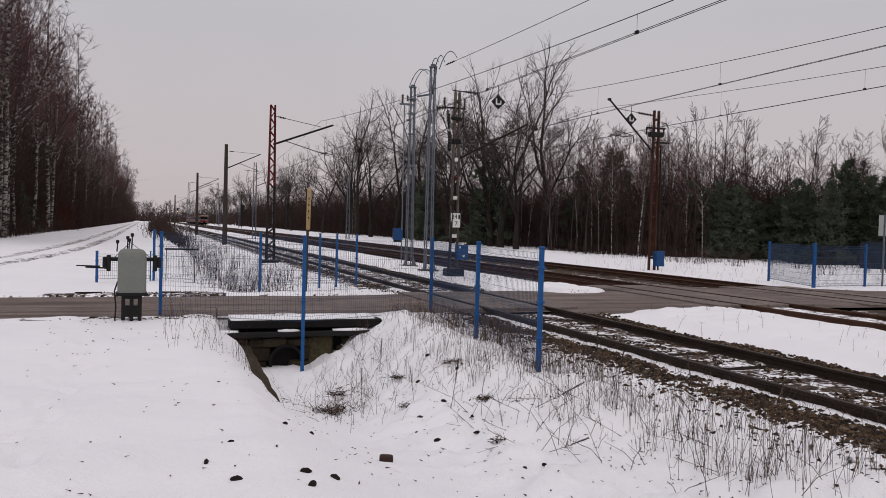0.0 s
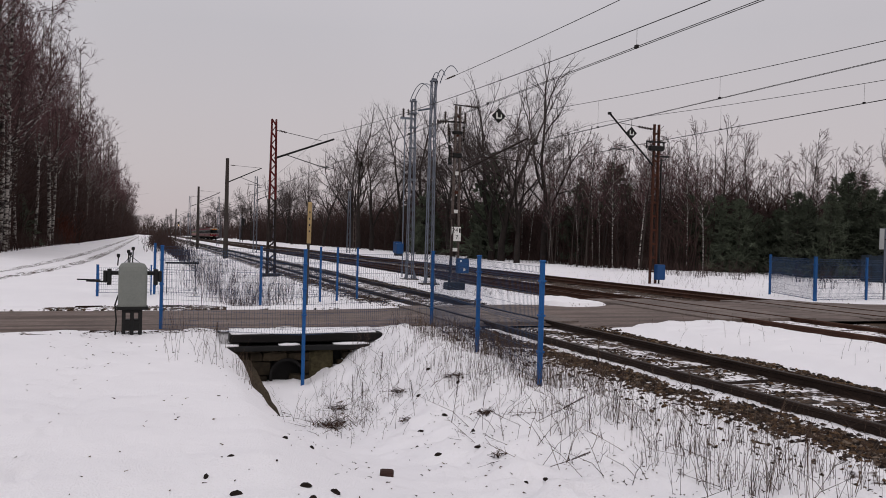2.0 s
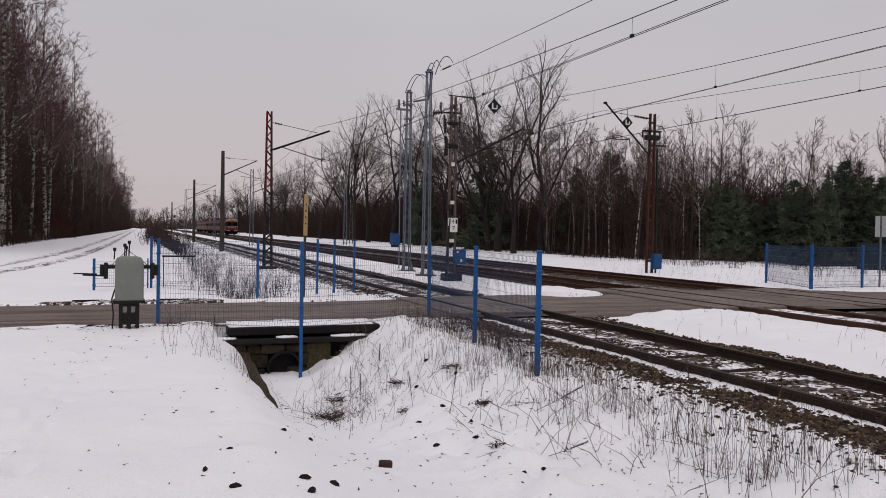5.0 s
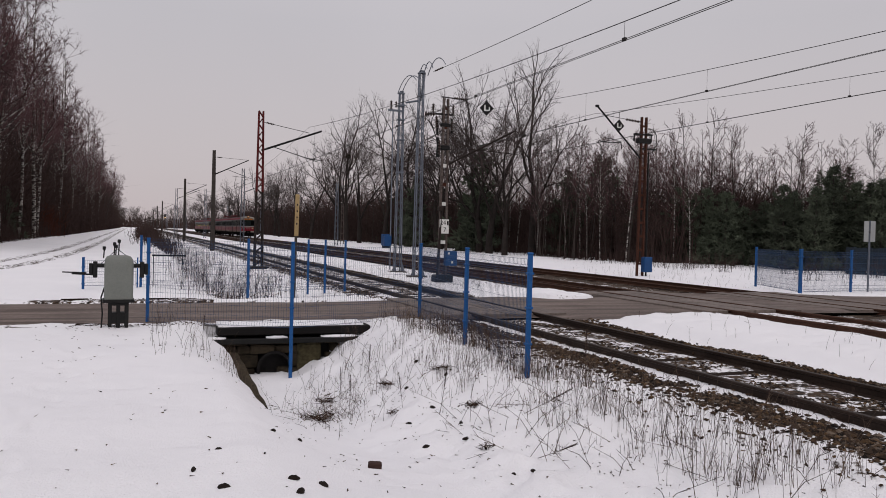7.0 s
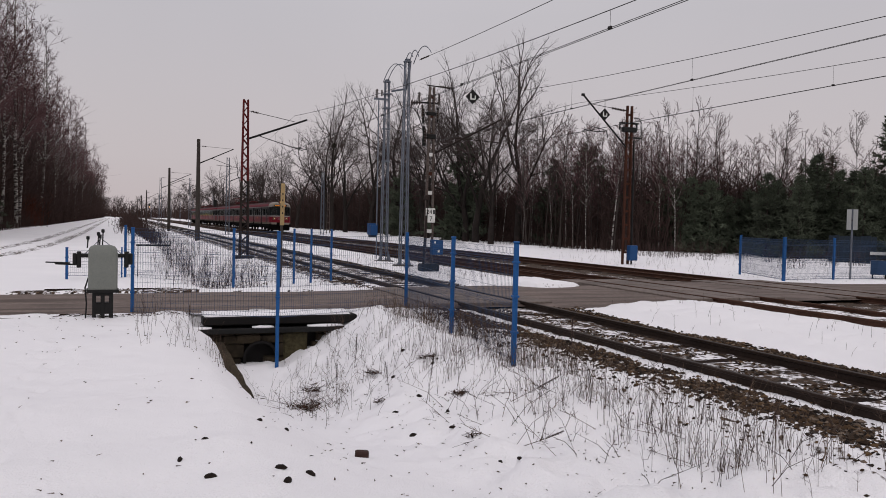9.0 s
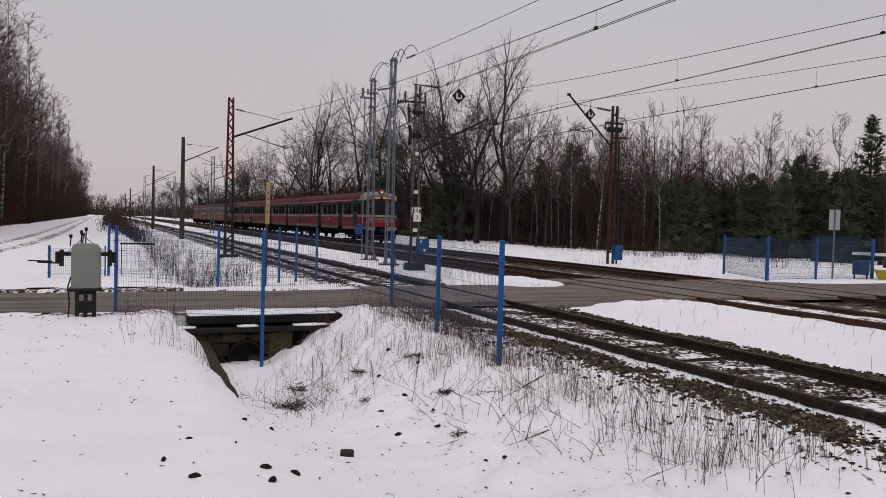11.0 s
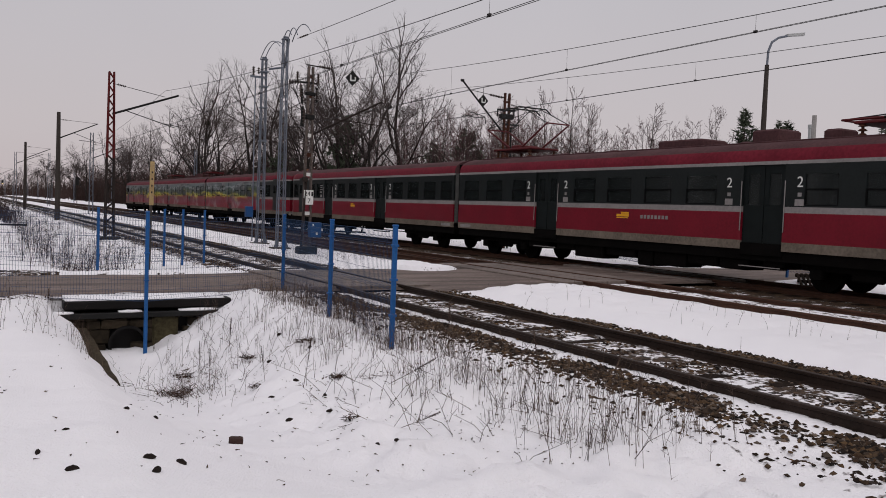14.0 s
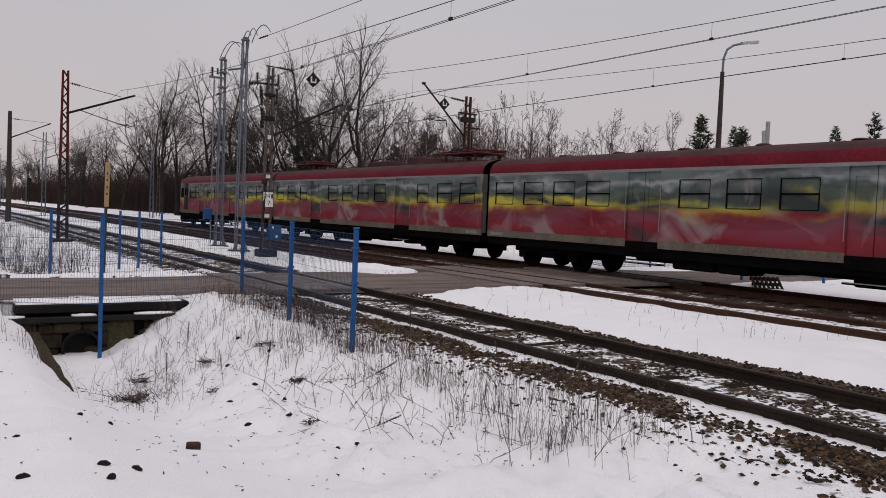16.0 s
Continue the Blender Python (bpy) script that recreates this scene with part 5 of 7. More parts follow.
def cab_face(car, red, lit):
    """The flat driving end at y = 0, with lamps, screens and display."""
    w = 1.2
    b = Bag()
    b.loft([[(-w, y, 1.24), (w, y, 1.24), (w, y, 2.02), (-w, y, 2.02)] for y in (-0.01, 0.1)])
    f = part("front_panel", b, red, car)
    b = Bag()
    b.box(-w - 0.01, w + 0.01, -0.02, 0.1, 2.02, 2.17, 0.01)
    part("waist_stripe", b, M_TSTRIPE, f)
    for x0, x1 in ((-w, -0.48), (0.48, w)):
        b = Bag()
        b.box(x0, x1, -0.02, 0.1, 0.98, 1.24, 0.02)
        part("valance", b, M_TCREAM, f, "cream lower valance")
    b = Bag()
    for x0, x1 in ((-w, -1.17), (-0.50, -0.42), (0.42, 0.50), (1.17, w)):
        b.box(x0, x1, -0.015, 0.1, 2.17, 3.28)
    b.box(-1.17, -0.5, -0.015, 0.1, 2.17, 2.30)
    b.box(0.5, 1.17, -0.015, 0.1, 2.17, 2.30)
    b.box(-w, w, -0.015, 0.1, 3.12, 3.30)
    part("screen_surround", b, M_TGREEN, f)
    for x0, x1 in ((-1.17, -0.50), (0.50, 1.17)):
        b = Bag()
        b.box(x0, x1, 0.02, 0.05, 2.30, 3.12)
        part("windscreen", b, M_TSCREEN, f)
    b = Bag()
    b.box(-0.42, 0.42, -0.005, 0.09, 2.17, 3.12)
    part("gangway_door", b, M_TDOOR, f)
    b = Bag()
    b.box(-0.85, 0.85, -0.06, 0.0, 3.38, 3.60, 0.02)
    d = part("destination_display", b, M_BLACK, f, "black destination display with orange lights")
    b = Bag()
    for x0, x1 in ((-0.72, -0.2), (0.08, 0.7)):
        x = x0
        while x < x1:
            b.box(x, x + 0.06, -0.066, -0.061, 3.43, 3.54)
            x += 0.085
    part("letter_bar", b, M_TLED if lit else M_TUNDER, d)
    for x in (-0.82, 0.82):
        b = Bag()
        b.rod((x, -0.09, 1.78), (x, 0.02, 1.78), 0.19, 0.2, 18)
        h = part("headlight", b, M_TSILL, f)
        b = Bag()
        b.disc((x, -0.095, 1.78), (0, -1, 0), 0.15, 0.012, 18)
        part("glass", b, M_TLENS, h)
        b = Bag()
        b.disc((x - 0.0, -0.108, 1.78), (0, -1, 0), 0.045, 0.01, 12)
        part("bulb", b, M_TLAMP if lit else M_TLENS, h, "lit yellow bulb" if lit else "")
    b = Bag()
    b.rod((0, -0.02, 3.92), (0, 0.5, 3.92), 0.26, 0.22, 20)
    b.loft([[(-0.2, 0.4, 3.7), (0.2, 0.4, 3.7), (0.2, 0.4, 4.1), (-0.2, 0.4, 4.1)], [(-0.15, 1.3, 3.7), (0.15, 1.3, 3.7), (0.15, 1.3, 3.95), (-0.15, 1.3, 3.95)]])
    h = part("roof_headlight", b, M_TROOF, f)
    b = Bag()
    b.disc((0, -0.02, 3.92), (0, -1, 0), 0.22, 0.012, 20)
    part("glass", b, M_TLENS, h)
    b = Bag()
    b.disc((0, -0.035, 3.94), (0, -1, 0), 0.055, 0.012, 12)
    part("bulb", b, M_TLAMP if lit else M_TLENS, h)
    b = Bag()
    for k in range(7):
        b.box(-0.5 + k * 0.14, -0.5 + k * 0.14 + 0.1, -0.018, -0.012, 1.80, 1.90)
    for k in range(5):
        b.box(-0.35 + k * 0.14, -0.35 + k * 0.14 + 0.09, -0.018, -0.012, 1.62, 1.68)
    part("number_bar", b, M_TSTRIPE, f)
    b = Bag()
    b.box(-1.25, 1.25, -0.05, 0.35, 0.35, 0.98, 0.06)
    b.box(-0.48, 0.48, -0.1, 0.3, 0.8, 1.26, 0.04)
    b.box(-1.15, 1.15, -0.15, 0.1, 0.2, 0.4, 0.03)
    part("buffer_beam", b, M_TUNDER, f)
    b = Bag()
    b.rod((0, -0.35, 0.95), (0, 0.1, 0.95), 0.12, None, 10)
    b.box(-0.2, 0.2, -0.45, -0.28, 0.8, 1.12, 0.04)
    part("coupler", b, M_BLACK, f)
    for x in (-0.62, 0.62):
        b = Bag()
        b.line([(x - 0.2, -0.03, 2.3), (x - 0.05, -0.03, 2.7)], 0.01, 4)
        part("wiper", b, M_BLACK, f)


def make_car(label, length, doors, windows, cab, sprayed, pans=(), lit=True):
    sx0, sx1, turn = (HALF + 0.002, HALF + 0.006, 90) if cab == "back" else (-HALF - 0.006, -HALF - 0.002, -90)
    car = thing("train_car", label, "train car", group="cars of the train")
    red, green, door_m = (M_GRAF_RED, M_GRAF_GREEN, M_GRAF_GREEN) if sprayed else (M_TRED, M_TGREEN, M_TDOOR)
    y0, y1 = (0.0, length - 0.22) if cab else (0.22, length - 0.22)
    cabdoor = [(1.7, 2.8)] if cab else []
    gaps = sorted(doors)
    spans, y = [], y0
    for a, c in gaps:
        spans.append((y, a))
        y = c
    spans.append((y, y1))
    # lower skin
    for nm, z0, z1, m in (("sill", 1.0, 1.24, M_TSILL), ("lower_panel", 1.24, 2.01, red), ("waist_stripe", 2.01, 2.17, M_GRAF_RED if sprayed else M_TSTRIPE),
                          ("top_stripe", 3.28, 3.37, M_TSTRIPE)):
        for a, c in (spans if nm != "top_stripe" else [(y0, y1)]):
            for s in (-1, 1):
                b = Bag()
                wall_strip(b, a, c, z0, z1, bool(cab), (s,))
                clean = sprayed and cab == "front" and a == 0 and nm != "top_stripe"
                part(nm, b, {"lower_panel": M_TRED, "waist_stripe": M_TSTRIPE}.get(nm, m) if clean else m, car)
    # window band with real openings
    for a, c in spans:
        for s in (-1, 1):
            b = Bag()
            wall_strip(b, a, c, 2.17, 2.24, bool(cab), (s,))
            wall_strip(b, a, c, 3.02, 3.28, bool(cab), (s,))
            y = a
            holes = [w for w in windows if a <= w[0] < c] + ([(0.8, 1.55)] if cab and a == 0 else [])
            for w0, w1 in sorted(holes):
                wall_strip(b, y, w0, 2.24, 3.02, bool(cab), (s,))
                y = w1
            wall_strip(b, y, c, 2.24, 3.02, bool(cab), (s,))
            part("window_band", b, M_TGREEN if cab == "front" and a == 0 else green, car)
    for w0, w1 in windows + ([(0.8, 1.55)] if cab else []):
        for s in (-1, 1):
            b = Bag()
            x0, x1 = sorted((s * (HALF - 0.03), s * (HALF - 0.036)))
            b.box(x0, x1, w0 - 0.01, w1 + 0.01, 2.23, 3.03)
            pane = part("window", b, M_GRAF_GREEN if sprayed and not (cab and w0 < (5 if cab == "front" else 1)) else M_TGLASS, car)
            b = Bag()
            x0, x1 = sorted((s * (HALF + 0.004), s * (HALF - 0.03)))
            for q in ((w0 - 0.015, w0 + 0.02, 2.22, 2.645), (w1 - 0.02, w1 + 0.015, 2.22, 2.645)):
                b.box(x0, x1, *q)
            if sprayed:
                for q in (w0 - 0.012, w1 - 0.008):
                    b.box(x0, x1, q, q + 0.02, 2.645, 3.03)
                b.box(x0, x1, w0, w1, 3.01, 3.03)
            for q in ((2.21, 2.235), (2.60, 2.645)):
                b.box(x0, x1, w0 + 0.02, w1 - 0.02, *q)
            part("sash", b, M_TRUBBER, pane)
    # doors, recessed
    for a, c in doors:
        for s in (-1, 1):
            b = Bag()
            x0, x1 = sorted((s * (HALF - 0.06), s * (HALF - 0.11)))
            mid = (a + c) / 2
            for q0, q1 in ((a, mid - 0.01), (mid + 0.01, c)):
                b.box(x0, x1, q0, q1, 1.18, 2.2, 0.008)
                b.box(x0, x1, q0, q0 + 0.14, 2.2, 3.28)
                b.box(x0, x1, q1 - 0.14, q1, 2.2, 3.28)
                b.box(x0, x1, q0 + 0.14, q1 - 0.14, 3.05, 3.28)
            d = part("door", b, door_m, car)
            b = Bag()
            x2, x3 = sorted((s * (HALF - 0.08), s * (HALF - 0.086)))
            for q0, q1 in ((a, mid), (mid, c)):
                b.box(x2, x3, q0 + 0.13, q1 - 0.13, 2.19, 3.06)
            part("pane", b, M_GRAF_GREEN if sprayed else M_TGLASS, d)
            b = Bag()
            x2, x3 = sorted((s * (HALF + 0.03), s * (HALF + 0.005)))
            for q in (a - 0.04, c + 0.015):
                b = Bag()
                b.box(x2, x3, q, q + 0.025, 1.5, 2.85, 0.006)
                part("handrail", b, M_TSTRIPE, d)
            b = Bag()
            x2, x3 = sorted((s * HALF, s * (HALF - 0.3)))
            b.box(x2, x3, a, c, 0.86, 1.18)
            b.box(x2, x3, a - 0.02, c + 0.02, 0.5, 0.54)
            part("step", b, M_TUNDER, d)
            b = Bag()
            b.box(min(s * HALF, s * (HALF + 0.012)), max(s * HALF, s * (HALF + 0.012)), a, c, 0.535, 0.56)
            part("step_edge", b, M_TSTRIPE, d)
    for a, c in cabdoor:
        for s in (-1, 1):
            b = Bag()
            x0, x1 = sorted((s * (HALF - 0.03), s * (HALF + 0.008)))
            b.box(x0, x1, a, c, 1.26, 3.43, 0.006)
            cd = part("cab_door", b, M_TGREEN, car, "dark green cab door")
            for q in (a + 0.16, a + 0.62):
                b = Bag()
                x2, x3 = sorted((s * (HALF + 0.009), s * (HALF + 0.014)))
                b.box(x2, x3, q, q + 0.34, 2.45, 3.0)
                part("pane", b, M_TGLASS, cd)
    # class numbers and notices by the doors
    for a, c in doors:
        for q in (a - 0.45, c + 0.45):
            if sprayed and (not cab or q > 5.6):
                continue
            if cab and q < 5.5 and not sprayed:
                b = Bag()
                for k, wd in enumerate((0.42, 0.34, 0.46)):
                    b.box(sx0, sx1, q - wd / 2, q + wd / 2, 2.90 - k * 0.12, 2.945 - k * 0.12)
                part("letter_bar", b, M_TSTRIPE, car)
                b = Bag()
                b.box(sx0, sx1, q - 0.2, q + 0.1, 2.48, 2.57)
                part("notice", b, M_TSTRIPE, car)
                b = Bag()
                b.box(sx0, sx1, q - 0.14, q + 0.12, 2.22, 2.38)
                part("notice", b, M_TSTRIPE, car)
                continue
            words("class_number", "2", 0.39, M_WHITE, car, pose(sx1 if cab == "back" else sx0, q, 2.80, 90, 0, turn))
            b = Bag()
            b.box(sx0, sx1, q - 0.055, q + 0.055, 2.44, 2.54)
            part("notice", b, M_TSTRIPE, car)
            b = Bag()
            b.box(sx0, sx1, q - 0.13, q + 0.13, 2.20, 2.37)
            part("notice", b, M_TSTRIPE, car)
    for q in (y1 - 1.0,) if cab else (y0 + 0.2, y1 - 1.0):
        b = Bag()
        b.box(sx0, sx1, q, q + 0.8, 1.05, 1.17)
        part("data_plate", b, M_TSTRIPE, car)
    if not sprayed:
        q = length * 0.5 - (0.4 if cab else -0.6)
        b = Bag()
        b.box(sx0, sx1, q - 0.28, q + 0.28, 1.76, 1.84)
        b.box(sx0, sx1, q - 0.28, q + 0.08, 1.85, 1.91)
        b.box(sx0, sx1, q - 0.24, q + 0.28, 1.71, 1.74)
        part("sticker", b, M_TYEL, car, "orange-yellow sticker")
        if not cab:
            b = Bag()
            for k in range(8):
                b.box(sx0, sx1, q - 0.9 - k * 0.15, q - 0.8 - k * 0.15, 1.72, 1.83)
            part("number_bar", b, M_TSTRIPE, car)
    # roof: a red shoulder and a sooty crown
    ya = 0.02 if cab else y0
    ring_y = [ya, ya + 0.25, ya + 0.9, y1] if cab else [ya, y1]
    zt = [3.78, 3.93, 4.0, 4.0] if cab else [4.0, 4.0]
    ww = [HALF - 0.27, HALF - 0.09, HALF, HALF] if cab else [HALF, HALF]
    full = [roof_ring(y, w, 3.37, z, 14) for y, w, z in zip(ring_y, ww, zt)]
    for nm, lo, hi, m in (("roof_shoulder", 0, 2, M_TROOFRED), ("roof_crown", 2, 12, M_TROOF), ("roof_shoulder", 12, 14, M_TROOFRED)):
        b = Bag()
        start = 2 if cab and lit else 0
        sub = [r[lo:hi + 1] for r in full[start:]]
        n = len(sub[0])
        for r in sub:
            b.v += r
        for k in range(len(sub) - 1):
            for i in range(n - 1):
                b.f.append((k * n + i, (k + 1) * n + i, (k + 1) * n + i + 1, k * n + i + 1))
        part(nm, b, m, car, smooth=True)
    if cab and lit:
        b = Bag()
        b.loft(full[:3], False)
        n = len(full[0])
        b.f.append(tuple(range(n)))
        part("cab_dome", b, M_TCREAM, car, "cream cab dome", smooth=False)
    elif cab:
        b = Bag()
        b.v += full[0]
        b.f.append(tuple(range(len(full[0]))))
        part("cab_dome", b, M_TROOFRED, car)
    b = Bag()
    b.v += full[-1]
    b.f.append(tuple(reversed(range(len(full[-1])))))
    part("end_cap", b, M_TROOF, car)
    rng = random.Random(int(length * 10) + len(label))
    for k in range(7):
        q = 2.2 + k * (length - 4) / 6.5
        if any(abs(q - py) < 2.4 for py, _ in pans):
            continue
        b = Bag()
        b.rod((-0.35, q, 3.88), (-0.35, q, 4.0), 0.2, 0.17, 10)
        b.rod((-0.35, q, 4.0), (-0.35, q, 4.045), 0.24, 0.15, 10)
        part("roof_ventilator", b, M_TROOF, car)
    if not cab:
        for u, ln, wd, top in ((0.42, 1.8, 0.6, 4.22), (0.30, 0.9, 0.5, 4.35), (0.22, 0.5, 0.4, 4.25)):
            b = Bag()
            b.box(-wd, wd, length * u, length * u + ln, 3.9, top, 0.05)
            part("roof_box", b, M_TROOF, car)
        b = Bag()
        b.line([(-0.8, 1.0, 3.95), (-0.8, length - 1, 3.95)], 0.03, 5)
        part("roof_conduit", b, M_TROOF, car)
    for py, up in pans:
        pantograph(car, py, up)
    # inside and below
    b = Bag()
    b.box(-HALF + 0.09, HALF - 0.09, y0 + 0.05, y1, 1.1, 1.2)
    q = y0 + (3.0 if cab else 0.6)
    while q < y1 - 0.8:
        if not any(a - 0.6 < q < c + 0.4 for a, c in doors):
            for x0 in (-1.25, 0.35):
                b.box(x0, x0 + 0.9, q, q + 0.16, 1.2, 2.42 + 0.08 * rng.random(), 0.03)
        q += 0.85
    for a, c in doors:
        for q in (a - 0.12, c + 0.06):
            b.box(-HALF + 0.1, -0.35, q, q + 0.05, 1.2, 3.35)
            b.box(0.35, HALF - 0.1, q, q + 0.05, 1.2, 3.35)
    if cab:
        b.box(-HALF + 0.1, HALF - 0.1, 1.6, 1.65, 1.2, 3.35)
        b.box(-1.2, 1.2, 0.15, 0.6, 1.2, 2.2)
    b.box(-HALF + 0.09, HALF - 0.09, y1 - 0.06, y1, 1.1, 3.36)
    if not cab:
        b.box(-HALF + 0.09, HALF - 0.09, y0, y0 + 0.06, 1.1, 3.36)
    part("interior", b, M_TINSIDE, car)
    b = Bag()
    b.box(-HALF + 0.06, HALF - 0.06, y0 + 0.1, y1, 0.72, 1.08)
    q = 5.6
    while q < length - 6.2:
        wd = rng.uniform(0.5, 1.5)
        dp = rng.uniform(0.35, 0.68) if not cab else rng.choice((0.12, 0.2, 0.28, 0.45))
        for s in (-1, 1):
            if rng.random() < (0.9 if not cab else 0.6):
                b.box(min(s * 0.5, s * 1.3), max(s * 0.5, s * 1.3), q, q + wd, 0.9 - dp, 0.95, 0.04)
        q += wd + rng.choice((0.06, 0.15, 0.5, 0.8))
    if cab:                                      # gear round the leading bogie
        for s in (-1, 1):
            for q0, q1, lo in ((0.35, 1.5, 0.28), (1.7, 2.5, 0.5), (2.75, 4.05, 0.36), (4.3, 5.5, 0.5)):
                b.box(min(s * 0.9, s * 1.33), max(s * 0.9, s * 1.33), q0, q1, lo, 0.98, 0.04)
    if cab:                                      # brake rods and a hanging frame between the bogies
        for s in (-0.9, 0.9):
            b.rod((s, 5.0, 0.62), (s, length - 5.4, 0.58), 0.022, None, 5)
        for q in (5.6, 6.3):
            for s in (-1.1, 1.1):
                b.rod((s, q, 0.8), (s, 5.95, 0.18), 0.03, None, 5)
        b.box(-1.25, 1.25, 5.7, 6.2, 0.14, 0.22, 0.02)
    part("underframe", b, M_TUNDER, car)
    for q in (3.4, length - 3.4):
        bogie(car, q)
    for ye in ([length] if cab else [0.0, length]):
        b = Bag()
        for k in (-0.16, 0.0, 0.16):
            b.loft([[(-1.2, ye + k - 0.05, 1.05), (1.2, ye + k - 0.05, 1.05), (1.2, ye + k - 0.05, 3.75), (-1.2, ye + k - 0.05, 3.75)],
                    [(-1.2, ye + k + 0.05, 1.05), (1.2, ye + k + 0.05, 1.05), (1.2, ye + k + 0.05, 3.75), (-1.2, ye + k + 0.05, 3.75)]])
        b.box(-1.05, 1.05, ye - 0.23, ye + 0.23, 1.1, 3.7)
        part("gangway_bellows", b, M_TRUBBER, car)
    if cab:
        cab_face(car, M_TRED if cab == "front" else red, lit)
    return car


CARS = []            # the cars and, for each, its distance behind the train's front and whether it is turned round
SPEED, FRONT = 24.05, 322.95


def build_train():
    a = make_car("red and dark green railcar with a lit cab and cream dome", 21.45, END_DOORS, END_WINDOWS, "front", False)
    m = make_car("red and dark green motor car with one raised pantograph", 21.85, MID_DOORS, MID_WINDOWS, None, False, ((3.0, False), (18.9, True)))
    c = make_car("red and dark green railcar with its cab at the coupling", 21.0, END_DOORS, END_WINDOWS[:-1] + [(19.65, 20.6)], "back", False, lit=False)
    d = make_car("railcar sprayed with grey, yellow and pink graffiti", 21.45, END_DOORS, END_WINDOWS, "front", True, lit=False)
    e = make_car("graffiti-covered motor car with folded pantographs", 21.85, MID_DOORS, MID_WINDOWS, None, True, ((3.0, False), (18.9, False)))
    g = make_car("last railcar covered with faded graffiti", 21.0, END_DOORS, END_WINDOWS[:-1] + [(19.65, 20.6)], "back", True, lit=False)
    for car, off, back in ((a, 0, False), (m, 21.45, False), (c, 64.3, True), (d, 65.0, False), (e, 86.45, False), (g, 129.3, True)):
        CARS.append((car, off, back))


def motions():
    for car, off, back in CARS:
        rows = []
        for k in range(17):
            y = FRONT - SPEED * k + off
            rows.append((float(k), pose(TRACK_X[2], y, 0, 0, 0, 180 if back else 0)))
        walk(car, rows)


# ---- trees ----
def grow(seed, height, trunk_r, spread, n1, n2, n3, n4, first, droop, up, wob=0.05, twig_r=0.008, forks=1, dome=False):
    """A bare tree: a bag for trunk and limbs, another for the twigs."""
    rng = random.Random(seed)
    wood, twig = Bag(), Bag()

    def bent(bag, p, d, length, r0, r1, segs, sides, bend, wobble):
        pts = [Vector(p)]
        d = Vector(d).normalized()
        for i in range(segs):
            d = (d + Vector((rng.gauss(0, wobble), rng.gauss(0, wobble), rng.gauss(0, wobble) + bend / segs))).normalized()
            pts.append(pts[-1] + d * (length / segs))
        for i in range(segs):
            a, b_ = r0 + (r1 - r0) * i / segs, r0 + (r1 - r0) * (i + 1) / segs
            bag.rod(pts[i], pts[i + 1], a, b_, sides, False)
        return pts

    def along(pts, u):
        k = u * (len(pts) - 1)
        i = min(int(k), len(pts) - 2)
        return pts[i].lerp(pts[i + 1], k - i), (pts[i + 1] - pts[i]).normalized()

    def side(d, ang):
        u = d.orthogonal().normalized()
        u.rotate(Matrix.Rotation(rng.uniform(0, 6.283), 3, d))
        return d * math.cos(ang) + u * math.sin(ang)
    for f in range(forks):
        lean = (rng.gauss(0, 0.04 + 0.2 * (forks > 1)), rng.gauss(0, 0.04 + 0.2 * (forks > 1)), 1)
        hh = height * (1 if f == 0 else rng.uniform(0.75, 0.95))
        trunk = bent(wood, (0.25 * f * (forks > 1), 0.1 * f, -0.4), lean, hh + 0.4, trunk_r, trunk_r * 0.12, 9, 6, 0.1, wob)
        for i in range(n1):
            u = first + (0.98 - first) * (i + rng.random()) / n1
            p, d = along(trunk, u)
            ln = spread * height * ((0.30 + 0.75 * math.sin(math.pi * ((u - first) / (1 - first)) ** 0.8)) if dome else (1.15 - u) ** 0.8) * rng.uniform(0.6, 1.2)
            rr = trunk_r * (1.05 - u) * 0.45 + 0.012
            limb = bent(wood, p, side(d, rng.uniform(0.5, 1.0)), ln, rr, min(0.012, twig_r * 1.4), 5, 4, up, 0.1)
            for j in range(n2):
                q, e = along(limb, 0.2 + 0.8 * (j + rng.random()) / n2)
                l2 = ln * rng.uniform(0.25, 0.55)
                tw = bent(twig, q, side(e, rng.uniform(0.4, 0.9)), l2, max(twig_r * 1.6, rr * 0.35), twig_r, 2, 3, up * 0.6, 0.14)
                for k in range(n3):
                    s, g = along(tw, 0.15 + 0.85 * (k + rng.random()) / n3)
                    l3 = l2 * rng.uniform(0.25, 0.6)
                    g2 = side(g, rng.uniform(0.35, 0.9))
                    e3 = s + g2 * l3 + Vector((0, 0, droop * l3))
                    twig.spike(s, e3, twig_r * 1.5)
                    for m_ in range(n4):
                        s4 = s.lerp(e3, 0.3 + 0.7 * rng.random())
                        g4 = side(g2, rng.uniform(0.4, 1.0))
                        twig.spike(s4, s4 + g4 * l3 * rng.uniform(0.3, 0.7) + Vector((0, 0, droop * l3 * 0.5)), twig_r * 1.2)
    return wood, twig


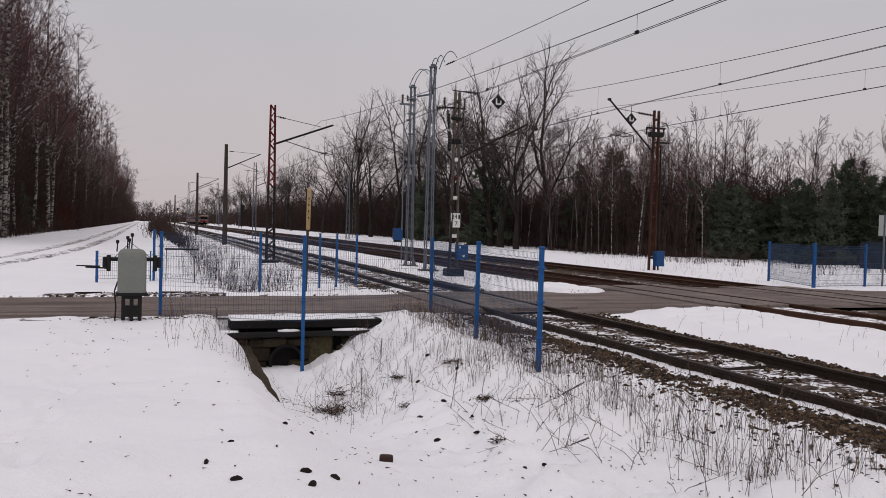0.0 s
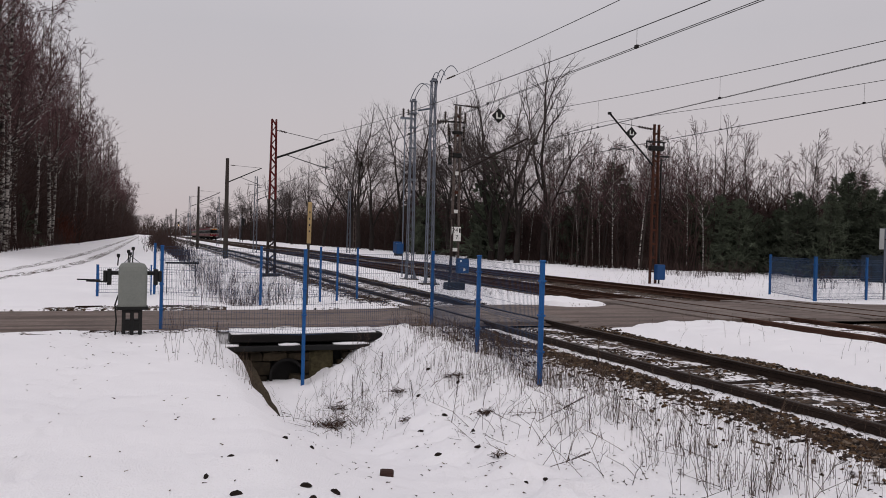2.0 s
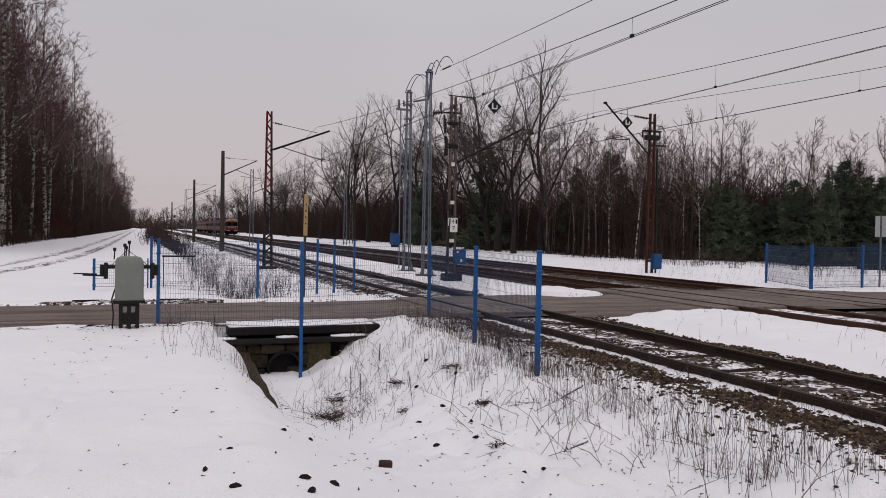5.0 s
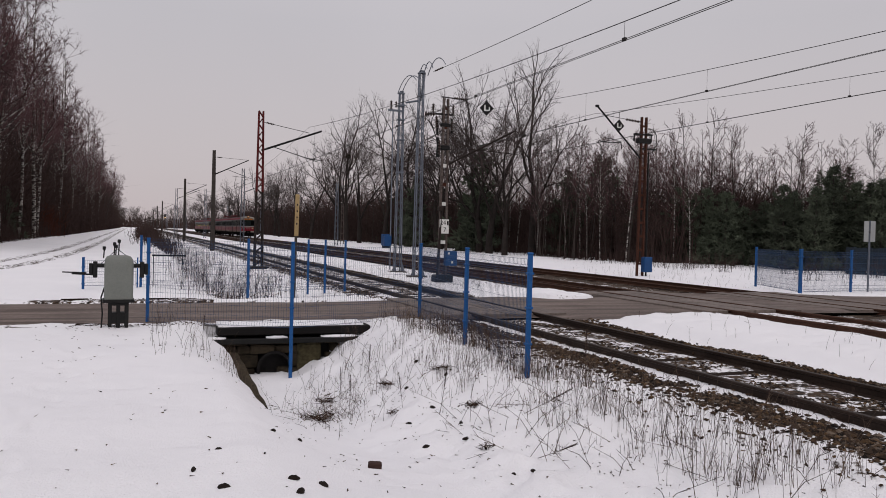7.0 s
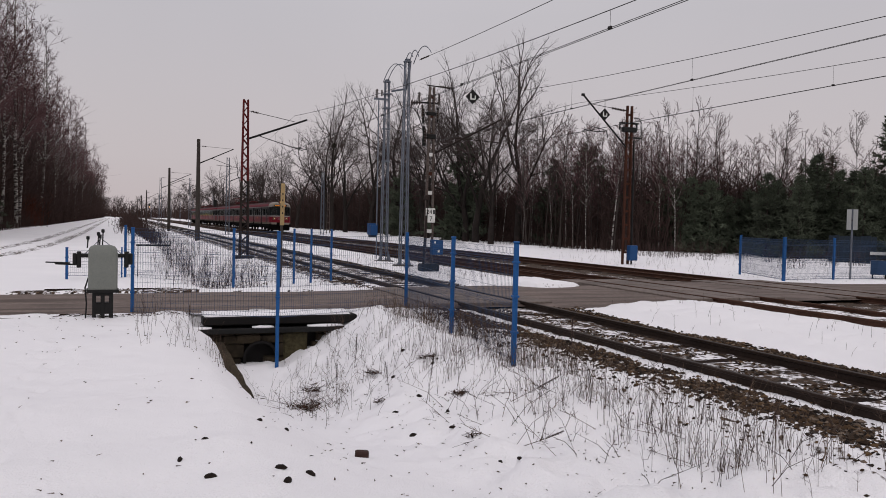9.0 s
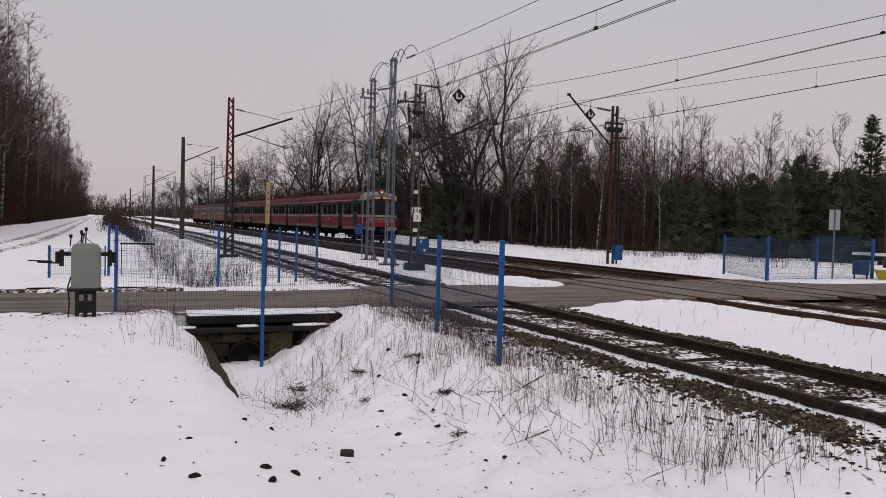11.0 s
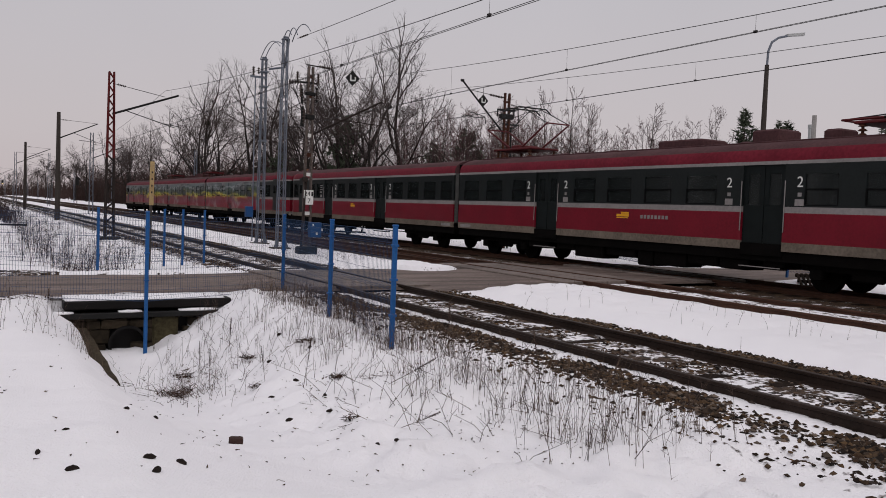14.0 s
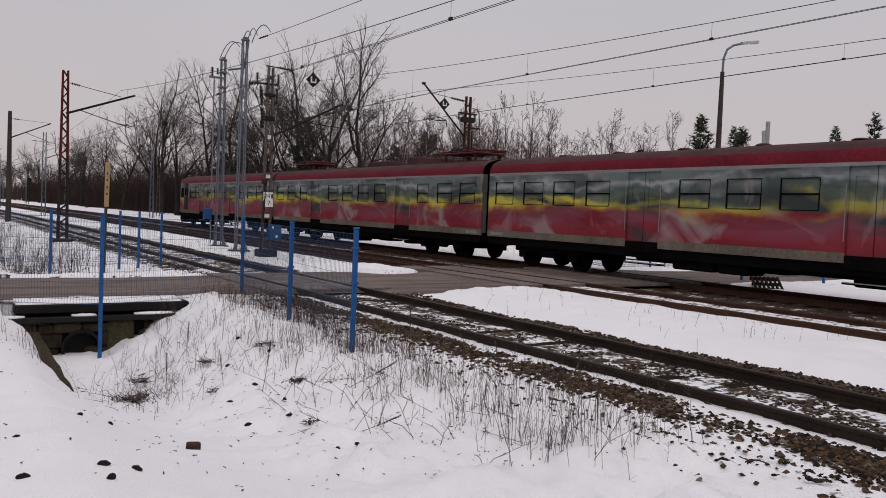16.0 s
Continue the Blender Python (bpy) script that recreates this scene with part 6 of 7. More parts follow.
def fork(seed, height, depth, trunk_r, lead, splay, up, twigs, twig_r, droop=0.0, stems=1, first=0.3, bole=0):
    """A bare tree by forking: each branch ends in two or three shorter ones, the last in sprays of twigs."""
    rng = random.Random(seed)
    wood, twig = Bag(), Bag()

    def turned(d, ang):
        u = d.orthogonal().normalized()
        u.rotate(Matrix.Rotation(rng.uniform(0, 6.283), 3, d))
        return (d * math.cos(ang) + u * math.sin(ang)).normalized()

    def spray(p, d, ln, n):
        for i in range(n):
            g = turned(d, rng.uniform(0.15, 0.9))
            g.z += droop
            l_ = ln * rng.uniform(0.5, 1.15)
            twig.spike(p, p + g * l_, twig_r)
            if i % 2 == 0:
                m_ = p + g * l_ * rng.uniform(0.35, 0.7)
                twig.spike(m_, m_ + turned(g, 0.6) * l_ * 0.5, twig_r * 0.8)

    def rec(p, d, ln, r, k):
        bag = wood if k >= depth - 3 else twig
        m_ = p + d * ln * 0.5
        d2 = (d + Vector((rng.gauss(0, 0.12), rng.gauss(0, 0.12), rng.gauss(0, 0.06) + up * 0.3))).normalized()
        e = m_ + d2 * ln * 0.5
        sides = 6 if k == depth else 4 if k >= depth - 2 else 3
        if k >= 2:
            bag.rod(p, m_, r, r * 0.88, sides, False)
            bag.rod(m_, e, r * 0.88, r * 0.76, sides, False)
        else:
            bag.rod(p, e, r, r * 0.7, 3, False)
        if k == 0:
            spray(e, d2, ln * 0.95, twigs)
            return
        if k <= depth - 2:
            spray(p + (e - p) * rng.random(), turned(d2, 0.6), ln * 0.55, 1)
        n = 2 if rng.random() < 0.62 else 3
        if k > depth - bole:
            n = 1
        for i in range(n):
            if i == 0:
                g = turned(d2, lead * rng.uniform(0.5, 1.5))
                f_, q = rng.uniform(0.78, 0.93), 0.75
            else:
                g = turned(d2, splay * rng.uniform(0.7, 1.3))
                f_, q = rng.uniform(0.58, 0.84), 0.52
            g = (g + Vector((0, 0, up * 0.35))).normalized()
            rec(e, g, ln * f_, max(twig_r, r * (q + 0.08 * (n == 1))), k - 1)
    for j in range(stems):
        a = 6.283 * j / stems + rng.random()
        ln_ = 0.0 if stems == 1 else rng.uniform(0.08, 0.3)
        rec(Vector((0.12 * math.cos(a), 0.12 * math.sin(a), -0.3)), Vector((ln_ * math.cos(a), ln_ * math.sin(a), 1)).normalized(), height * first, trunk_r, depth)
    top = max(v[2] for v in twig.v)
    k_ = height / top
    for bag in (wood, twig):
        bag.v = [(x * k_, y * k_, z * k_) for x, y, z in bag.v]
    return wood, twig


def bare_tree(label, bark, twigs, group, args, name="tree"):
    t = thing(name, label, "tree", group=group)
    w, q = fork(**args) if "depth" in args else grow(**args)
    part("trunk", w, bark, t, smooth=True)
    part("crown", q, twigs, t)
    return t


def pine(label, seed, height, spread, n, low, tuft=0.55, group="conifers"):
    rng = random.Random(seed)
    t = thing("pine_tree", label, "conifer", group=group)
    w, q = Bag(), Bag()
    w.rod((0, 0, -0.3), (0, 0, height * 0.97), 0.16 * height / 9, 0.02, 6, False)
    ph = rng.uniform(0, 6.28)
    for i in range(n):
        u = low + (1 - low) * (i / n) ** 0.9
        tier = 0.75 + 0.35 * math.sin(u * height * 4.2 + ph)
        a = rng.uniform(0, 6.283)
        lobe = 0.8 + 0.3 * math.sin(3 * a + ph + u * 5)
        r = spread * height * ((1 - u) ** 0.55) * rng.uniform(0.3, 1.0) ** 0.6 * tier * lobe + 0.1
        z = u * height + rng.uniform(-0.2, 0.25) - 0.12 * r
        c = Vector((r * math.cos(a), r * math.sin(a), z))
        if rng.random() < 0.2:
            w.rod((0, 0, z - 0.2 * r), c, 0.03, 0.012, 3, False)
        out_ = Vector((math.cos(a), math.sin(a), 0.45))
        sz = tuft * rng.uniform(0.6, 1.2) * (0.55 + 0.6 * (1 - u))
        for j in range(rng.randint(5, 6)):
            d = (out_ * 0.8 + Vector((rng.gauss(0, 0.7), rng.gauss(0, 0.7), rng.gauss(0.1, 0.6)))).normalized() * sz * rng.uniform(0.6, 1.2)
            q.spike(c - d * 0.35, c + d, sz * 0.135)
    part("trunk", w, M_BARK, t)
    part("crown", q, M_NEEDLE, t)
    return t


def scatter(protos, spots, rng, smin=0.85, smax=1.15):
    used = set()
    for i, (x, y, s) in enumerate(spots):
        p = protos[i % len(protos)]
        sc = s * rng.uniform(smin, smax)
        m = pose(x, y, ground_z(x, y) - 0.05, 0, 0, rng.uniform(0, 360))
        if p.name not in used:
            used.add(p.name)
            p.matrix_basis = m
            p.scale = (sc, sc, sc)
        else:
            o = p.scale.copy()
            p.scale = (sc, sc, sc)
            copy_thing(p, m)
            p.scale = o


def joined(label, name, protos, spots, rng, bark, twigs):
    """Many slender trees of a far wood, too many to count."""
    t = thing(name, label, "woodland", kind="stuff")
    w_all, q_all = Bag(), Bag()
    for i, (x, y, s) in enumerate(spots):
        w, q = protos[i % len(protos)]
        a, s = rng.uniform(0, 6.283), s * rng.uniform(0.85, 1.15)
        ca, sa, z0 = math.cos(a) * s, math.sin(a) * s, ground_z(x, y) - 0.05
        for src, dst in ((w, w_all), (q, q_all)):
            dst.poly([(x + px * ca - py * sa, y + px * sa + py * ca, z0 + pz * s) for px, py, pz in src.v], src.f)
    part("trunks", w_all, bark, t, smooth=True, kind="stuff")
    part("crowns", q_all, twigs, t, kind="stuff")


def brush(label, region, count, h0, h1, seed, material, name="undergrowth", wide=0.02):
    """A thicket of thin bare stems."""
    rng = random.Random(seed)
    b = Bag()
    for i in range(count):
        x, y = region(rng)
        z = ground_z(x, y)
        h = rng.uniform(h0, h1) * (0.5 + 0.5 * rng.random())
        tip = Vector((x + rng.gauss(0, 0.14) * h, y + rng.gauss(0, 0.14) * h, z + h))
        b.spike((x, y, z - 0.05), tip, wide)
        for k in range(3):
            u = rng.uniform(0.25, 0.9)
            p = Vector((x, y, z)).lerp(tip, u)
            b.spike(p, p + Vector((rng.gauss(0, 0.22), rng.gauss(0, 0.22), rng.uniform(0.1, 0.35))) * h, wide * 0.7)
    ob = part(name, b, material)
    tagged(ob, label, "undergrowth", kind="stuff")


def build_woods():
    rng = random.Random(21)
    birch_args = dict(wob=0.03, first=0.3, droop=-0.5, up=0.35, spread=0.17)
    birches = [bare_tree("tall bare birch with white bark and reddish twigs", M_BIRCH, M_BIRCHTWIG, "birches of the forest edge",
                         dict(seed=40 + i, height=22 + i, trunk_r=0.16 + 0.02 * i, n1=30, n2=6, n3=9, n4=2, twig_r=0.008, **birch_args)) for i in range(3)]
    dark = [bare_tree("tall dark bare forest tree", M_BARK, M_BIRCHTWIG, "forest trees",
                      dict(seed=60 + i, height=20 + i * 1.5, depth=7, bole=1, trunk_r=0.2, lead=0.08, splay=0.6, up=0.35, twigs=6, twig_r=0.015, droop=-0.15, first=0.24)) for i in range(4)]
    poles = [fork(seed=180 + i, height=15, depth=5, bole=2, trunk_r=0.13, lead=0.06, splay=0.5, up=0.4, twigs=7, twig_r=0.02, droop=-0.1, first=0.25) for i in range(4)]
    # the forest on the lane's side: an edge of birches, darker trees behind
    edge = [(-9.2, 60, 0.95), (-9.8, 61.5, 1.0), (-10.6, 57, 1.0), (-9.9, 66, 1.0), (-12.5, 63, 1.05), (-10.2, 71, 0.92), (-11.0, 75, 1.0), (-10.0, 80, 0.95), (-12.6, 55, 1), (-14.0, 60, 1.05), (-15.5, 66, 1.05)]
    y = 85
    while y < 420:
        edge.append((-8.9 - rng.random() * 2.2, y, rng.uniform(0.95, 1.08)))
        y += rng.uniform(4, 8) * (1 + y / 250)
    scatter(birches, edge[:26], rng, 0.95, 1.1)
    back = [(x - 0.4, y, s) for x, y, s in edge[26:]]
    y = 52
    while y < 460:
        for r in range(2):
            back.append((-10.7 - rng.random() * 2.2 - r * 3.2, y + rng.uniform(-2, 2), rng.uniform(0.92, 1.12)))
        y += rng.uniform(4.5, 7) * (1 + y / 140)
    for i in range(16):
        back.append((rng.uniform(-15, -10.8), rng.uniform(55, 115), rng.uniform(0.75, 0.92)))
    scatter(dark, [b_ for b_ in back if b_[1] < 130], rng)
    slim = [(x, y, s * 1.35) for x, y, s in back if y >= 130]
    for i in range(70):
        slim.append((rng.uniform(-16, -9.6), 110 + 320 * rng.random() ** 1.3, rng.uniform(1.1, 1.4)))
    for i in range(60):
        slim.append((rng.uniform(-12.5, -9.0), rng.uniform(200, 470), rng.uniform(1.0, 1.4)))
    joined("slender dark trees of the forest behind the birches", "forest", poles, slim, rng, M_BARK, M_BIRCHTWIG)
    poles = [grow(seed=190 + i, height=15, trunk_r=0.10, spread=0.17, n1=17, n2=3, n3=7, n4=0, first=0.38, droop=-0.1, up=0.35, wob=0.02, twig_r=0.010, dome=True) for i in range(5)]
    slim = [(rng.uniform(31.5, 41), 46 + 165 * rng.random() ** 1.2, rng.uniform(0.45, 0.7)) for i in range(110)]
    for i in range(130):
        slim.append((rng.uniform(33, 50), 75 + 270 * rng.random() ** 1.2, rng.uniform(0.6, 0.85)))
    for i in range(80):
        a, d = radians(rng.uniform(26, 40)), rng.uniform(60, 80)
        slim.append((d * math.sin(a) + 2, d * math.cos(a), rng.uniform(0.5, 0.66)))
    for i in range(70):
        a = radians(rng.uniform(30, 54))
        d = rng.uniform(62, 90)
        slim.append((d * math.sin(a), d * math.cos(a), rng.uniform(0.45, 0.68)))
    joined("slender brown trees of the wood beyond the tracks", "wood", poles, slim, rng, M_BARK, M_BIRCHTWIG)
    # tall bare trees beyond the double track
    big = [bare_tree("tall spreading bare tree beyond the double track", M_BARKDARK, M_TWIG, "tall bare trees",
                     dict(seed=80 + i, height=20, depth=8, trunk_r=0.42, lead=0.17, splay=0.66, up=0.15, twigs=4, twig_r=0.009, first=0.2)) for i in range(5)]
    # (x, y, share of 20 m)
    scatter(big, [(30.2, 66.5, 1.0), (33.0, 63.5, 0.95), (31.0, 71, 0.95), (29.5, 62, 0.72), (30.5, 80, 0.9), (30.0, 99, 0.95), (31.5, 94, 1.05), (31, 124, 1.22), (32, 132, 1.1), (30, 112, 0.9),
                  (30.5, 148, 0.95), (31, 165, 0.95), (30, 182, 0.9), (32, 200, 0.95), (31, 225, 0.95), (33, 88, 0.9), (30, 260, 0.95), (31, 300, 1.0)], rng, 0.97, 1.04)
    big[0].matrix_basis = big[0].matrix_basis @ pose(0, 0, 0, 0, 0, 180)
    thin = [bare_tree("slim bare birch of the far wood", M_BIRCH, M_BIRCHTWIG, "slim birches",
                      dict(seed=100 + i, height=13, trunk_r=0.085, spread=0.17, n1=24, n2=5, n3=6, n4=1, first=0.4, droop=-0.12, up=0.45, wob=0.018, twig_r=0.0075, dome=True)) for i in range(4)]
    spots = []
    for i in range(14):                                          # trunks that stand out at the edge of the wood
        spots.append((rng.uniform(31.6, 35.5), 44 + 2.4 * i + rng.uniform(-1, 1), rng.uniform(0.55, 0.72)))
    for i in range(40):
        y = rng.uniform(46, 110) if i < 16 else rng.uniform(45, 78)
        x = rng.uniform(34.5, 46) if i < 16 else rng.uniform(36, 52)
        spots.append((x, y, rng.uniform(0.58, 0.78) if y < 80 else rng.uniform(0.85, 1.1)))
    for x, y, s in ((45.5, 53.2, 0.86), (43, 56, 0.72), (41, 58, 0.75), (49, 60, 0.75), (57, 48.6, 0.93), (55.5, 50, 0.8), (60, 46, 0.75)):
        spots.append((x, y, s))
    for i in range(12):
        a = radians(rng.uniform(44, 54))
        d = rng.uniform(74, 100)
        spots.append((d * math.sin(a), d * math.cos(a), rng.uniform(0.55, 0.75)))
    scatter(thin, spots, rng)
    pines = [pine("dark green pine at the forest edge", 120 + i, 8.0, 0.38, 420, 0.03, 0.75) for i in range(3)]
    ps = [(31.6, 72.5, 1.2), (32, 92, 1.05), (33, 98, 0.95), (36, 60, 0.8), (40, 47, 0.66), (38.5, 49.5, 0.6), (41.5, 45.5, 0.55)]
    for i in range(32):
        a = radians(rng.uniform(34, 53.5))
        d = rng.uniform(59, 66)
        ps.append((d * math.sin(a), d * math.cos(a), rng.uniform(0.5, 0.76) if a > 0.75 else rng.uniform(0.4, 0.62)))
    for i in range(12):
        a = radians(rng.uniform(44, 53))
        d = rng.uniform(56, 62)
        ps.append((d * math.sin(a), d * math.cos(a), rng.uniform(0.6, 0.76)))
    for i in range(9):
        ps.append((rng.uniform(34, 40), rng.uniform(60, 120), rng.uniform(0.7, 1.05)))
    for i in range(6):
        ps.append((rng.uniform(-16, -10.5), rng.uniform(62, 130), rng.uniform(0.45, 0.8)))
    for i in range(8):
        a = radians(rng.uniform(65, 74))
        d = rng.uniform(58, 70)
        ps.append((d * math.sin(a), d * math.cos(a), rng.uniform(0.6, 0.85)))
    scatter(pines, ps, rng)
    tall = pine("tall open-crowned pine above the wood", 140, 11.6, 0.24, 260, 0.45, 0.75, "tall pines")
    tall.matrix_basis = pose(58.5, 47.1, -0.2)
    copy_thing(tall, pose(61.0, 44.6, -0.2, 0, 0, 80)).scale = (0.86, 0.86, 0.9)
    spruce = pine("slim dark spruce rising above the wood", 150, 10.6, 0.14, 300, 0.1, 0.55, "spruces")
    spruce.matrix_basis = pose(60.1, 44.8, -0.2)
    for x, y, s in ((62.0, 45.5, 1.02), (64.6, 38.1, 1.0), (66.0, 35.6, 1.1), (69.5, 33, 1.0), (54.2, 51.9, 0.76), (55.7, 50.2, 0.8), (48.5, 34.6, 0.52), (50.5, 34.2, 0.6)):
        copy_thing(spruce, pose(x, y, -0.2, 0, 0, x * 50)).scale = (s, s, s)
    # mistletoe
    b = Bag()
    r2 = random.Random(5)
    for i in range(150):
        d = Vector((r2.gauss(0, 1), r2.gauss(0, 1), r2.gauss(0, 1))).normalized() * 0.4
        b.rod(d * 0.1, d * r2.uniform(0.7, 1.05), 0.035, 0.012, 3, False)
    ball = part("mistletoe_ball", b, M_MISTLETOE)
    tagged(ball, "round dark clump of mistletoe in a bare crown", "mistletoe", group="mistletoe clumps")
    twigs_ = []
    for o in bpy.data.objects:
        if o.get("group", "") == "tall bare trees":
            for c in o.children:
                if c.name.startswith("trunk"):
                    co = np.empty(len(c.data.vertices) * 3, "f")
                    c.data.vertices.foreach_get("co", co)
                    m = np.array(o.matrix_basis)
                    twigs_.append(co.reshape(-1, 3) @ m[:3, :3].T + m[:3, 3])
    twigs_ = np.concatenate(twigs_)
    first = True
    for x, y, z, s in ((26.9, 64, 15.4, 0.75), (29.6, 118, 22.3, 1.25), (31.5, 115, 18.3, 1.1), (33.0, 70.5, 14.6, 0.8), (33.4, 69.8, 13.6, 0.6), (35.2, 63, 15.0, 0.7)):
        off = (twigs_ - np.array((x, y, z))) * np.array((1.0, 0.3, 1.0))      # the clump sits on the nearest twig
        x, y, z = (float(q) for q in twigs_[int((off * off).sum(1).argmin())])
        m = pose(x, y, z) @ Matrix.Diagonal((s, s, s, 1))
        if first:
            ball.matrix_basis, first = m, False
        else:
            copy_thing(ball, pose(x, y, z)).scale = (s, s, s)
    # thickets that close the view between the trunks
    def under(r):
        y = 52 + 420 * r.random() ** 1.15
        return (-10.4 if y < 105 else -8.7) - 6 * r.random() ** 1.3, y
    brush("dense dark thicket of bare saplings under the forest", under, 8000, 2.5, 11.0, 31, M_BRUSH, wide=0.05)
    brush("tall dark saplings crowding the forest behind the birches", lambda r: (-10.2 - 6 * r.random(), 54 + 390 * r.random() ** 1.2), 5500, 9.0, 17.0, 41, M_BRUSH, wide=0.05)
    brush("dark wall of saplings beyond the tall trees", lambda r: (36.0 + 9 * r.random(), 48 + 100 * r.random()), 6000, 4.5, 7.5, 42, M_BRUSH, wide=0.07)
    brush("dark saplings of the wood along the line", lambda r: (33.5 + 16 * r.random(), 100 + 240 * r.random() ** 1.2), 6000, 4.5, 11.0, 44, M_BRUSH, wide=0.09)
    brush("dense brown thicket of bare saplings beyond the tracks", lambda r: (33.0 + 9 * r.random(), 46 + 270 * r.random() ** 1.25), 9500, 2.0, 7.0, 32, M_BRUSH, wide=0.04)

    def fan(r):
        a, d = radians(r.uniform(38, 54)), r.uniform(64, 92)
        return d * math.sin(a), d * math.cos(a)
    brush("dense dark thicket of the far wood", fan, 9000, 4.0, 7.0, 33, M_BRUSH, wide=0.07)
    brush("low dark scrub along the birches", lambda r: (-8.9 - 1.6 * r.random(), 54 + 60 * r.random()), 1000, 0.4, 2.6, 43, M_BRUSH, "scrub", 0.02)
    brush("low dark scrub in the snow behind the fence", lambda r: (lambda k: (30 + (k * 7.3) % 13 + r.gauss(0, 0.35), 29 + (k * 5.1) % 13 + r.gauss(0, 0.35)))(r.randrange(17)), 420, 0.3, 1.5, 40, M_BRUSH, "scrub", 0.009)
    brush("low bare scrub at the forest edge", lambda r: (r.uniform(29.6, 33.5), 38 + 150 * r.random() ** 1.5), 1000, 0.3, 1.5, 34, M_BRUSH, "scrub", 0.012)
    brush("bare brown bushes in the trackside ditch", lambda r: (lambda k: (2.6 + 1.7 * ((k * 7) % 11) / 11 + r.gauss(0, 0.3), 25 + 95 * (k / 34) ** 1.4 + r.gauss(0, 0.7)))(r.randrange(34)), 1500, 0.3, 1.1, 35, M_BRUSH, "bushes", 0.008)
    brush("dark trackside bushes beside the lane", lambda r: (r.gauss(2.0, 1.0), 75 + 190 * r.random()), 2200, 0.8, 2.4, 36, M_BRUSH, "bushes", 0.03)
    brush("rust-brown young oaks at the forest edge", lambda r: (r.gauss(-10.2, 0.6), r.gauss(104, 3.0)), 420, 1.0, 4.5, 37, M_LEAFBROWN, "oak_scrub", 0.05)
    brush("far hazy wood at the end of the line", lambda r: (r.uniform(-90, 90), r.uniform(650, 900)), 1500, 6.0, 16.0, 38, M_BRUSH, "far_wood", 0.3)
    brush("far wood along the tracks", lambda r: (r.uniform(32, 60), r.uniform(260, 620)), 900, 4.0, 13.0, 39, M_BRUSH, "far_wood", 0.15)
    # distant wood that closes the line of the tracks
    far = [bare_tree("hazy distant bare tree", M_BARK, M_TWIG, "distant trees",
                     dict(seed=160 + i, height=17, depth=5, trunk_r=0.2, lead=0.12, splay=0.6, up=0.3, twigs=4, twig_r=0.05, first=0.25)) for i in range(2)]
    fs = [(rng.uniform(26, 60), rng.uniform(330, 620), rng.uniform(0.9, 1.2)) for i in range(22)] + [(rng.uniform(-60, 40), rng.uniform(700, 900), rng.uniform(0.9, 1.3)) for i in range(26)]
    scatter(far, fs, rng)


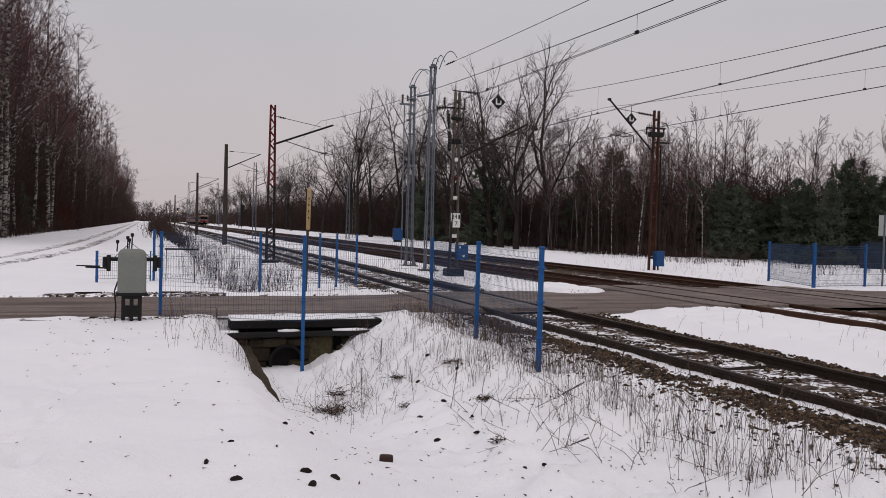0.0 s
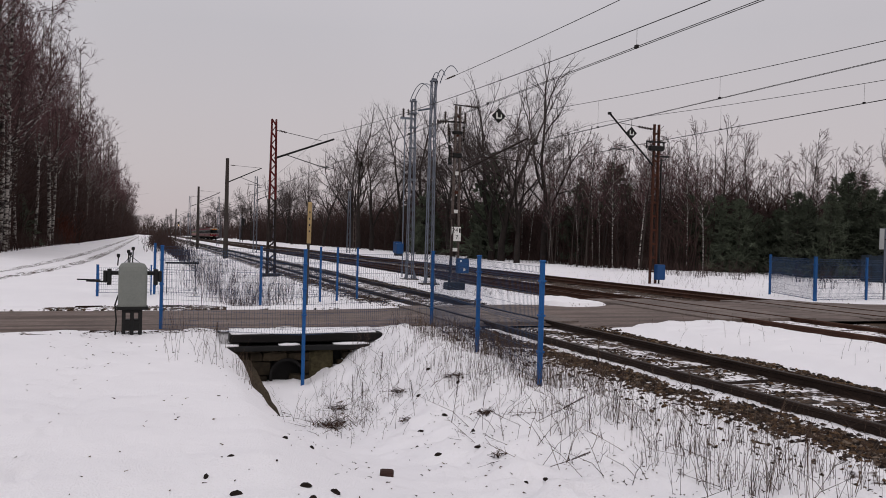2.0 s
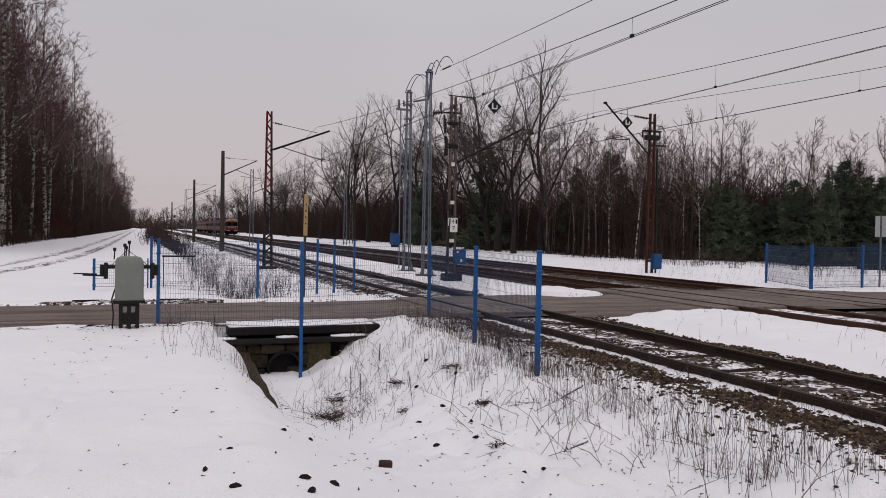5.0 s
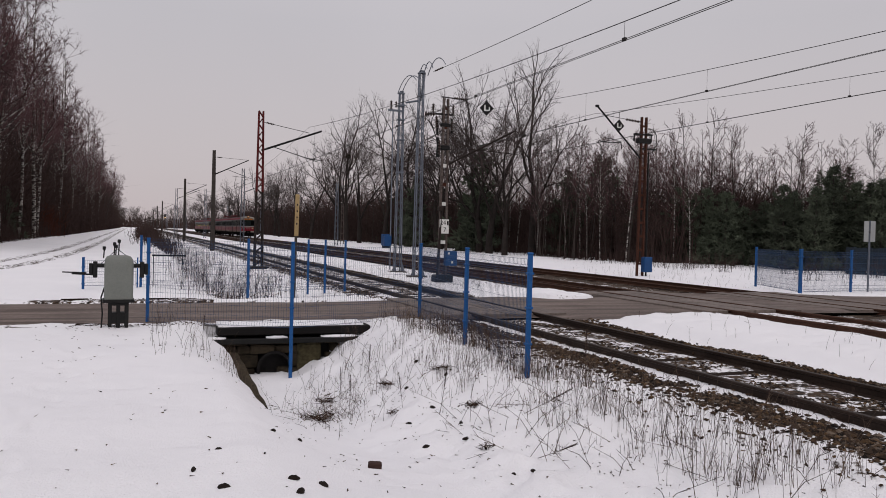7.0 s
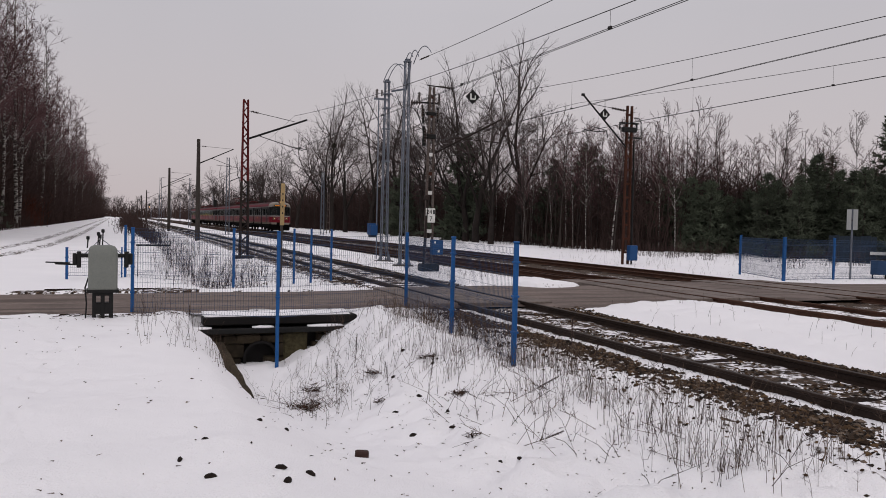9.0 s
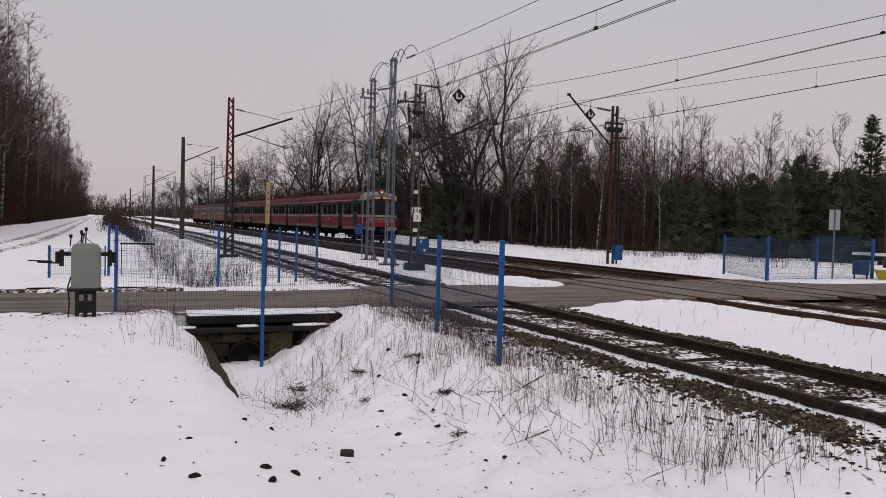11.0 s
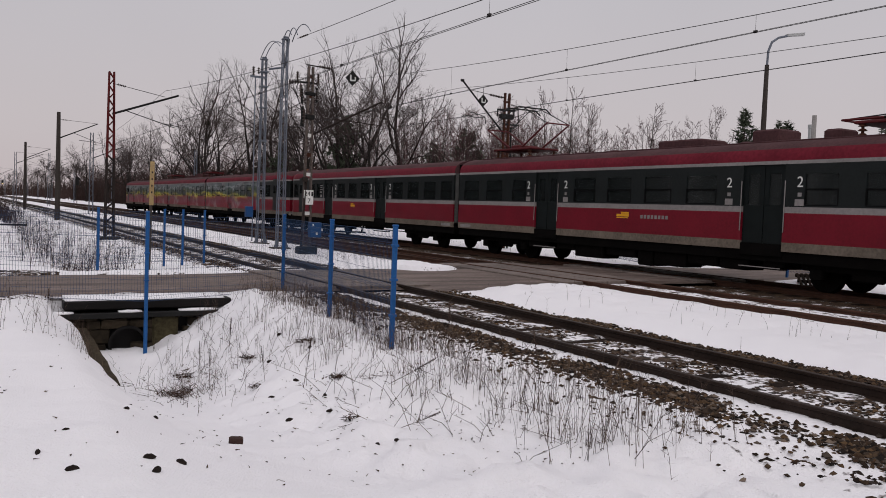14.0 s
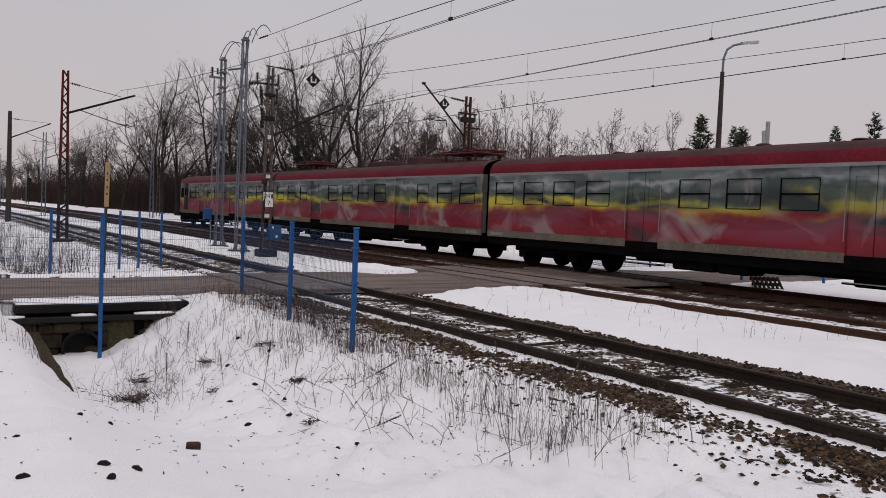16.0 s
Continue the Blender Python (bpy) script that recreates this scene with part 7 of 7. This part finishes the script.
# ---- weeds and small things near the camera ----
def build_weeds():
    rng = random.Random(77)
    b = Bag()

    def stalk(x, y, h, lean, r=0.0028, branches=0):
        z = ground_z(x, y) - 0.02
        a = rng.uniform(0, 6.283)
        t1 = Vector((x + math.cos(a) * lean * h * 0.4, y + math.sin(a) * lean * h * 0.4, z + h * 0.55))
        t2 = Vector((x + math.cos(a) * lean * h * 1.1, y + math.sin(a) * lean * h * 1.1, z + h))
        b.rod((x, y, z), t1, r, r * 0.8, 3, False)
        b.rod(t1, t2, r * 0.8, r * 0.4, 3, False)
        for k in range(branches):
            p = Vector((x, y, z)).lerp(t1, rng.random()) if rng.random() < 0.4 else t1.lerp(t2, rng.random())
            g = Vector((rng.gauss(0, 0.5), rng.gauss(0, 0.5), rng.uniform(0.2, 1))).normalized() * h * rng.uniform(0.1, 0.3)
            b.rod(p, p + g, r * 0.6, r * 0.35, 3, False)
    clumps = [(rng.gauss(4.8, 0.42), 4.6 + 7 * rng.random() ** 1.3, rng.uniform(0.12, 0.4)) for i in range(62)]
    clumps += [(rng.gauss(4.75, 0.45), rng.uniform(9.5, 15.3), rng.uniform(0.12, 0.4)) for i in range(24)]
    for cx, cy, cr in clumps:
        hh = rng.uniform(0.2, 0.52)
        for k in range(rng.randint(8, 26)):
            x, y = rng.gauss(cx, cr), rng.gauss(cy, cr)
            if x > 5.8 or (x < 4.0 and y < 8):
                continue
            stalk(x, y, hh * rng.uniform(0.35, 1.25), rng.uniform(0, 0.35), 0.0022, rng.choice((0, 0, 1, 3, 5)))
    for k in range(95):                                          # thick brown growth between the posts
        cx, cy = rng.uniform(4.7, 5.9), rng.uniform(8.2, 15.4)
        for j in range(rng.randint(5, 12)):
            x, y = rng.gauss(cx, 0.09), rng.gauss(cy, 0.09)
            if x < 6.05:
                stalk(x, y, rng.uniform(0.12, 0.42), rng.uniform(0, 0.35), 0.0025, rng.choice((0, 1, 2, 4)))
    for k in range(90):                                          # thin tall grass that bends over
        stalk(rng.gauss(4.6, 0.5), rng.uniform(4.2, 9.0), rng.uniform(0.4, 0.8), rng.uniform(0.1, 0.7), 0.0022, rng.choice((0, 0, 2, 5)))
    for k in range(260):                                         # thin cover over the bank
        y = rng.uniform(4.2, 15.4)
        x = rng.uniform(3.4, 6.0)
        stalk(x, y, rng.uniform(0.1, 0.4), rng.uniform(0, 1.6), 0.0034, rng.choice((0, 2, 4)))
    for k in range(150):                                         # in and round the ditch
        x, y = rng.gauss(3.0, 0.5), rng.gauss(12.2, 1.3)
        if y < 15.0 and x > 2:
            stalk(x, y, rng.uniform(0.12, 0.5), rng.uniform(0, 0.8), 0.0028, rng.choice((0, 3, 6)))
    for k in range(60):
        a = rng.uniform(0, 6.28)
        x, y = rng.gauss(2.75, 0.25), rng.gauss(11.6, 0.5)
        stalk(x, y, rng.uniform(0.05, 0.16), rng.uniform(1.0, 2.5), 0.004, 5)
    for k in range(85):
        x, y = rng.uniform(0.2, 1.6), rng.uniform(10.5, 15.2)
        stalk(x, y, rng.uniform(0.12, 0.48), rng.uniform(0, 0.4), 0.0026, 2)
    for k in range(420):                                         # between the tracks and beyond the road
        x, y = rng.uniform(9.6, 12.8), rng.uniform(7, 15) if rng.random() < 0.16 else rng.uniform(22, 42)
        stalk(x, y, rng.uniform(0.06, 0.36), rng.uniform(0, 0.5), 0.0026, rng.choice((0, 0, 3, 6)))
    for k in range(330):
        x, y = rng.uniform(1.0, 5.8), rng.uniform(21.5, 40)
        stalk(x, y, rng.uniform(0.15, 0.5), rng.uniform(0, 0.4), 0.005, 1)
    for k in range(220):
        x, y = rng.uniform(21.8, 28.5), rng.uniform(21.5, 40)
        stalk(x, y, rng.uniform(0.08, 0.4), rng.uniform(0, 0.5), 0.0032, 3)
    for k in range(18):                                          # stems that the snow has pressed down
        x, y, ln = rng.uniform(3.2, 5.0), rng.uniform(5.0, 8.5), rng.uniform(0.2, 0.5)
        a = rng.uniform(-0.9, 0.6) + 3.14
        p, q = Vector((x, y, ground_z(x, y) + 0.01)), Vector((x + ln * math.cos(a), y + ln * math.sin(a), 0))
        q.z = ground_z(q.x, q.y) + rng.uniform(0.03, 0.3)
        b.rod(p, q, 0.0028, 0.0016, 3, False)
        for j in range(rng.randint(2, 9)):
            s0 = p.lerp(q, rng.uniform(0.3, 1))
            b.rod(s0, s0 + ((q - p).normalized() + Vector((rng.gauss(0, 0.5), rng.gauss(0, 0.5), rng.gauss(0.2, 0.3)))) * ln * 0.15, 0.0025, 0.0015, 3, False)
    for k in range(1100):                                        # bits of stalk and leaf lying about
        x, y = (rng.gauss(4.0, 0.8), rng.uniform(4.6, 14.5)) if k < 950 else (rng.uniform(-1.5, 2.0), rng.uniform(5, 14))
        if x > 6.2:
            continue
        a, ln = rng.uniform(0, 6.28), rng.uniform(0.01, 0.05)
        p = Vector((x, y, ground_z(x, y) + 0.004))
        b.spike(p, p + Vector((math.cos(a) * ln, math.sin(a) * ln, rng.uniform(0, 0.015))), rng.uniform(0.003, 0.009))
    tagged(part("dry_weeds", b, M_STALK), "thin dry brown weeds sticking out of the snow", "dry grass", kind="stuff")
    b = Bag()                                                    # litter of leaves at the machine and along the road
    for k in range(900):
        x, y = (rng.gauss(-0.3, 0.55), rng.gauss(14.75, 0.3)) if k < 420 else (rng.uniform(-1.6, 1.7), rng.gauss(20.5, 0.13)) if k < 760 else (rng.uniform(0.5, 1.7), rng.gauss(15.3, 0.2))
        if nz(x, y, 1.8, 51) < -0.1:
            continue
        a, q = rng.uniform(0, 6.28), rng.uniform(0.02, 0.06)
        p, d, w_ = Vector((x, y, ground_z(x, y) + 0.008)), Vector((math.cos(a), math.sin(a), rng.gauss(0, 0.25))) * q, Vector((-math.sin(a), math.cos(a), rng.gauss(0, 0.35))) * q * 0.4
        b.poly([p - d * 0.5, p + w_, p + d * 0.5, p - w_], [(0, 1, 2), (0, 2, 3)])
    tagged(part("leaf_litter", b, M_ROTLEAF), "brown leaf litter and bark scraps on the snow", "leaf litter", kind="stuff")
    # single tall weeds with seed heads
    first = None
    for x, y, h, ry in ((3.52, 12.4, 0.6, 4), (3.2, 12.9, 0.45, -8), (2.95, 11.3, 0.6, 3), (3.4, 8.8, 0.62, 10), (4.3, 8.6, 0.55, -14), (4.6, 7.2, 0.65, 22), (3.9, 7.6, 0.6, 55), (4.2, 5.6, 0.4, 6),
                        (3.45, 6.4, 0.55, 60), (1.0, 13.2, 0.5, 8), (1.45, 12.9, 0.45, -6), (5.2, 6.6, 0.6, 15), (5.5, 5.9, 0.55, -12), (3.3, 9.9, 0.5, -20), (4.9, 8.0, 0.7, 12)):
        if first is None:
            t = thing("weed", "tall dry weed with a dark seed head", "weed", group="tall weeds")
            s = Bag()
            s.rod((0, 0, -0.05), (0.02, 0, 0.6), 0.006, 0.004, 5, False)
            s.rod((0.02, 0, 0.6), (0.0, 0.02, 1.0), 0.004, 0.002, 5, False)
            r2 = random.Random(4)
            for k in range(16):
                z = 0.2 + 0.75 * k / 16
                a = r2.uniform(0, 6.28)
                g = Vector((math.cos(a), math.sin(a), 0.9)) * (0.16 * (1.1 - z))
                s.rod((0.01, 0, z), Vector((0.01, 0, z)) + g, 0.003, 0.002, 3, False)
            part("stem", s, M_STALK, t)
            s = Bag()
            for k in range(26):
                z = 0.55 + 0.45 * k / 26
                a = k * 2.4
                s.rod((0.015, 0, z), (0.015 + 0.022 * math.cos(a), 0.022 * math.sin(a), z + 0.03), 0.009, 0.003, 4, False)
            part("seed_head", s, M_BRUSH, t)
            first = t
            t.matrix_basis = pose(x, y, ground_z(x, y), 0, ry, 30)
            t.scale = (h, h, h)
        else:
            copy_thing(first, pose(x, y, ground_z(x, y), ry * 0.4, ry, x * 90)).scale = (h, h, h)


def lump_bag(seed, sx, sy, sz):
    rng = random.Random(seed)
    b = Bag()
    rings = []
    for z, k in ((0, 0.95), (0.35, 1.0), (0.75, 0.75), (1.0, 0.3)):
        rings.append([(sx * k * math.cos(a * 0.785) * rng.uniform(0.75, 1.1), sy * k * math.sin(a * 0.785) * rng.uniform(0.75, 1.1), sz * z * rng.uniform(0.85, 1.1)) for a in range(8)])
    b.loft(rings)
    return b


def build_small():
    b = Bag()
    b.box(-0.06, 0.06, -0.04, 0.04, 0, 0.075, 0.01)
    x, y = 2.0, 6.75
    tagged(part("brick", b, M_BRICK, at=pose(x, y, ground_z(x, y) - 0.015, 4, 3, -14)), "broken dark brick lying in the snow", "brick")
    lumps = [lump_bag(i, 0.042, 0.02, 0.03).mesh("clod", M_CLOD) for i in range(4)]
    k = 0
    for x, y, s in ((0.57, 5.44, 1.1), (0.40, 5.87, 1.0), (1.05, 5.52, 1.1), (1.04, 5.23, 1.2), (1.25, 5.47, 1.1), (1.16, 7.15, 0.9), (1.42, 7.22, 0.9), (2.86, 7.77, 1.2), (3.45, 8.26, 1.2), (3.28, 7.7, 1.0), (2.93, 8.67, 0.9),
                    (3.56, 9.48, 1.2), (3.05, 6.11, 0.9), (3.24, 6.1, 0.9), (0.61, 6.26, 0.7), (0.93, 6.07, 0.4), (3.15, 9.2, 1.1), (3.9, 9.9, 1.3), (3.6, 10.6, 1.4), (4.0, 11.4, 1.2)):
        ob = part("clod", lumps[k % 4], None, at=pose(x, y, ground_z(x, y) - 0.006, 0, 0, k * 77) @ Matrix.Diagonal((s, s, s, 1)))
        tagged(ob, "small dark clod of frozen soil on the snow", "clod", group="clods")
        k += 1
    r3 = random.Random(9)
    for x, y, rad, n, lab in ((3.79, 8.74, 0.16, 60, "flattened tuft of dark dead leaves on the snow bank"), (2.68, 11.9, 0.42, 130, "tangle of dead stalks at the bottom of the ditch"),
                              (2.95, 12.6, 0.3, 70, "dark dead stalks lying in the ditch"), (3.6, 11.6, 0.22, 50, "dead brown plant on the ditch's bank"), (3.3, 10.2, 0.16, 40, "dead brown plant on the ditch's bank"),
                              (3.2, 7.0, 0.10, 30, "small tuft of dead leaves on the snow"), (4.05, 10.4, 0.2, 50, "dead brown plant on the ditch's bank")):
        b = Bag()
        for k in range(n):
            a = r3.uniform(0, 6.28)
            p = Vector((r3.gauss(0, rad * 0.35), r3.gauss(0, rad * 0.25), r3.uniform(-0.01, 0.04)))
            b.spike(p, p + Vector((math.cos(a) * rad * r3.uniform(0.3, 1.1), math.sin(a) * rad * r3.uniform(0.3, 1.1), r3.uniform(-0.02, 0.6) * rad * r3.random())), r3.uniform(0.003, 0.0065))
        for k in range(n // 4):
            a, p = r3.uniform(0, 6.28), Vector((r3.gauss(0, rad * 0.45), r3.gauss(0, rad * 0.4), r3.uniform(0, 0.05)))
            d, w_ = Vector((math.cos(a), math.sin(a), r3.gauss(0, 0.5))) * r3.uniform(0.02, 0.045), Vector((-math.sin(a), math.cos(a), r3.gauss(0, 0.6))) * 0.012
            b.poly([p, p + d * 0.5 + w_, p + d, p + d * 0.5 - w_], [(0, 1, 2), (0, 2, 3)])
        tagged(part("dead_plant", b, M_ROTLEAF, at=pose(x, y, ground_z(x, y) + 0.01)), lab, "dead plant", group="dead plants")
    # yellow warning post behind the fence
    t = thing("marker_post", "tall grey post with a yellow marker board", "post", pose(4.19, 22.6, -0.2, 0, 0.6, 0))
    b = Bag()
    b.box(-0.035, 0.035, -0.035, 0.035, 0, 2.98, 0.01)
    part("post", b, M_POLE, t)
    b = Bag()
    b.box(-0.06, 0.06, -0.06, -0.036, 1.78, 2.96, 0.012)
    part("board", b, M_YELLOW, t, "yellow marker board")
    b = Bag()
    for k in range(4):
        b.box(-0.016, 0.016, -0.066, -0.061, 2.1 + k * 0.18, 2.15 + k * 0.18)
    part("mark_bar", b, M_BLACK, t)
    # dark low beam on posts beside the lane
    t = thing("barrier_rail", "dark low rail on posts beside the ditch", "rail", pose(0.75, 24.6, -0.2))
    b = Bag()
    b.box(-0.35, 0.6, -0.03, 0.03, 1.08, 1.13)
    part("rail", b, M_BLACK, t)
    for x in (-0.3, 0.5):
        b = Bag()
        b.box(x - 0.012, x + 0.012, -0.012, 0.012, -0.1, 1.08)
        part("post", b, M_BLACK, t)
    # lying sleepers by the road edge
    for x, y, a, ln in ((-1.35, 20.55, 6, 0.6), (0.5, 20.6, -4, 0.5), (-0.75, 15.35, -12, 0.5)):
        b = Bag()
        b.box(-ln / 2, ln / 2, -0.06, 0.06, 0, 0.06, 0.015)
        tagged(part("timber", b, M_SLEEPER, at=pose(x, y, -0.06, 0, 0, a)), "old dark timber lying at the road's edge", "timber")
    # blue cabinet at the wood
    t = thing("track_cabinet", "small blue cabinet beside the far track", "cabinet", pose(25.6, 84, -0.1))
    b = Bag()
    b.box(-0.5, 0.5, -0.35, 0.35, 0.35, 1.6, 0.03)
    part("body", b, M_BLUEBOX, t)
    b = Bag()
    b.box(-0.4, 0.4, -0.25, 0.25, -0.1, 0.35)
    part("stand", b, M_BLACK, t)


def build_right_side():
    t = thing("road_sign", "back of a grey road sign with two plates on a pole", "road sign", pose(25.75, 22.2, -0.1, 0, 0, -52))
    b = Bag()
    b.rod((0, 0.04, 0), (0, 0.04, 2.75), 0.035, 0.035, 8)
    part("pole", b, M_GALV, t)
    for x0, x1 in ((-0.19, -0.03), (0.03, 0.19)):
        b = Bag()
        b.box(x0, x1, -0.02, 0.0, 1.95, 2.73, 0.006)
        part("plate", b, M_PLATEBACK, t)
    b = Bag()
    b.box(-0.2, 0.2, 0.0, 0.03, 2.3, 2.34)
    part("strap", b, M_DARKMAST, t)
    t = thing("street_lamp", "tall concrete street lamp with a curved arm", "street lamp", pose(30.3, 23.4, -0.1, 0, 0, 0))
    b = Bag()
    b.rod((0, 0, 0), (0, 0, 8.8), 0.17, 0.09, 10)
    part("pole", b, M_POLE, t)
    b = Bag()
    b.line([(0, 0, 8.7), (0.02, -0.01, 9.4), (0.12, -0.1, 9.8), (0.35, -0.25, 10.0), (0.7, -0.5, 10.1)], 0.05, 8)
    part("arm", b, M_GALV, t)
    b = Bag()
    b.loft([[(0.6, -0.55, 10.06), (0.66, -0.35, 10.06), (0.66, -0.35, 10.16), (0.6, -0.55, 10.16)], [(1.2, -0.95, 10.12), (1.3, -0.78, 10.12), (1.3, -0.78, 10.24), (1.2, -0.95, 10.24)]])
    part("lamp_head", b, M_PLATEBACK, t)
    b = Bag()
    b.box(-0.02, 0.16, -0.2, -0.15, 1.6, 1.9, 0.01)
    part("label_plate", b, M_WHITE, t)
    t = thing("concrete_pole", "grey concrete pole beside the road", "pole", pose(36.5, 25.2, -0.1))
    b = Bag()
    b.rod((0, 0, 0), (0, 0, 7.3), 0.15, 0.11, 8)
    part("shaft", b, M_PALECONC, t)
    # salt box like a yellow trough
    t = thing("grit_bin", "yellow plastic grit trough topped with snow", "grit bin", pose(28.4, 21.7, -0.12, 0, 0, -52))
    b = Bag()
    b.loft([[(-x, -y, z), (x, -y, z), (x, y, z), (-x, y, z)] for x, y, z in ((0.42, 0.22, 0), (0.5, 0.27, 0.12), (0.6, 0.32, 0.38), (0.64, 0.34, 0.40), (0.64, 0.34, 0.46))])
    part("trough", b, M_SKIP, t)
    b = Bag()
    b.loft([[(-x, -y, z), (x, -y, z), (x, y, z), (-x, y, z)] for x, y, z in ((0.58, 0.3, 0.45), (0.5, 0.26, 0.5), (0.25, 0.12, 0.54))])
    part("snow", b, M_SNOW, t, "snow heaped on the trough")
    t = thing("control_cabinet", "dark blue-grey control cabinet beside the barrier", "cabinet", pose(27.4, 22.3, -0.12, 0, 0, -50))
    b = Bag()
    b.box(-0.3, 0.3, -0.2, 0.2, 0.25, 0.8, 0.02)
    part("body", b, M_BLUEWIRE, t)
    for x in (-0.22, 0.22):
        b = Bag()
        b.box(x - 0.03, x + 0.03, -0.05, 0.05, 0, 0.25)
        part("leg", b, M_BLACK, t)
    t = thing("level_crossing_barrier", "red and white striped crossing barrier, lowered", "barrier", pose(27.6, 22.9, -0.1, 0, 0, -51))
    for k in range(9):
        b = Bag()
        b.box(k * 0.72, k * 0.72 + 0.72, -0.04, 0.04, 0.98 - k * 0.012, 1.1 - k * 0.012, 0.006)
        part("boom_section", b, M_RED if k in (2, 4, 6, 8) else M_WHITE, t)
    b = Bag()
    b.box(6.3, 6.8, -0.3, 0.3, 0, 1.2, 0.04)
    part("drive_housing", b, M_GREYBOX, t)
    b = Bag()
    for k in range(6):
        b.rod((0.6 + k * 0.9, 0, 0.98), (0.6 + k * 0.9, 0, 0.55), 0.008, None, 4)
    part("skirt_rod", b, M_GALV, t)
    # low house behind the trees
    t = thing("house", "low dark house with snow on its roofs among the trees", "house", pose(58.5, 37.5, -0.2, 0, 0, -57))
    b = Bag()
    b.box(-6, 6, -4, 4, 0, 3.0)
    part("wall", b, M_CONC, t)
    b = Bag()
    b.poly([(-6.5, -4.6, 2.9), (6.5, -4.6, 2.9), (6.5, 4.6, 2.9), (-6.5, 4.6, 2.9), (-6.5, 0, 4.3), (6.5, 0, 4.3), (-6.5, -4.6, 3.1), (6.5, -4.6, 3.1), (6.5, 4.6, 3.1), (-6.5, 4.6, 3.1)],
           [(0, 1, 7, 6), (2, 3, 9, 8), (6, 7, 5, 4), (8, 9, 4, 5), (1, 2, 8, 5, 7), (3, 0, 6, 4, 9), (0, 3, 2, 1)])
    r = part("roof", b, M_SNOW, t, "snow-covered roof")
    b = Bag()
    b.box(-1.0, -0.3, -0.3, 0.4, 3.9, 6.4, 0.03)
    part("chimney", b, M_CONC, r)
    for x in (-4, -1, 2, 4.6):
        b = Bag()
        b.box(x - 0.5, x + 0.5, -4.05, -3.98, 1.0, 2.2, 0.01)
        w = part("window", b, M_WHITE, t)
        b = Bag()
        b.box(x - 0.42, x + 0.42, -4.07, -4.052, 1.08, 2.12)
        part("pane", b, M_TGLASS, w)
    t = thing("garden_wall", "pale rendered garden wall capped with snow", "wall", pose(41.2, 28.4, -0.15, 0, 0, -57))
    b = Bag()
    b.box(-1.0, 9.0, -0.1, 0.1, 0, 1.75, 0.02)
    part("wall", b, M_PALECONC, t)
    b = Bag()
    b.loft([[(x, -0.16, 1.75), (x, 0.16, 1.75), (x, 0.12, 1.82 + 0.02 * math.sin(x * 3)), (x, -0.12, 1.82 + 0.02 * math.sin(x * 2.3))] for x in [-1.02 + 0.5 * i for i in range(21)]])
    part("snow", b, M_SNOW, t, "snow on top of the wall", smooth=True)
    for m_, x0, n_, lab in ((M_PLANKBLUE, -6.6, 9, "dark blue board fence behind the barrier"), (M_PLANKBROWN, -3.2, 8, "dark brown board fence beside the blue one")):
        t = thing("board_fence", lab, "fence", pose(41.2, 28.4, -0.15, 0, 0, -57), "board fences")
        for k in range(n_):
            b = Bag()
            b.box(x0 + k * 0.27, x0 + k * 0.27 + 0.26, -0.02 - 0.01 * (k % 2), 0.015, 0, 1.7 + 0.03 * math.sin(k * 2.1), 0.006)
            part("board", b, m_, t)
    t = thing("pallet", "dark wooden pallet leaning beside the far rail", "pallet", pose(21.75, 14.6, -0.14, 0, 0, -40) @ pose(0, 0, 0, -62, 0, 0))
    for k in range(7):
        b = Bag()
        b.box(-0.45 + k * 0.13, -0.45 + k * 0.13 + 0.08, -0.02, 0.0, 0, 0.75, 0.005)
        part("slat", b, M_SLEEPER, t)
    for z in (0.04, 0.4, 0.74):
        b = Bag()
        b.box(-0.46, 0.42, 0.0, 0.08, z * 0.88, z * 0.88 + 0.08, 0.006)
        part("bearer", b, M_SLEEPER, t)
    t = thing("chimney_stack", "slim pale chimney beyond the trees", "chimney", pose(78, 54.2, 0))
    b = Bag()
    b.rod((0, 0, 0), (0, 0, 12.2), 0.3, 0.26, 12)
    b.rod((0, 0, 12.0), (0, 0, 12.4), 0.32, 0.32, 12)
    part("stack", b, M_PLATEBACK, t)


# ---- build ----
build_ground()
build_road()
build_culvert()
build_fences()
build_machine()
mast_red()
masts_feeder()
mast_mid()
mast_far_side()
masts_row()
build_wires()
build_train()
build_right_side()
build_small()
build_woods()
build_weeds()
build_tracks()
build_ballast()
motions()
